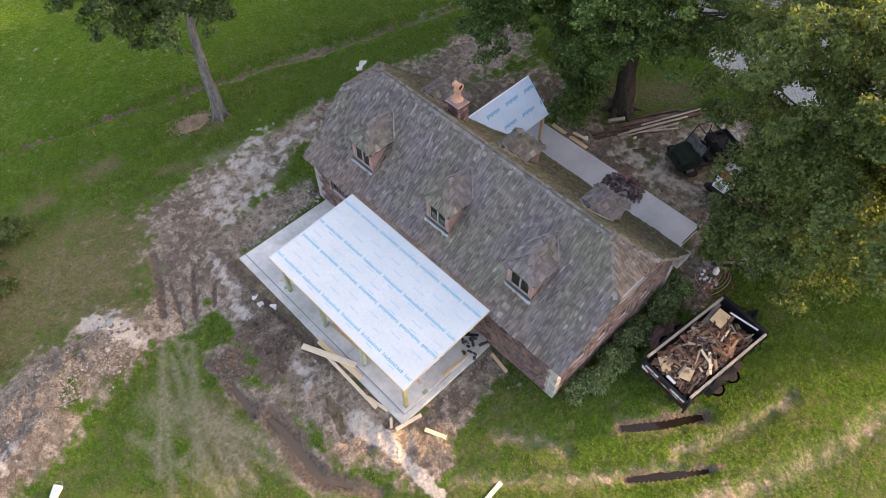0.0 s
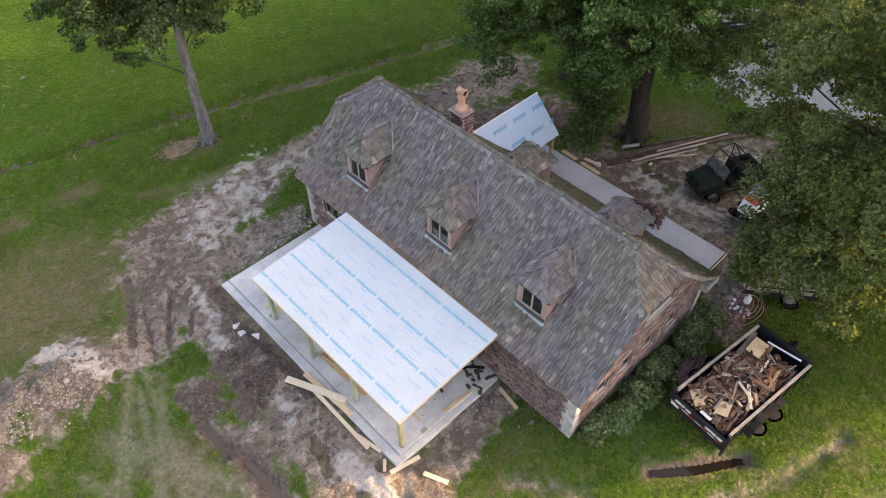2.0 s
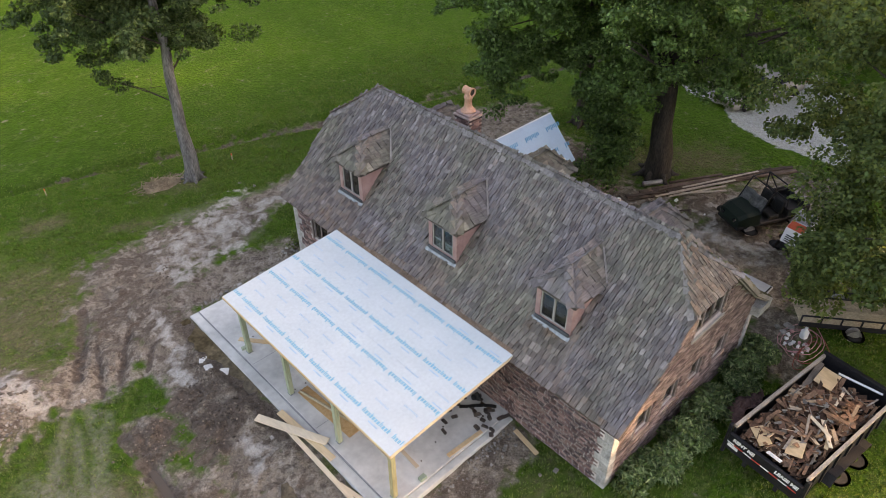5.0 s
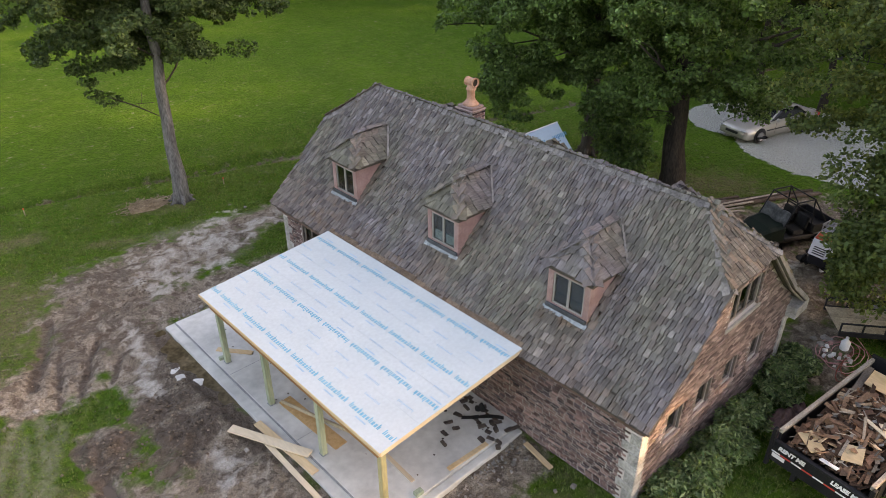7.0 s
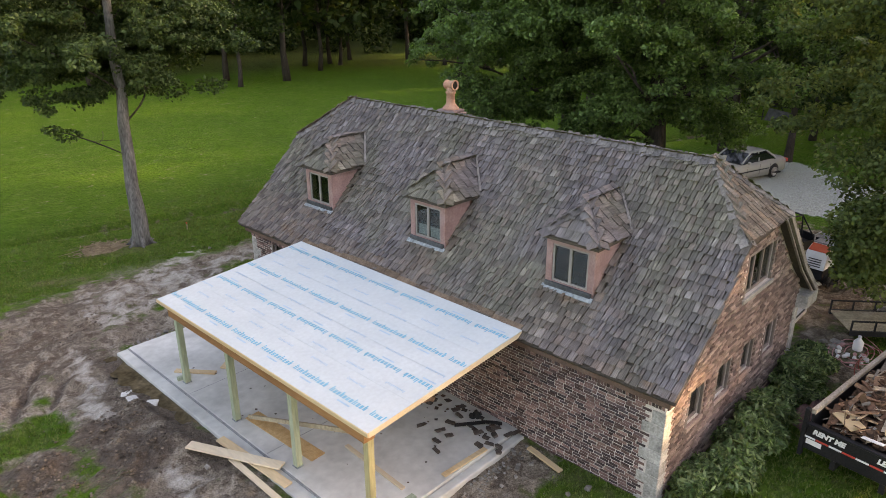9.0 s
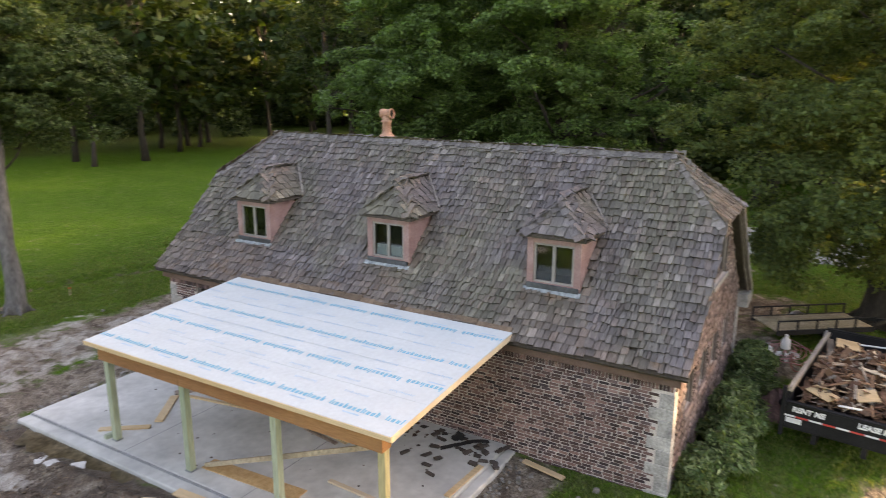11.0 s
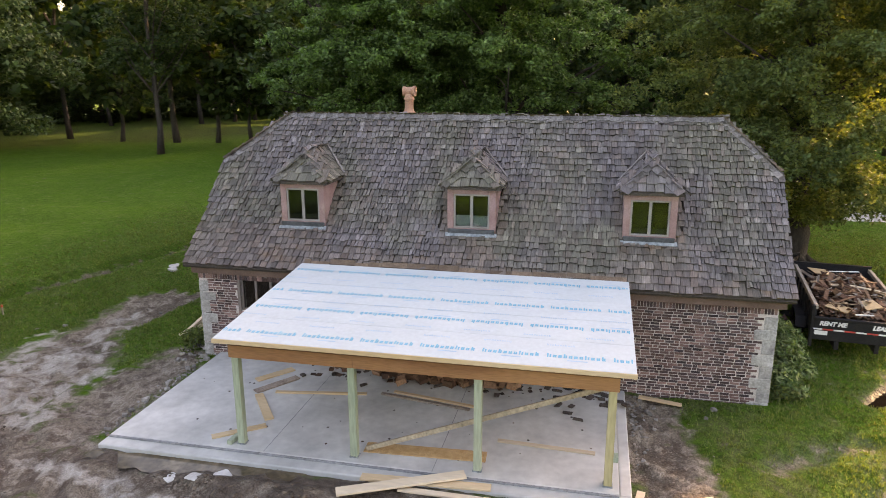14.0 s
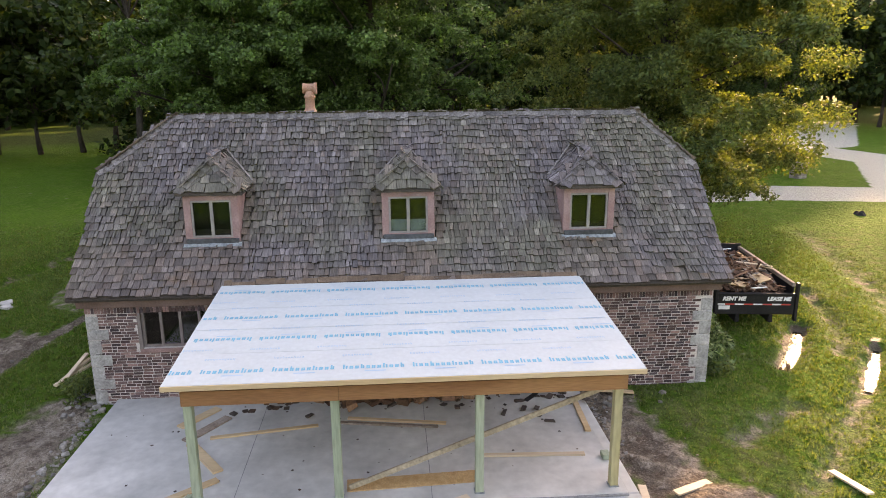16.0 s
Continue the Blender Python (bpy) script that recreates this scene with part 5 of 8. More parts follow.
nf, nb_ = Vector((-1.15, 0, 1)).normalized(), Vector((1.0, 0, 1.1)).normalized()
caps(("ridge_cap", CAP_SHINGLE, roof), (13.5, HIP0, 5.93), (13.5, HIP1, 5.93), nf, nb_, rs)
for ye, yh, s in ((EAVE0, HIP0, -1), (EAVE1, HIP1, 1)):
    ne = Vector((0, s * 1.15, 1.21)).normalized()
    for start, side in (((12.46, ye, 4.68), nf), ((14.62, ye, 4.81), nb_)):
        caps(("hip_cap", CAP_WOOD if s < 0 and start[0] < 13 else CAP_SHINGLE, roof), start, (13.5, yh, 5.90), side, ne, rs, 0.2, 0.14)


def dormer(yc, s, xf, sill, eave_z, peak, x_peak, x_in, window_w, back):
    """A small hipped dormer. s is 1 on the front slope and -1 on the back one; xf is its face."""
    ob = new("dormer")
    ob.parent = house
    X = lambda d: xf + s * d  # d metres inwards from the face
    hw, wy, wz0, wz1 = 0.585, window_w / 2, sill + 0.10, eave_z - 0.17
    mat = PINK_PAINT
    g = Geo()
    for a, b in ((yc - hw, yc - wy), (yc + wy, yc + hw)):
        g.span((X(0), a, sill - 0.1), (X(0.07), b, eave_z))
    g.span((X(0), yc - wy, wz1), (X(0.07), yc + wy, eave_z)).span((X(0), yc - wy, sill - 0.1), (X(0.07), yc + wy, wz0))
    part("face_board", g, mat, ob, "faded pink boards round the window", bevel=0.004)
    for e in (-1, 1):
        ya, yb = yc + e * hw, yc + e * (hw - 0.05)
        g = Geo()
        xs = [X(0.07), x_in - s * 0.05, x_in - s * 0.05, X(0.07)]
        zs = [sill - 0.35, eave_z - 0.3, eave_z, eave_z]
        pts = [(x, y, z) for y in (ya, yb) for x, z in zip(xs, zs)]
        g.faces(pts, [(0, 1, 2, 3), (7, 6, 5, 4), (0, 4, 5, 1), (1, 5, 6, 2), (2, 6, 7, 3), (3, 7, 4, 0)])
        part("cheek", g, mat, ob)
    # flat black sheet that stands in for the shade of the room inside
    part("shade_sheet", Geo().span((X(0.3), yc - hw + 0.06, sill), (X(0.32), yc + hw - 0.06, eave_z - 0.05)), INSIDE_SHADE, ob)
    # roof planes
    ov, xe = 0.125, X(-0.12)
    A, B = Vector((xe, yc - hw - ov, eave_z)), Vector((xe, yc + hw + ov, eave_z))
    P, R = Vector((x_peak, yc, peak)), Vector((x_in, yc, peak - 0.02))
    x_side = x_in - s * 0.62
    C, D = Vector((x_side, yc + hw + ov, eave_z)), Vector((x_side, yc - hw - ov, eave_z))
    g = Geo()
    dn = Vector((0, 0, -0.05))
    pts = [A, B, P, C, D, R, A + dn, B + dn, C + dn, D + dn]
    g.faces(pts, [(0, 1, 2), (1, 3, 5, 2), (4, 0, 2, 5), (0, 6, 7, 1), (1, 7, 8, 3), (4, 9, 6, 0), (6, 9, 8, 7)])
    part("dormer_roof", g, DECK_WOOD, ob)
    g = Geo()
    shmat = SHINGLE
    v = P - (A + B) / 2
    facet(g, (A + B) / 2, (0, 1, 0), v, v.length, lambda h: (-(hw + ov) * (1 - h / v.length), (hw + ov) * (1 - h / v.length)), 4, rs, None, 0.17, 0.3, 0.05)
    depth = abs(x_in - xe)
    run = abs(x_peak - xe)
    for e in (-1, 1):
        o = Vector((xe, yc + e * (hw + ov), eave_z))
        vv = Vector((0, -e * (hw + ov), peak - eave_z))
        facet(g, o, (s, 0, 0), vv, vv.length, lambda h: (run * h / vv.length, depth - 0.62 * (1 - h / vv.length)), 4, rs, None, 0.17, 0.3, 0.05)
    part("shingles", g, shmat, ob, kind="stuff")
    g = Geo()
    nfr = Vector((-s * (peak - eave_z), 0, run)).normalized()
    for e, corner in ((-1, A), (1, B)):
        ns = Vector((0, e * (peak - eave_z), hw + ov)).normalized()
        caps(g, corner + Vector((0, 0, 0.03)), P + Vector((0, 0, 0.03)), nfr, ns, rs, 0.19, 0.19)
    nl, nr = Vector((0, -(peak - eave_z), hw)).normalized(), Vector((0, (peak - eave_z), hw)).normalized()
    caps(g, P + Vector((0, 0, 0.03)), R + Vector((0, 0, 0.03)), nl, nr, rs, 0.24, 0.17)
    part("cap_shingles", g, shmat, ob, kind="stuff")
    g = Geo()
    run_x = [x_in - s * 0.01 * k for k in range(-30, 130)]
    x_top = min(run_x, key=lambda x: abs(roof_z(x) - peak))
    x_low = min(run_x, key=lambda x: abs(roof_z(x) - eave_z))
    for e in (-1, 1):
        g.bar((x_top, yc + e * 0.03, peak + 0.09), (x_low, yc + e * (hw + ov), eave_z + 0.09), 0.05, 0.035)
    part("flashing", g, CAP_WOOD, ob, "pale strip in the valley")
    # casement window
    g = Geo()
    f = 0.045
    for a, b in ((yc - wy, yc - wy + f), (yc + wy - f, yc + wy), (yc - 0.035, yc + 0.035)):
        g.span((X(0.02), a, wz0), (X(0.075), b, wz1))
    for a, b in ((wz0, wz0 + f), (wz1 - f, wz1)):
        g.span((X(0.018), yc - wy + f, a), (X(0.073), yc + wy - f, b))
    part("window_frame", g, FRAME_GREY, ob, "grey painted double casement", bevel=0.004)
    for e in (-1, 1):
        y0, y1 = sorted((yc + e * 0.035, yc + e * (wy - f)))
        pane = part("pane", Geo().span((X(0.045), y0, wz0 + f), (X(0.051), y1, wz1 - f)), GLASS, ob)
        pane.visible_shadow = False
    g = Geo().span((X(-0.06), yc - hw + 0.02, sill - 0.1), (X(-0.004), yc + hw - 0.02, sill + 0.085))
    part("sill", g, LEAD, ob, "dark lead sill flashing", bevel=0.006)
    g = Geo()
    z0 = roof_z(X(-0.04)) + 0.085
    z1 = roof_z(X(-0.12)) + 0.08
    n = 9
    for k in range(n):
        a, b = yc - hw - 0.04 + (2 * hw + 0.08) * k / n, yc - hw - 0.04 + (2 * hw + 0.08) * (k + 1) / n
        e = rs.uniform(-0.015, 0.015)
        pts = [(X(-0.04), a, z0), (X(-0.04), b, z0), (X(-0.12 + e), b, z1), (X(-0.12 + e), a, z1)]
        g.faces(pts + [(x, y, z - 0.012) for x, y, z in pts], [(3, 2, 1, 0), (4, 5, 6, 7), (0, 1, 5, 4), (1, 2, 6, 5), (2, 3, 7, 6), (3, 0, 4, 7)])
    part("flashing", g.mesh("flashing", ZINC, weld=True), ZINC, ob, "pale crumpled apron")
    return ob


for d in DORMERS:
    dm = dormer(d, 1, 11.1, 3.32, 4.42, 5.1, 11.68, 12.88, 0.87, False)
    if d == 11.83:
        part("curtain", Geo().span((11.19, d - 0.4, 3.42), (11.2, d + 0.4, 3.72)), CURTAIN, dm)
for d in BACK_DORMERS:
    dormer(d, -1, 16.05, 3.5, 4.40, 5.05, 15.5, 14.5, 0.85, True)

# chimney with its clay pot
cx, cy = 14.52, 14.25
chimney = new("chimney")
chimney.parent = house
g = Geo().span((cx - 0.27, cy - 0.33, 4.3), (cx + 0.27, cy + 0.33, 5.72))
part("core", g, MORTAR, chimney)
part("cap", Geo().span((cx - 0.31, cy - 0.37, 5.72), (cx + 0.31, cy + 0.37, 5.77)).span((cx - 0.26, cy - 0.31, 5.77), (cx + 0.26, cy + 0.31, 5.85)), BRICK_PALE, chimney, "mortared cap", bevel=0.02)
g = Geo().lathe((cx, cy, 5.84), [(0.24, 0), (0.24, 0.05), (0.2, 0.09), (0.15, 0.14), (0.125, 0.2), (0.12, 0.44), (0.15, 0.46), (0.15, 0.5), (0.12, 0.53), (0.12, 0.62)], 20)
g.tube([(cx, cy + dy, 6.53) for dy in (0.17, 0.165, 0.11, 0.105, -0.12, -0.125, -0.19, -0.19, -0.14)], [0.10, 0.135, 0.135, 0.12, 0.12, 0.145, 0.145, 0.115, 0.11], 18)
pot = part("chimney_pot", g, TERRACOTTA, chimney, "hooded terracotta chimney pot", smooth=True)
# black disc closes the pot, its colour standing for the shade inside
part("mouth", Geo().tube([(cx, cy - 0.138, 6.53), (cx, cy - 0.15, 6.53)], [0.11, 0.112], 18), INSIDE_SHADE, pot, "black disc for the shaded mouth")
g = Geo()
rb = random.Random(3)
z = 4.35
while z < 5.7:
    for (ax, ay), (bx, by) in (((-1, -1), (1, -1)), ((1, -1), (1, 1)), ((1, 1), (-1, 1)), ((-1, 1), (-1, -1))):
        a, b = Vector((cx + ax * 0.275, cy + ay * 0.335, z + 0.03)), Vector((cx + bx * 0.275, cy + by * 0.335, z + 0.03))
        d = (b - a).normalized()
        s = 0.0 if round(z / 0.0677) % 2 else 0.1
        while s < (b - a).length - 0.05:
            e = min(s + 0.2, (b - a).length)
            g.bar(a + d * s, a + d * e, 0.02, 0.056)
            s = e + 0.011
    z += 0.0677
part("bricks", g, BRICK, chimney, kind="stuff")


def window(parent, name, o, u, w, h, panes, mat, out):
    """A casement window in a wall's opening: o is its lower corner, u runs along the wall, out points outwards."""
    ob = new(name)
    ob.parent = parent
    o, u, out = Vector(o), Vector(u), Vector(out)
    g = Geo()
    U = Vector((0, 0, 1))
    d = -out * 0.1
    k = w / panes
    for i in range(panes + 1):
        a = o + u * min(max(i * k, 0.03), w - 0.03) + d
        q = Matrix((u, out, U)).transposed()
        g.box(a + U * h / 2, (0.06, 0.07, h), q)
    for z in (0.03, h - 0.03):
        g.box(o + u * w / 2 + U * z + d, (w - 0.12, 0.066, 0.06), q)
    for e in (-0.03, w + 0.03):
        g.box(o + u * e - out * 0.02 + U * h / 2, (0.08, 0.06, h + 0.1), q)
    g.box(o + u * w / 2 - out * 0.02 + U * (h + 0.03), (w - 0.02, 0.06, 0.07), q)
    part("window_frame", g, mat, ob, bevel=0.004)
    for i in range(panes):
        a = o + u * (i * k + k / 2) + U * h / 2 + d
        pane = part("pane", Geo().box(a, (k - 0.06, 0.006, h - 0.12), q), GLASS, ob)
        pane.visible_shadow = False
    return ob


w = window(house, "window", (XF, WIN[1], WIN[2]), (0, -1, 0), WIN[1] - WIN[0], WIN[3] - WIN[2], 4, FRAME_BROWN, (-1, 0, 0))
part("sill", Geo().span((XF - 0.04, WIN[0] - 0.05, WIN[2] - 0.09), (XF + 0.1, WIN[1] + 0.05, WIN[2] - 0.004)), BRICK, w, "brick sill", bevel=0.006)
w = window(house, "window", (GWIN[0], Y0, GWIN[2]), (1, 0, 0), GWIN[1] - GWIN[0], GWIN[3] - GWIN[2], 3, FRAME_BROWN, (0, -1, 0))
part("sill", Geo().span((GWIN[0] - 0.1, Y0 - 0.05, GWIN[2] - 0.1), (GWIN[1] + 0.1, Y0 + 0.1, GWIN[2] - 0.004)), QUOIN, w, "pale stone sill", bevel=0.006)
for a, b in GLOW:
    low = window(house, "window", (a, Y0, 1.15), (1, 0, 0), b - a, 0.77, 1, FRAME_BROWN, (0, -1, 0))
    part("sill", Geo().span((a - 0.06, Y0 - 0.05, 1.05), (b + 0.06, Y0 + 0.1, 1.146)), BRICK_PALE, low, "worn brick sill", bevel=0.006)

# corner stones
for yc, e in ((Y0, 1), (Y1, -1)):
    z, k = -0.35, 0
    while z < 1.95:
        h = (0.27, 0.33, 0.24, 0.3)[k % 4]
        h = min(h, 2.0 - z)
        w = (0.46, 0.27)[k % 2]
        if h > 0.08:
            g = Geo().box((XF + 0.14, yc + e * (w / 2 - 0.012), z + h / 2), (0.31, w, h - 0.008))
            part("corner_stone", g, QUOIN, wall_front, bevel=0.012)
        z, k = z + h, k + 1


# ---- slabs and porch ----
slab = thing("concrete_slab", "fresh grey concrete patio slab beside the house", "slab", kind="structure")
g = Geo().span((6.0, 8.3, -0.22), (10.36, 18.3, 0.0))
part("top", g, CONCRETE, slab, bevel=0.012)
g = Geo().span((5.68, 8.08, -0.32), (6.05, 18.36, -0.055)).span((6.05, 8.08, -0.32), (10.3, 8.29, -0.055))
part("footing", g, CONCRETE, slab, "rough footing edge", bevel=0.02)
part("joint", Geo().span((5.962, 8.3, -0.05), (5.998, 18.3, -0.014)), CONCRETE_DARK, slab, "dark recessed edge strip")
g = Geo()
for y in (11.62, 14.95):
    g.span((6.02, y, 0.0), (10.34, y + 0.012, 0.003))
part("control_joint", g, CONCRETE_DARK, slab)
back_slab = solid("back_patio_slab", Geo().span((17.15, 5.65, -0.25), (21.0, 15.6, 0.03)), CONCRETE_SKYLIT, "fresh grey concrete patio behind the house", "slab", kind="structure", bevel=0.012)

porch = thing("porch", "half-built timber porch roof on square posts", "porch")
PX0, PX1, PY0, PY1 = 5.96, 10.14, 8.15, 15.80


def porch_z(x):
    return 2.28 + (x - PX0) * 0.074


def sloped(g, x0, x1, y0, y1, lift, thick):
    pts = [(x, y, porch_z(x) + lift + t) for t in (-thick, 0) for x, y in ((x0, y0), (x1, y0), (x1, y1), (x0, y1))]
    return g.faces(pts, [(3, 2, 1, 0), (4, 5, 6, 7), (0, 1, 5, 4), (1, 2, 6, 5), (2, 3, 7, 6), (3, 0, 4, 7)])


part("sheathing", sloped(Geo(), PX0 + 0.03, PX1, PY0 + 0.03, PY1 - 0.03, -0.01, 0.02), OSB, porch)
for x0, x1, lift in ((PX0, 7.2, 0.0), (7.0, 8.15, 0.003), (7.95, 9.1, 0.006), (8.9, PX1, 0.009)):
    part("underlayment", sloped(Geo(), x0, x1, PY0, PY1, lift, 0.006 + lift), SHEET, porch, "white printed roofing underlayment")
g = Geo()
g.span((PX0 - 0.02, PY0 - 0.01, 2.19), (PX0 + 0.025, PY1 + 0.01, 2.272))
part("fascia", g, PINE, porch, "fresh pine fascia board", bevel=0.004)
for y in (PY0, PY1 - 0.04):
    g = Geo()
    pts = [(x, yy, porch_z(x) + dz) for yy in (y, y + 0.04) for x, dz in ((PX0 + 0.026, -0.12), (PX1, -0.12), (PX1, -0.012), (PX0 + 0.026, -0.012))]
    g.faces(pts, [(0, 1, 2, 3), (7, 6, 5, 4), (0, 4, 5, 1), (1, 5, 6, 2), (2, 6, 7, 3), (3, 7, 4, 0)])
    part("fascia", g, PINE_PALE, porch, "fresh pine end rafter")
part("beam", Geo().span((6.07, 8.4, 1.87), (6.32, 13.1, 2.12)), HEADER_WOOD, porch, "orange-brown laminated header", bevel=0.004)
part("beam", Geo().span((6.068, 13.104, 1.872), (6.318, 15.56, 2.118)), HEADER_WOOD, porch, "orange-brown laminated header", bevel=0.004)
for i in range(13):
    y = 8.45 + i * 0.58
    g = Geo()
    pts = [(x, yy, porch_z(x) + dz) for yy in (y, y + 0.04) for x, dz in ((6.33, -0.17), (PX1, -0.17), (PX1, -0.032), (6.33, -0.032))]
    g.faces(pts, [(0, 1, 2, 3), (7, 6, 5, 4), (0, 4, 5, 1), (1, 5, 6, 2), (2, 6, 7, 3), (3, 7, 4, 0)])
    part("rafter", g, PINE, porch)
for y, mat, lab in ((15.5, TREATED, "green treated square post"), (13.18, TREATED, "green treated square post"), (10.82, TREATED, "green treated square post"), (8.5, TREATED_Y, "yellow-green treated square post")):
    post = part("post", Geo().span((6.175, y - 0.07, 0.02), (6.315, y + 0.07, 1.87)), mat, porch, lab, bevel=0.006)
    part("post_base", Geo().span((6.16, y - 0.085, 0.0), (6.33, y + 0.085, 0.018)), ZINC, post)
part("brace", Geo().bar((6.42, 8.62, 1.78), (6.46, 13.02, 0.05), 0.04, 0.09), DECK_TAN, porch, "long diagonal brace board")


EAVE_BOARD = surf("rotten_eave_board", (0.11, 0.075, 0.052), (0.19, 0.135, 0.095), 4, 25, 0.9, 0.4, each=0.3, contrast=0.35)
re_ = random.Random(52)
y = PY0 + 0.05
while y < PY1 - 0.1:
    e = min(y + re_.uniform(0.25, 0.8), PY1 - 0.03)
    dx = re_.uniform(-0.02, 0.03)
    part("eave_board", Geo().bar((10.20 + dx, y, 2.625 + dx * 0.8), (10.20 + dx, e - 0.01, 2.625 + dx * 0.8), re_.uniform(0.10, 0.17), 0.025, -0.65), EAVE_BOARD, porch, "rotten brown board at the old eaves")
    y = e


def printed_word(g, x, y, size, flip, r, z_at, lift):
    """A printed mark: a run of thin open strokes in the rhythm of a word, on a sloping sheet. flip turns it upside down."""
    s = -1 if flip else 1
    pos = -size * 3.3
    pen = size * 0.19

    def stroke(p0, p1, q0, q1):  # along the word, and up from its foot
        ya, yb, xa, xb = y - s * p0, y - s * p1, x + s * (q0 - size * 0.45), x + s * (q1 - size * 0.45)
        if min(ya, yb) > PY0 + 0.02 and max(ya, yb) < PY1 - 0.02:
            g.faces([(a, b, z_at(a) + lift) for a, b in ((xa, ya), (xb, ya), (xb, yb), (xa, yb))], [(0, 1, 2, 3)])

    for i in range(11):  # pairs of thin uprights
        tall = i in (0, 3, 7, 10)
        w = size * (0.50 if i in (0, 7) else 0.40)
        h = size * (1.0 if tall else 0.66)
        stroke(pos, pos + pen, 0, h)
        stroke(pos + w - pen, pos + w, 0, h * 0.72 if tall else h)
        pos += w + size * 0.2


rp = random.Random(9)
for x, flip, first, lift in ((6.37, False, 8.02, 0.004), (7.53, True, 8.42, 0.007), (8.46, False, 8.1, 0.010), (9.70, True, 8.55, 0.013)):
    for i in range(8):
        y = first + i * 1.13
        if PY0 - 0.3 < y < PY1 + 0.3:
            marks, small = Geo(), Geo()
            printed_word(marks, x, y, 0.15, flip, rp, porch_z, lift)
            part("printed_mark", marks, INK_BLUE, porch, kind="stuff")
            ya, yb, xu = max(y - 0.2, PY0 + 0.03), min(y + 0.14, PY1 - 0.03), x + (0.12 if flip else -0.17)
            if yb - ya > 0.1:
                small.faces([(a, b, porch_z(a) + lift) for a, b in ((xu, ya), (xu + 0.04, ya), (xu + 0.04, yb), (xu, yb))], [(0, 1, 2, 3)])
                part("printed_mark", small, INK_GREY, porch, kind="stuff")
for x, first, lift in ((6.78, 8.3, 0.004), (7.13, 8.75, 0.0075), (7.94, 8.5, 0.0105), (8.9, 8.3, 0.0105), (9.19, 8.75, 0.0135)):
    for i in range(8):
        y = first + i * 1.13
        if PY0 + 0.2 < y < PY1 - 0.2:
            small = Geo()
            printed_word(small, x, y, 0.075, i % 2 == 0, rp, porch_z, lift)
            part("printed_mark", small, INK_GREY, porch, kind="stuff")

# gabled roof of the small back porch
bp = thing("back_porch", "small gabled back porch roof covered in blue-white underlayment", "porch")
BX0, BX1, BYC, BH_, BZ0, BZ1 = 15.5, 19.25, 14.6, 1.18, 2.41, 4.0
for e in (-1, 1):
    ye = BYC + e * BH_
    pts = [(BX0, BYC, BZ1), (BX1, BYC, BZ1), (19.5, ye, BZ0), (17.3, ye, BZ0)]
    g = Geo().faces(pts + [(x, y, z - 0.03) for x, y, z in pts], [(0, 1, 2, 3), (7, 6, 5, 4), (0, 4, 5, 1), (1, 5, 6, 2), (2, 6, 7, 3), (3, 7, 4, 0)])
    part("underlayment", g, BLUE_SHEET, bp)
    zz = lambda a, b: BZ1 + (BZ0 - BZ1) * abs(b - BYC) / BH_ + 0.006
    if e < 0:
        g = Geo()
        for row, off in ((0.28, 0.9), (0.78, 1.5)):
            for i in range(3):
                x0 = BX0 + off + i * 1.15
                for k in range(9):
                    a = x0 + k * 0.085
                    if a + 0.06 < 19.6:
                        b0, b1 = BYC - row + 0.04, BYC - row - (0.04 if k % 3 else 0.07)
                        g.faces([(p, q, zz(p, q)) for p, q in ((a, b0), (a + 0.055, b0), (a + 0.055, b1), (a, b1))], [(0, 1, 2, 3)])
        part("printed_mark", g, INK_DEEP, bp, "run of blue printed marks", kind="stuff")
part("ridge_batten", Geo().span((BX0, BYC - 0.03, BZ1 + 0.002), (BX1, BYC + 0.03, BZ1 + 0.02)), WHITE_PLAIN, bp)
for x, y in ((19.35, 13.6), (19.35, 15.6)):
    part("post", Geo().span((x - 0.06, y - 0.06, 0.03), (x + 0.06, y + 0.06, 2.45)), PINE, bp, bevel=0.004)
part("beam", Geo().span((17.25, 13.54, 2.2), (19.4, 13.66, 2.44)), PINE, bp, bevel=0.004)


# ---- lumber, rubble and scraps ----
def board(a, b, w, t, mat, label, group="loose boards", ga=None, category="board"):
    """A loose board from a to b, each (x, y) or (x, y, z); without z it lies on the ground."""
    ends = []
    for p in (a, b):
        z = p[2] if len(p) > 2 else at_ground(p[0], p[1]) + t / 2 + 0.03
        ends.append(Vector((p[0], p[1], z)))
    mid = (ends[0] + ends[1]) / 2
    g = Geo().bar(ends[0] - mid, ends[1] - mid, w, t)
    ob = new("board", g.mesh("board", mat, bevel=0.004))
    ob.location = mid
    return tagged(ob, label, category, group)


FRESH = "fresh sawn pine board lying on the muddy ground"
board((5.02, 13.1, 0.02), (5.98, 11.0, 0.05), 0.24, 0.04, PINE_PALE, FRESH)
board((5.62, 12.85, -0.02), (5.78, 10.5, -0.03), 0.2, 0.04, PINE, FRESH)
board((5.45, 12.1), (5.42, 9.2), 0.13, 0.04, PINE_PALE, FRESH)
board((5.47, 9.8), (5.66, 8.85), 0.12, 0.04, PINE_PALE, FRESH)
board((5.4, 8.1), (6.45, 7.9), 0.14, 0.04, PINE_PALE, FRESH)
board((6.16, 7.4), (6.5, 6.65), 0.16, 0.04, PINE_PALE, FRESH)
board((5.8, 4.12, at_ground(5.8, 4.12) + 0.09), (6.76, 4.2, at_ground(6.76, 4.2) + 0.09), 0.15, 0.04, PINE_PALE, "pale sawn board lying on the grass")
board((10.05, 7.78), (9.92, 6.86), 0.13, 0.04, PINE, "fresh sawn pine board lying beside the brick wall")
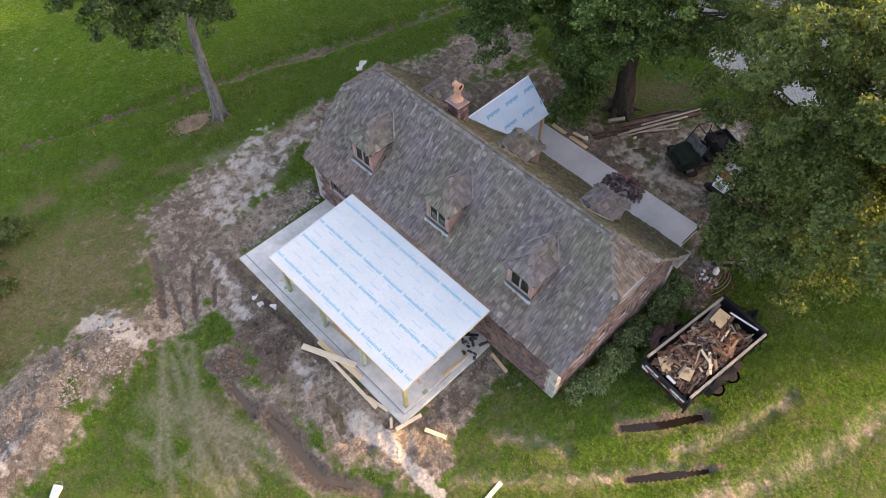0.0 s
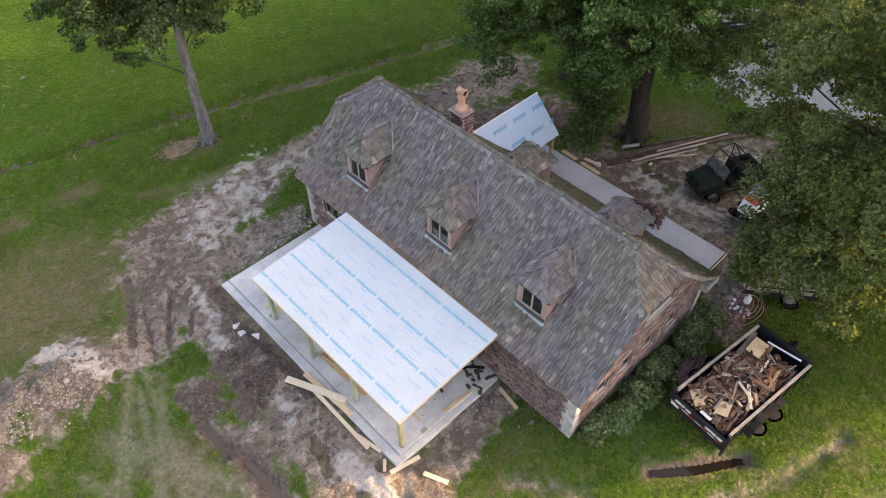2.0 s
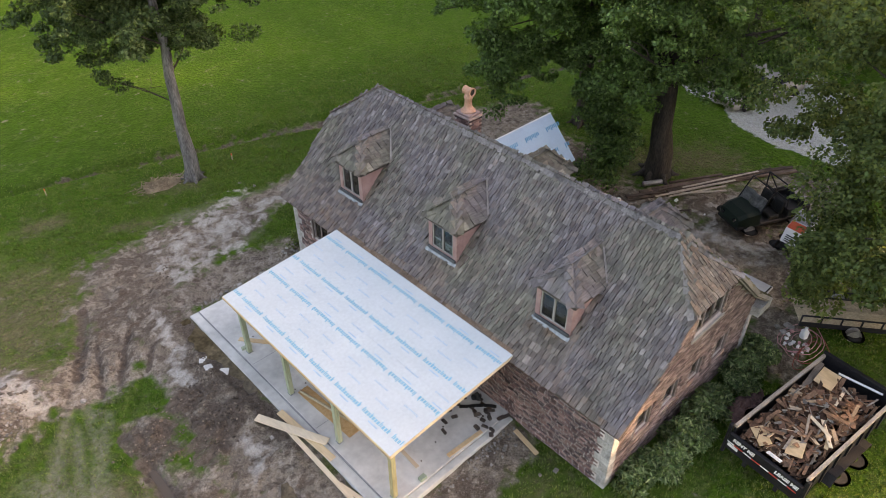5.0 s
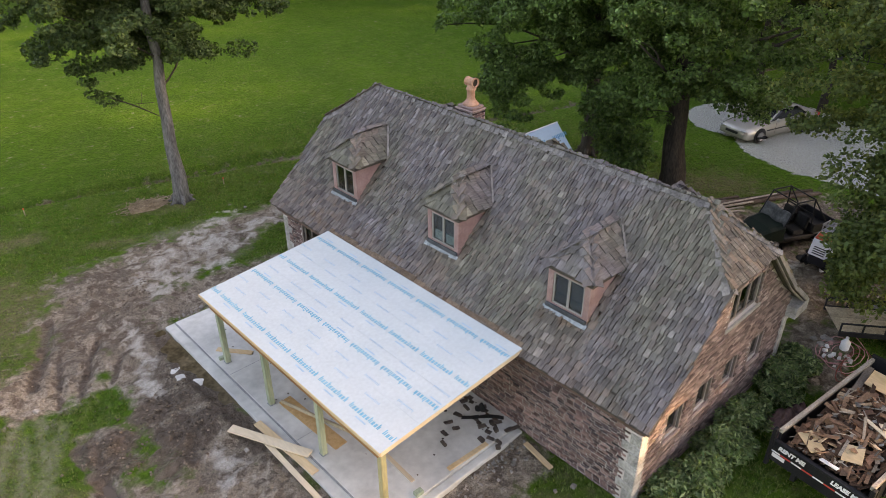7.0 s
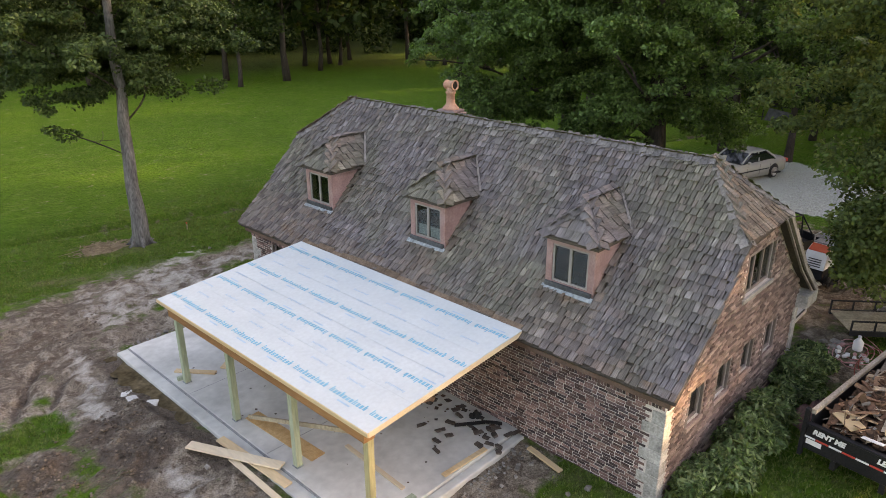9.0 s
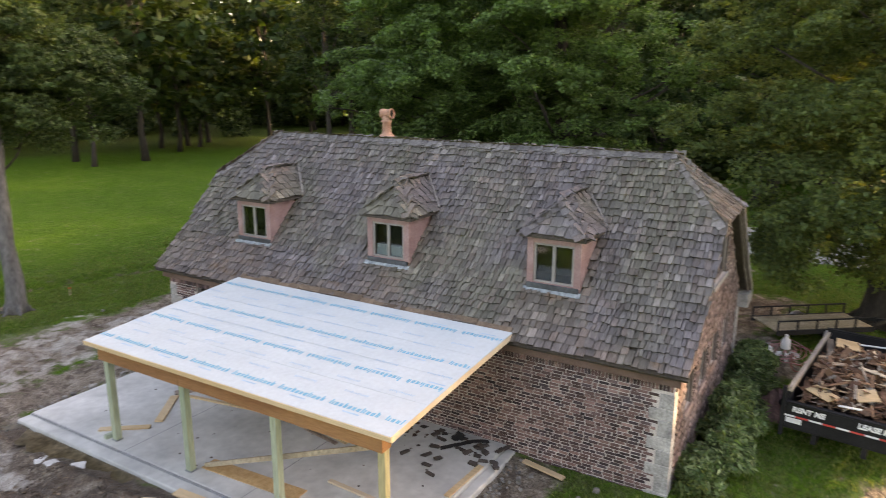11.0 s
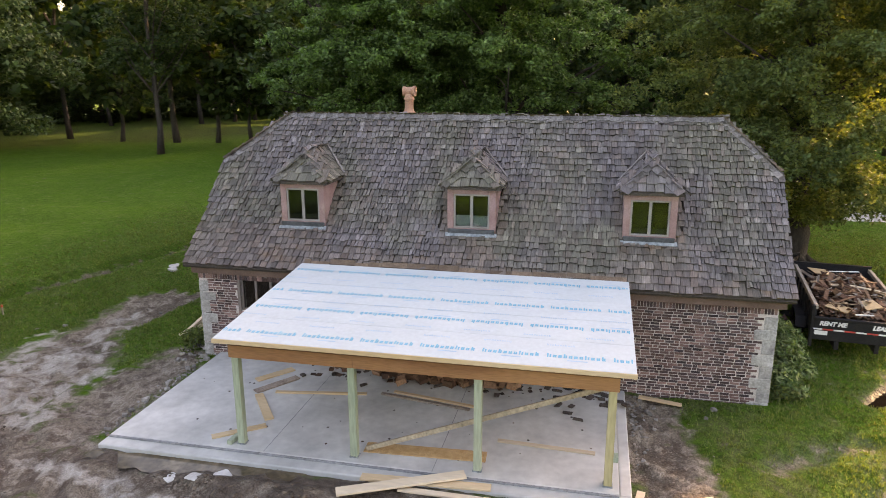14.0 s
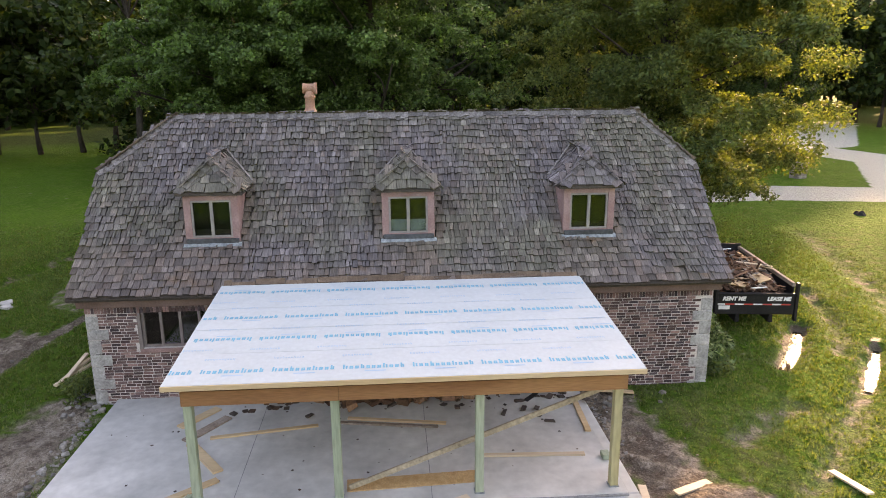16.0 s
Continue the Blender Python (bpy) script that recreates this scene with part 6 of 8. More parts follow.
board((5.55, 8.55), (5.3, 8.25), 0.1, 0.1, PINE_PALE, "pale offcut of lumber by the slab's corner")
for (a, b), w, mat in ((((8.91, 16.56), (9.68, 15.97)), 0.2, PINE), (((8.34, 16.3), (9.26, 15.67)), 0.2, OLD_PLANK), (((7.19, 15.4), (8.23, 16.16)), 0.19, PINE), (((6.28, 16.2), (6.94, 15.35)), 0.15, PINE),
                       (((8.42, 15.84), (8.75, 13.78)), 0.09, PINE), (((8.85, 13.46), (8.49, 11.37)), 0.09, OLD_PLANK), (((9.0, 13.2), (8.62, 11.2)), 0.09, PINE), (((7.34, 10.6), (7.24, 8.72)), 0.1, PINE_PALE), (((8.06, 8.42), (9.3, 8.36)), 0.12, PINE)):
    board((*a, 0.021), (*b, 0.021), w, 0.038, mat, "sawn board lying loose on the concrete slab", "boards on the slab")
board((7.1, 8.44, 0.06), (7.1, 8.3, 0.06), 0.2, 0.1, TREATED, "short block of treated lumber on the slab's edge", "boards on the slab")
board((6.1, 15.72, 0.05), (6.42, 15.68, 0.05), 0.1, 0.09, TREATED, "short block of treated lumber beside a post", "boards on the slab")
m = Geo().box((0, 0, 0), (0.36, 2.35, 0.018))
ob = solid("plywood_strip", m, OSB, "orange-brown strand board strip lying on the slab", "board", (6.63, 11.9, 0.0135), 3.0, bevel=0.002)
for k in range(3):
    board((11.05 + 0.05 * k, 19.95 - 0.12 * k, 0.06 + 0.07 * k), (11.95, 19.45 + 0.05 * k, 0.2 + 0.13 * k), 0.1, 0.05, PINE_PALE, "pale board leaning on the others beside the house corner", "boards by the corner")


def chunk(r, size):
    """An irregular lump: a squashed, jittered little block."""
    g = Geo()
    pts = [(i * size * r.uniform(0.35, 0.6), j * size * r.uniform(0.3, 0.55), k * size * r.uniform(0.2, 0.4)) for i in (-1, 1) for j in (-1, 1) for k in (-1, 1)]
    return g.faces(pts, [(0, 1, 3, 2), (4, 6, 7, 5), (0, 4, 5, 1), (2, 3, 7, 6), (0, 2, 6, 4), (1, 5, 7, 3)])


rr = random.Random(41)
chunk_kinds = [chunk(rr, 1.0).mesh("stone", RUBBLE, bevel=0.1) for k in range(6)]
white_kinds = [chunk(rr, 1.0).mesh("stone", WHITE_STONE, bevel=0.1) for k in range(4)]


def stones(n, place, lo, hi, label, group, flat=1.0):
    for i in range(n):
        x, y = place(i)
        s = rr.uniform(lo, hi)
        ob = new("stone", white_kinds[i % 4] if "white" in label else chunk_kinds[i % 6])
        ob.matrix_basis = pose(x, y, at_ground(x, y) + s * 0.2 * flat, rr.uniform(-20, 20) * flat, rr.uniform(-20, 20) * flat, rr.uniform(0, 360)) @ Matrix.Diagonal((s, s, s * flat, 1))
        tagged(ob, label, "stone", group)


stones(26, lambda i: (6.2 + i * 0.16 + rr.uniform(-0.1, 0.1), 18.55 + rr.uniform(-0.05, 0.2)), 0.05, 0.15, "broken pale stone along the slab's edge", "stones along the slab")
stones(14, lambda i: (10.4 + rr.uniform(-0.5, 0.5), 18.95 + rr.uniform(-0.1, 0.5)), 0.06, 0.16, "broken pale stone by the house corner", "stones by the corner")
stones(14, lambda i: (8.7 + rr.uniform(-0.8, 1.4), 7.75 + rr.uniform(-0.3, 0.3)), 0.05, 0.12, "broken grey stone beside the slab", "stones beside the slab")
stones(9, lambda i: (18.8 + rr.uniform(-1.3, 1.0), 4.2 + rr.uniform(-0.5, 0.7)), 0.1, 0.26, "broken pale stone behind the house", "stones behind the house", 0.6)
stones(6, lambda i: (-2.0 + rr.uniform(-2.6, 2.4), 17.9 + rr.uniform(-0.9, 0.9)), 0.08, 0.24, "pale lump of broken stone on the earth heap", "stones on the heap")
stones(5, lambda i: (18.75 + rr.uniform(-0.35, 0.35), 3.75 + rr.uniform(-0.3, 0.25)), 0.06, 0.13, "small white stone among the hose loops", "white scraps by the hose")
stones(3, lambda i: ((5.05, 16.35), (4.98, 15.8), (5.26, 15.4))[i], 0.24, 0.32, "flat white scrap lying on wet earth", "white scraps", 0.15)
stones(6, lambda i: ((11.6, 24.1), (1.7, 17.2), (9.5, 6.4), (9.9, 6.2), (5.0, 12.3), (13.2, 22.0))[i], 0.09, 0.15, "small pale stone on the ground", "small stones")
stones(3, lambda i: (17.2 + 0.22 * i, 24.3 + rr.uniform(-0.2, 0.2)), 0.2, 0.36, "white stone on the lawn's edge", "white stones", 0.5)


def lump(r, size):
    """A rounded clod with an uneven skin."""
    pts, k = [(0, 0, -0.25 * size)], 6
    for z, w in ((-0.12, 0.42), (0.1, 0.4)):
        for i in range(k):
            a, f = 1.047 * i + r.uniform(-0.3, 0.3), w * r.uniform(0.65, 1.25) * size
            pts.append((math.cos(a) * f, math.sin(a) * f * 0.85, (z + r.uniform(-0.08, 0.08)) * size))
    pts.append((r.uniform(-0.1, 0.1) * size, 0, 0.26 * size))
    fs = []
    for i in range(k):
        j = (i + 1) % k
        fs += [(0, 1 + j, 1 + i), (1 + i, 1 + j, 7 + j, 7 + i), (7 + i, 7 + j, 13)]
    return Geo().faces(pts, fs)


def bits(name, n, place, lo, hi, mat, label, category, flat=1.0, seed=1):
    """Loose bits too many to count, in one mesh. Earth crumbles into rounded lumps, the rest breaks into chips."""
    r = random.Random(seed)
    g = Geo()
    shape = lump if category in ("clods", "rubble") else chunk
    for i in range(n):
        x, y, z = place(r)
        s = r.uniform(lo, hi)
        q = Euler((r.uniform(-0.4, 0.4) / flat, r.uniform(-0.4, 0.4) / flat, r.uniform(0, 6.3))).to_matrix()
        c = shape(r, s)
        g.faces([q @ Vector((a, b, h / flat)) + Vector((x, y, z + s * (0.02 if category == "clods" else 0.12 / flat))) for a, b, h in c.v], c.f)
    return solid(name, g, mat, label, category, kind="stuff", smooth=category == "clods")


def on_earth(strokes):
    def place(r):
        while True:
            x1, y1, x2, y2, w = r.choice(strokes)
            t = r.random()
            x, y = x1 + (x2 - x1) * t + r.gauss(0, w * 0.6), y1 + (y2 - y1) * t + r.gauss(0, w * 0.6)
            if not (5.7 < x < 10.4 and 8.0 < y < 18.4) and not (10.3 < x < 17.3 and 4.9 < y < 18.8) and not (17.1 < x < 21.0 and 5.6 < y < 15.6):
                return x, y, at_ground(x, y)
    return place


bits("earth_clods", 1700, on_earth(EARTH + MOUND), 0.02, 0.075, CLOD, "loose earth clods and small stones on bare ground", "clods", 1.5, 2)
bits("earth_clods", 900, on_earth([(-4.6, 17.8, 0.2, 18.4, 0.9)]), 0.04, 0.2, CLOD, "turned clods of earth on the heap", "clods", 1.0, 3)
bits("earth_clods", 1000, on_earth(CHURN + [(5.0, 20.4, 6.4, 21.4, 0.3), (4.9, 16.4, 4.7, 15.2, 0.25)]), 0.03, 0.13, MUD_CLOD, "large turned clods of earth", "clods", 1.7, 4)
bits("rubble_bits", 620, on_earth([(-5.4, 17.2, -1.0, 17.9, 0.8), (-2.6, 17.2, 0.0, 17.6, 0.5)]), 0.03, 0.14, RUBBLE_ST, "broken stone and clods in the earth heap", "rubble", 1.0, 15)
bits("rubble_bits", 220, on_earth([(10.2, 18.7, 6.0, 18.6, 0.15), (9.8, 7.9, 7.4, 7.9, 0.15)]), 0.03, 0.11, RUBBLE_ST, "small broken stone rubble", "rubble", 1.0, 5)
bits("shingle_scraps", 130, lambda r: (r.triangular(9.2, 10.25, 10.15), 8.7 + 7.1 * r.random(), 0.0), 0.03, 0.15, CHAR, "dark torn shingle scraps strewn on the slab", "scraps", 3.0, 6)
bits("shingle_scraps", 45, lambda r: (r.uniform(6.4, 9.8), r.uniform(8.6, 18.0), 0.0), 0.02, 0.06, CHAR, "small dark scraps on the slab", "scraps", 3.0, 7)
for i, (x, y) in enumerate(((8.78, 9.31), (9.11, 9.52), (9.1, 9.24), (9.64, 8.85), (9.49, 8.41), (9.79, 8.53), (9.55, 8.2), (10.03, 8.31), (9.94, 9.8), (9.29, 8.55), (8.54, 9.09), (9.41, 8.1), (10.2, 8.24), (9.47, 9.55), (10.02, 8.67), (8.97, 9.96), (9.82, 9.59), (9.87, 8.69), (9.6, 8.6),
                            (9.7, 10.5), (9.3, 10.9), (9.8, 11.6), (9.5, 12.3), (9.2, 14.0), (9.6, 14.9), (9.4, 15.6))):
    g = chunk(rr, 1.0)
    ob = new("scrap", g.mesh("scrap", CHAR, bevel=0.05))
    ob.matrix_basis = pose(x, y, 0.022, rr.gauss(0, 5), rr.gauss(0, 5), rr.uniform(0, 360)) @ Matrix.Diagonal((rr.uniform(0.16, 0.26), rr.uniform(0.09, 0.14), 0.07, 1))
    tagged(ob, "dark broken piece of shingle lying on the slab", "scrap", "scraps on the slab")
bits("sawdust_heap", 90, lambda r: (9.85 + r.gauss(0, 0.15), 12.4 + r.gauss(0, 0.9), 0.02 + r.uniform(0, 0.12)), 0.1, 0.3, OLD_WOOD, "heap of splintered brown wood against the wall", "scraps", 1.3, 8)

# bricks tipped in a heap on the back slab
heap = thing("brick_heap", "heap of salvaged dark red bricks on the patio", "brick heap")
rh = random.Random(12)
bk = Geo().box((0, 0, 0), (0.2, 0.095, 0.057)).mesh("brick", BRICK_ONE, bevel=0.004)
for i in range(150):
    a, d = rh.uniform(0, 6.3), rh.random() ** 0.6
    x, y = 20.35 + d * 0.55 * math.cos(a) + 0.25 * math.cos(a), 9.35 + d * 1.0 * math.sin(a)
    z = 0.06 + max(0, 0.42 * (1 - d)) * rh.random() + 0.02
    ob = new("brick", bk)
    ob.parent = heap
    ob.matrix_basis = pose(x, y, z, rh.gauss(0, 14), rh.gauss(0, 14), rh.uniform(0, 360))

# lumber behind the house
rl = random.Random(15)
DARK_BEAM = surf("dark_old_beam", (0.06, 0.042, 0.032), (0.13, 0.095, 0.075), 2, 22, 0.85, 0.3, each=0.3)
for i, (xa, ya, xb, yb, w) in enumerate(((22.1, 12.5, 23.6, 11.6, 0.16), (21.95, 12.28, 24.4, 10.9, 0.12), (22.8, 12.3, 25.6, 10.7, 0.2), (23.3, 12.05, 25.7, 10.8, 0.14), (24.3, 11.85, 26.4, 10.6, 0.10), (23.6, 11.5, 28.2, 9.3, 0.18),
                                        (24.4, 11.45, 28.9, 9.0, 0.16), (25.4, 10.75, 29.1, 8.45, 0.2), (26.2, 10.5, 29.0, 8.75, 0.14), (24.0, 11.3, 27.3, 9.5, 0.14))):
    board((xa, ya, at_ground(xa, ya) + 0.07 + 0.05 * (i % 2)), (xb, yb, at_ground(xb, yb) + 0.07 + 0.05 * (i % 3)), w, 0.08, DARK_BEAM, "long weathered salvaged beam lying in a row", "salvaged beams", category="beam")
for i, (xa, ya, xb, yb) in enumerate(((22.8, 11.57, 25.95, 10.1), (23.5, 11.35, 26.3, 9.95), (23.75, 10.95, 25.3, 9.8), (24.2, 11.2, 27.6, 9.6), (23.2, 11.2, 25.6, 10.0))):
    board((xa, ya, at_ground(xa, ya) + 0.16), (xb, yb, at_ground(xb, yb) + 0.18), 0.09, 0.04, RAIL_WOOD, "pale grey batten lying against the old beams", "pale battens", category="batten")
pipe = Geo().tube([(23.3, 12.5, at_ground(23.3, 12.5) + 0.16), (24.0, 12.05, at_ground(24.0, 12.05) + 0.18)], [0.11, 0.11], 14, closed=False)
solid("pipe", pipe, RIM, "short length of grey metal pipe on the beams", "pipe", smooth=True)
for x, y, w in ((23.45, 10.97, 0.26), (21.72, 12.6, 0.22), (24.0, 12.55, 0.2), (23.3, 9.61, 0.1), (23.1, 6.0, 0.24)):
    z = at_ground(x, y)
    rag = Geo().lathe((0, 0, 0), [(0.5, 0.0), (0.46, 0.12), (0.3, 0.3), (0.14, 0.42), (0.02, 0.45)], 9)
    rag.v = [(a * w * (1 + 0.3 * math.sin(5 * b + x)), b * w * (0.8 + 0.3 * math.sin(4 * a + y)), c * w) for a, b, c in rag.v]
    ob = solid("rag", rag, WHITE_PLAIN, "crumpled white rag on the ground", "rag", group="rags", smooth=True)
    ob.location = (x, y, z - 0.005)
for (xa, ya), (xb, yb) in (((22.66, 10.53), (23.16, 10.13)), ((22.86, 9.97), (23.0, 10.15))):
    board((xa, ya), (xb, yb), 0.06, 0.03, DARK_BEAM, "short dark stick on the bare ground", "sticks", category="stick")
board((19.64, 5.69, 0.02), (20.95, 5.7, 0.02), 0.05, 0.03, BLACK_METAL, "black iron bar lying on the end of the patio", "iron bars", category="bar")
board((21.25, 14.3), (21.25, 12.15), 0.2, 0.05, PINE, "fresh pine board on the back patio", "boards on the patio")
board((21.5, 13.2), (21.62, 12.4), 0.16, 0.05, PINE_PALE, "fresh pine board on the back patio", "boards on the patio")


# ---- dump trailer, heaped with debris ----
def wheel(parent, x, y, z, r, w, rim=RIM):
    """A tyre with its rim, axle along the parent's y."""
    g = Geo()
    prof = [(-w / 2, r * 0.72), (-w / 2, r * 0.92), (-w * 0.36, r), (w * 0.36, r), (w / 2, r * 0.92), (w / 2, r * 0.72)]
    g.tube([(x, y + a, z) for a, b in prof], [b for a, b in prof], 22, closed=False)
    tyre = part("tyre", g, RUBBER, parent, smooth=False)
    g = Geo()
    for s in (-1, 1):
        g.tube([(x, y + s * w * 0.30, z), (x, y + s * (w / 2 + 0.004), z), (x, y + s * (w / 2 - 0.03), z), (x, y + s * (w / 2 - 0.01), z)], [r * 0.66, r * 0.7, r * 0.5, r * 0.16], 18)
    part("rim", g, rim, tyre)
    return tyre


TX, TY, TT = 15.38, 2.08, -7.0
tz = at_ground(TX, TY)
trailer = thing("dump_trailer", "black steel dump trailer heaped with demolition debris", "trailer", (TX, TY, tz), TT)
L, W, RIMZ, FLOOR = 4.2, 2.0, 1.40, 0.66
g = Geo().span((-L / 2, -W / 2, FLOOR - 0.06), (L / 2, W / 2, FLOOR))
part("bed_floor", g, BLACK_METAL, trailer)
for s in (-1, 1):
    side = part("side_panel", Geo().span((-L / 2 + 0.05, s * W / 2 - 0.025, FLOOR - 0.05), (L / 2, s * W / 2 + 0.025, RIMZ - 0.09)), BLACK_METAL, trailer, bevel=0.008)
    for i in range(8):
        x = -L / 2 + 0.3 + i * 0.56
        part("rib", Geo().span((x, s * (W / 2 + 0.026), FLOOR - 0.05), (x + 0.06, s * (W / 2 + 0.07), RIMZ - 0.1)), BLACK_METAL, side)
    part("rail", Geo().span((-L / 2 + 0.05, s * W / 2 - 0.045, RIMZ - 0.088), (L / 2, s * W / 2 + 0.045, RIMZ + 0.02)), RAIL_WOOD, trailer, "worn wooden top rail", bevel=0.008)
head = part("front_panel", Geo().span((L / 2 + 0.002, -W / 2 - 0.03, FLOOR - 0.05), (L / 2 + 0.07, W / 2 + 0.03, RIMZ + 0.06)), BLACK_METAL, trailer, bevel=0.01)
part("rail", Geo().span((L / 2 - 0.03, -W / 2 - 0.06, RIMZ + 0.062), (L / 2 + 0.09, W / 2 + 0.06, RIMZ + 0.10)), BLACK_METAL, head, bevel=0.008)
gate = part("tailgate", Geo().span((-L / 2 - 0.05, -W / 2 - 0.03, FLOOR - 0.12), (-L / 2, W / 2 + 0.03, 1.10)), BLACK_METAL, trailer, "black tailgate with white lettering", bevel=0.012)
part("rail", Geo().span((-L / 2 - 0.08, -W / 2 - 0.03, 1.102), (-L / 2 + 0.03, W / 2 + 0.03, 1.15)), BLACK_METAL, gate, bevel=0.01)
for s in (-1, 1):
    part("post", Geo().span((-L / 2 - 0.09, s * (W / 2 + 0.035), FLOOR - 0.3), (-L / 2 + 0.03, s * (W / 2 + 0.115), RIMZ + 0.05)), BLACK_METAL, gate, bevel=0.01)


def lettering(parent, text, size, at, turn, mat):
    cu = bpy.data.curves.new("lettering", "FONT")
    cu.body, cu.size, cu.align_x, cu.extrude, cu.shear = text, size, "CENTER", 0.002, 0.2
    cu.offset = 0.009
    ob = new("lettering", cu)
    dg = bpy.context.evaluated_depsgraph_get()
    me = bpy.data.meshes.new_from_object(ob.evaluated_get(dg))
    bpy.data.objects.remove(ob)
    me.materials.clear()
    me.materials.append(mat)
    ob = new("lettering", me)
    ob.parent = parent
    ob.matrix_basis = pose(*at, 90, 0, turn)
    return ob


lettering(gate, "RENT ME", 0.15, (-L / 2 - 0.054, 0.60, 0.94), -90, WHITE_PLAIN)
lettering(gate, "LEASE ME", 0.15, (-L / 2 - 0.054, -0.60, 0.94), -90, WHITE_PLAIN)
for i in range(8):
    y = 0.95 - i * 0.25
    part("reflector_tape", Geo().span((-L / 2 - 0.056, y - 0.12, 0.81), (-L / 2 - 0.052, y + 0.12, 0.85)), RED_PLAIN if i % 2 else WHITE_PLAIN, gate, "red reflective tape" if i % 2 else "white reflective tape")
part("sticker", Geo().span((-L / 2 - 0.056, 0.70, 0.68), (-L / 2 - 0.052, 1.0, 0.79)), WHITE_PLAIN, gate, "small white and red sticker")
for s in (-1, 1):
    for x in (-0.42, 0.42):
        wheel(trailer, x, s * (W / 2 + 0.09), 0.34, 0.34, 0.18, rim=BLACK_METAL)
    g = Geo()
    arch = [(-1.0, 0.45), (-0.85, 0.72), (-0.5, 0.78), (0.5, 0.78), (0.85, 0.72), (1.0, 0.45)]
    for (xa, za), (xb, zb) in zip(arch, arch[1:]):
        g.bar((xa, s * (W / 2 + 0.145), za), (xb, s * (W / 2 + 0.145), zb), 0.26, 0.02)
    part("fender", g, BLACK_METAL, trailer)
g = Geo()
for s in (-1, 1):
    g.bar((L / 2 + 0.07, s * 0.5, 0.42), (L / 2 + 1.3, 0, 0.42), 0.1, 0.12)
    g.span((-L / 2, s * 0.45 - 0.05, 0.3), (L / 2, s * 0.45 + 0.05, FLOOR - 0.06))
g.tube([(L / 2 + 1.2, 0, 0.42), (L / 2 + 1.2, 0, 0.04)], [0.04, 0.04], 10)
part("drawbar", g, BLACK_METAL, trailer)

tm = pose(TX, TY, tz, 0, 0, TT)
rd = random.Random(33)


def heap_top(x, y):
    """How high the load stands over the trailer's floor."""
    swell = (1 - (abs(x + 0.2) / (L / 2)) ** 2.6) * (1 - (abs(y) / (W / 2)) ** 3.2)
    return 0.34 + 0.50 * swell + 0.16 * noise.noise((x * 1.6, y * 1.6, 0)) + 0.07 * noise.noise((x * 4, y * 4, 3))


def splinter(g, c, length, w, t, q):
    """A torn board: its ends run out unevenly."""
    a, b, e, f = (rd.uniform(0.0, 0.35) * min(length, w * 3) for k in range(4))
    pts = [(-length / 2 + a, -w / 2, -t / 2), (-length / 2 + b, w / 2, -t / 2), (length / 2 - e, w / 2, -t / 2), (length / 2 - f, -w / 2, -t / 2)]
    pts += [(x, y, z + t) for x, y, z in pts]
    g.faces([q @ Vector(p) + c for p in pts], [(3, 2, 1, 0), (4, 5, 6, 7), (0, 1, 5, 4), (1, 2, 6, 5), (2, 3, 7, 6), (3, 0, 4, 7)])


def load(name, n, sizes, mat, label, bury=(0.7, 1.06), steep=0.3, margin=0.14):
    g = Geo()
    turn = Matrix.Rotation(radians(TT), 3, "Z")
    for i in range(n):
        x, y = rd.uniform(-L / 2 + margin, L / 2 - 0.45), rd.uniform(-W / 2 + margin, W / 2 - margin)
        length, w, t = rd.uniform(*sizes[0]) * rd.uniform(0.6, 1.0), rd.uniform(*sizes[1]), rd.uniform(*sizes[2])
        room = min(L / 2 - 0.05 - abs(x), W / 2 - 0.05 - abs(y))
        heading = rd.uniform(0, 6.3) if room > length / 2 else rd.gauss(0, 0.25)
        length = min(length, 2 * (L / 2 - 0.05 - abs(x)))
        q = Euler((rd.gauss(0, steep * 1.3), rd.gauss(0, steep), heading)).to_matrix()
        splinter(g, tm @ Vector((x, y, FLOOR + heap_top(x, y) * rd.uniform(*bury))), length, w, t, turn @ q)
    solid(name, g, mat, label, "debris", kind="stuff")


OLD_DARK = surf("dark_rotten_wood", (0.038, 0.024, 0.018), (0.085, 0.052, 0.036), 2, 22, 0.9, 0.4, island=0.5, c3=(0.12, 0.075, 0.05))
OLD_GREY = surf("grey_lath_wood", (0.15, 0.125, 0.105), (0.27, 0.235, 0.20), 2, 22, 0.85, 0.3, island=0.4, c3=(0.36, 0.29, 0.22))
load("debris", 700, ((0.12, 0.5), (0.03, 0.14), (0.006, 0.02)), OLD_DARK, "dark rotten boards and shingles heaped in the trailer", (0.55, 0.98))
load("debris", 420, ((0.25, 1.0), (0.03, 0.15), (0.008, 0.022)), OLD_WOOD, "splintered brown boards heaped in the trailer", (0.85, 1.08), 0.36)
OLD_TAN = surf("split_tan_wood", (0.27, 0.17, 0.10), (0.42, 0.29, 0.18), 2, 22, 0.85, 0.3, island=0.4, c3=(0.52, 0.40, 0.28))
load("debris", 16, ((0.3, 1.0), (0.05, 0.13), (0.012, 0.03)), OLD_TAN, "split tan boards on top of the heap", (1.0, 1.1), 0.24, 0.3)
load("debris", 70, ((0.15, 0.9), (0.012, 0.07), (0.006, 0.018)), OLD_GREY, "grey lath strips lying on the heap", (0.98, 1.1), 0.28)
load("debris", 70, ((0.08, 0.3), (0.04, 0.14), (0.006, 0.02)), RUBBLE_ST, "pale plaster scraps in the trailer", (0.96, 1.06), 0.3)


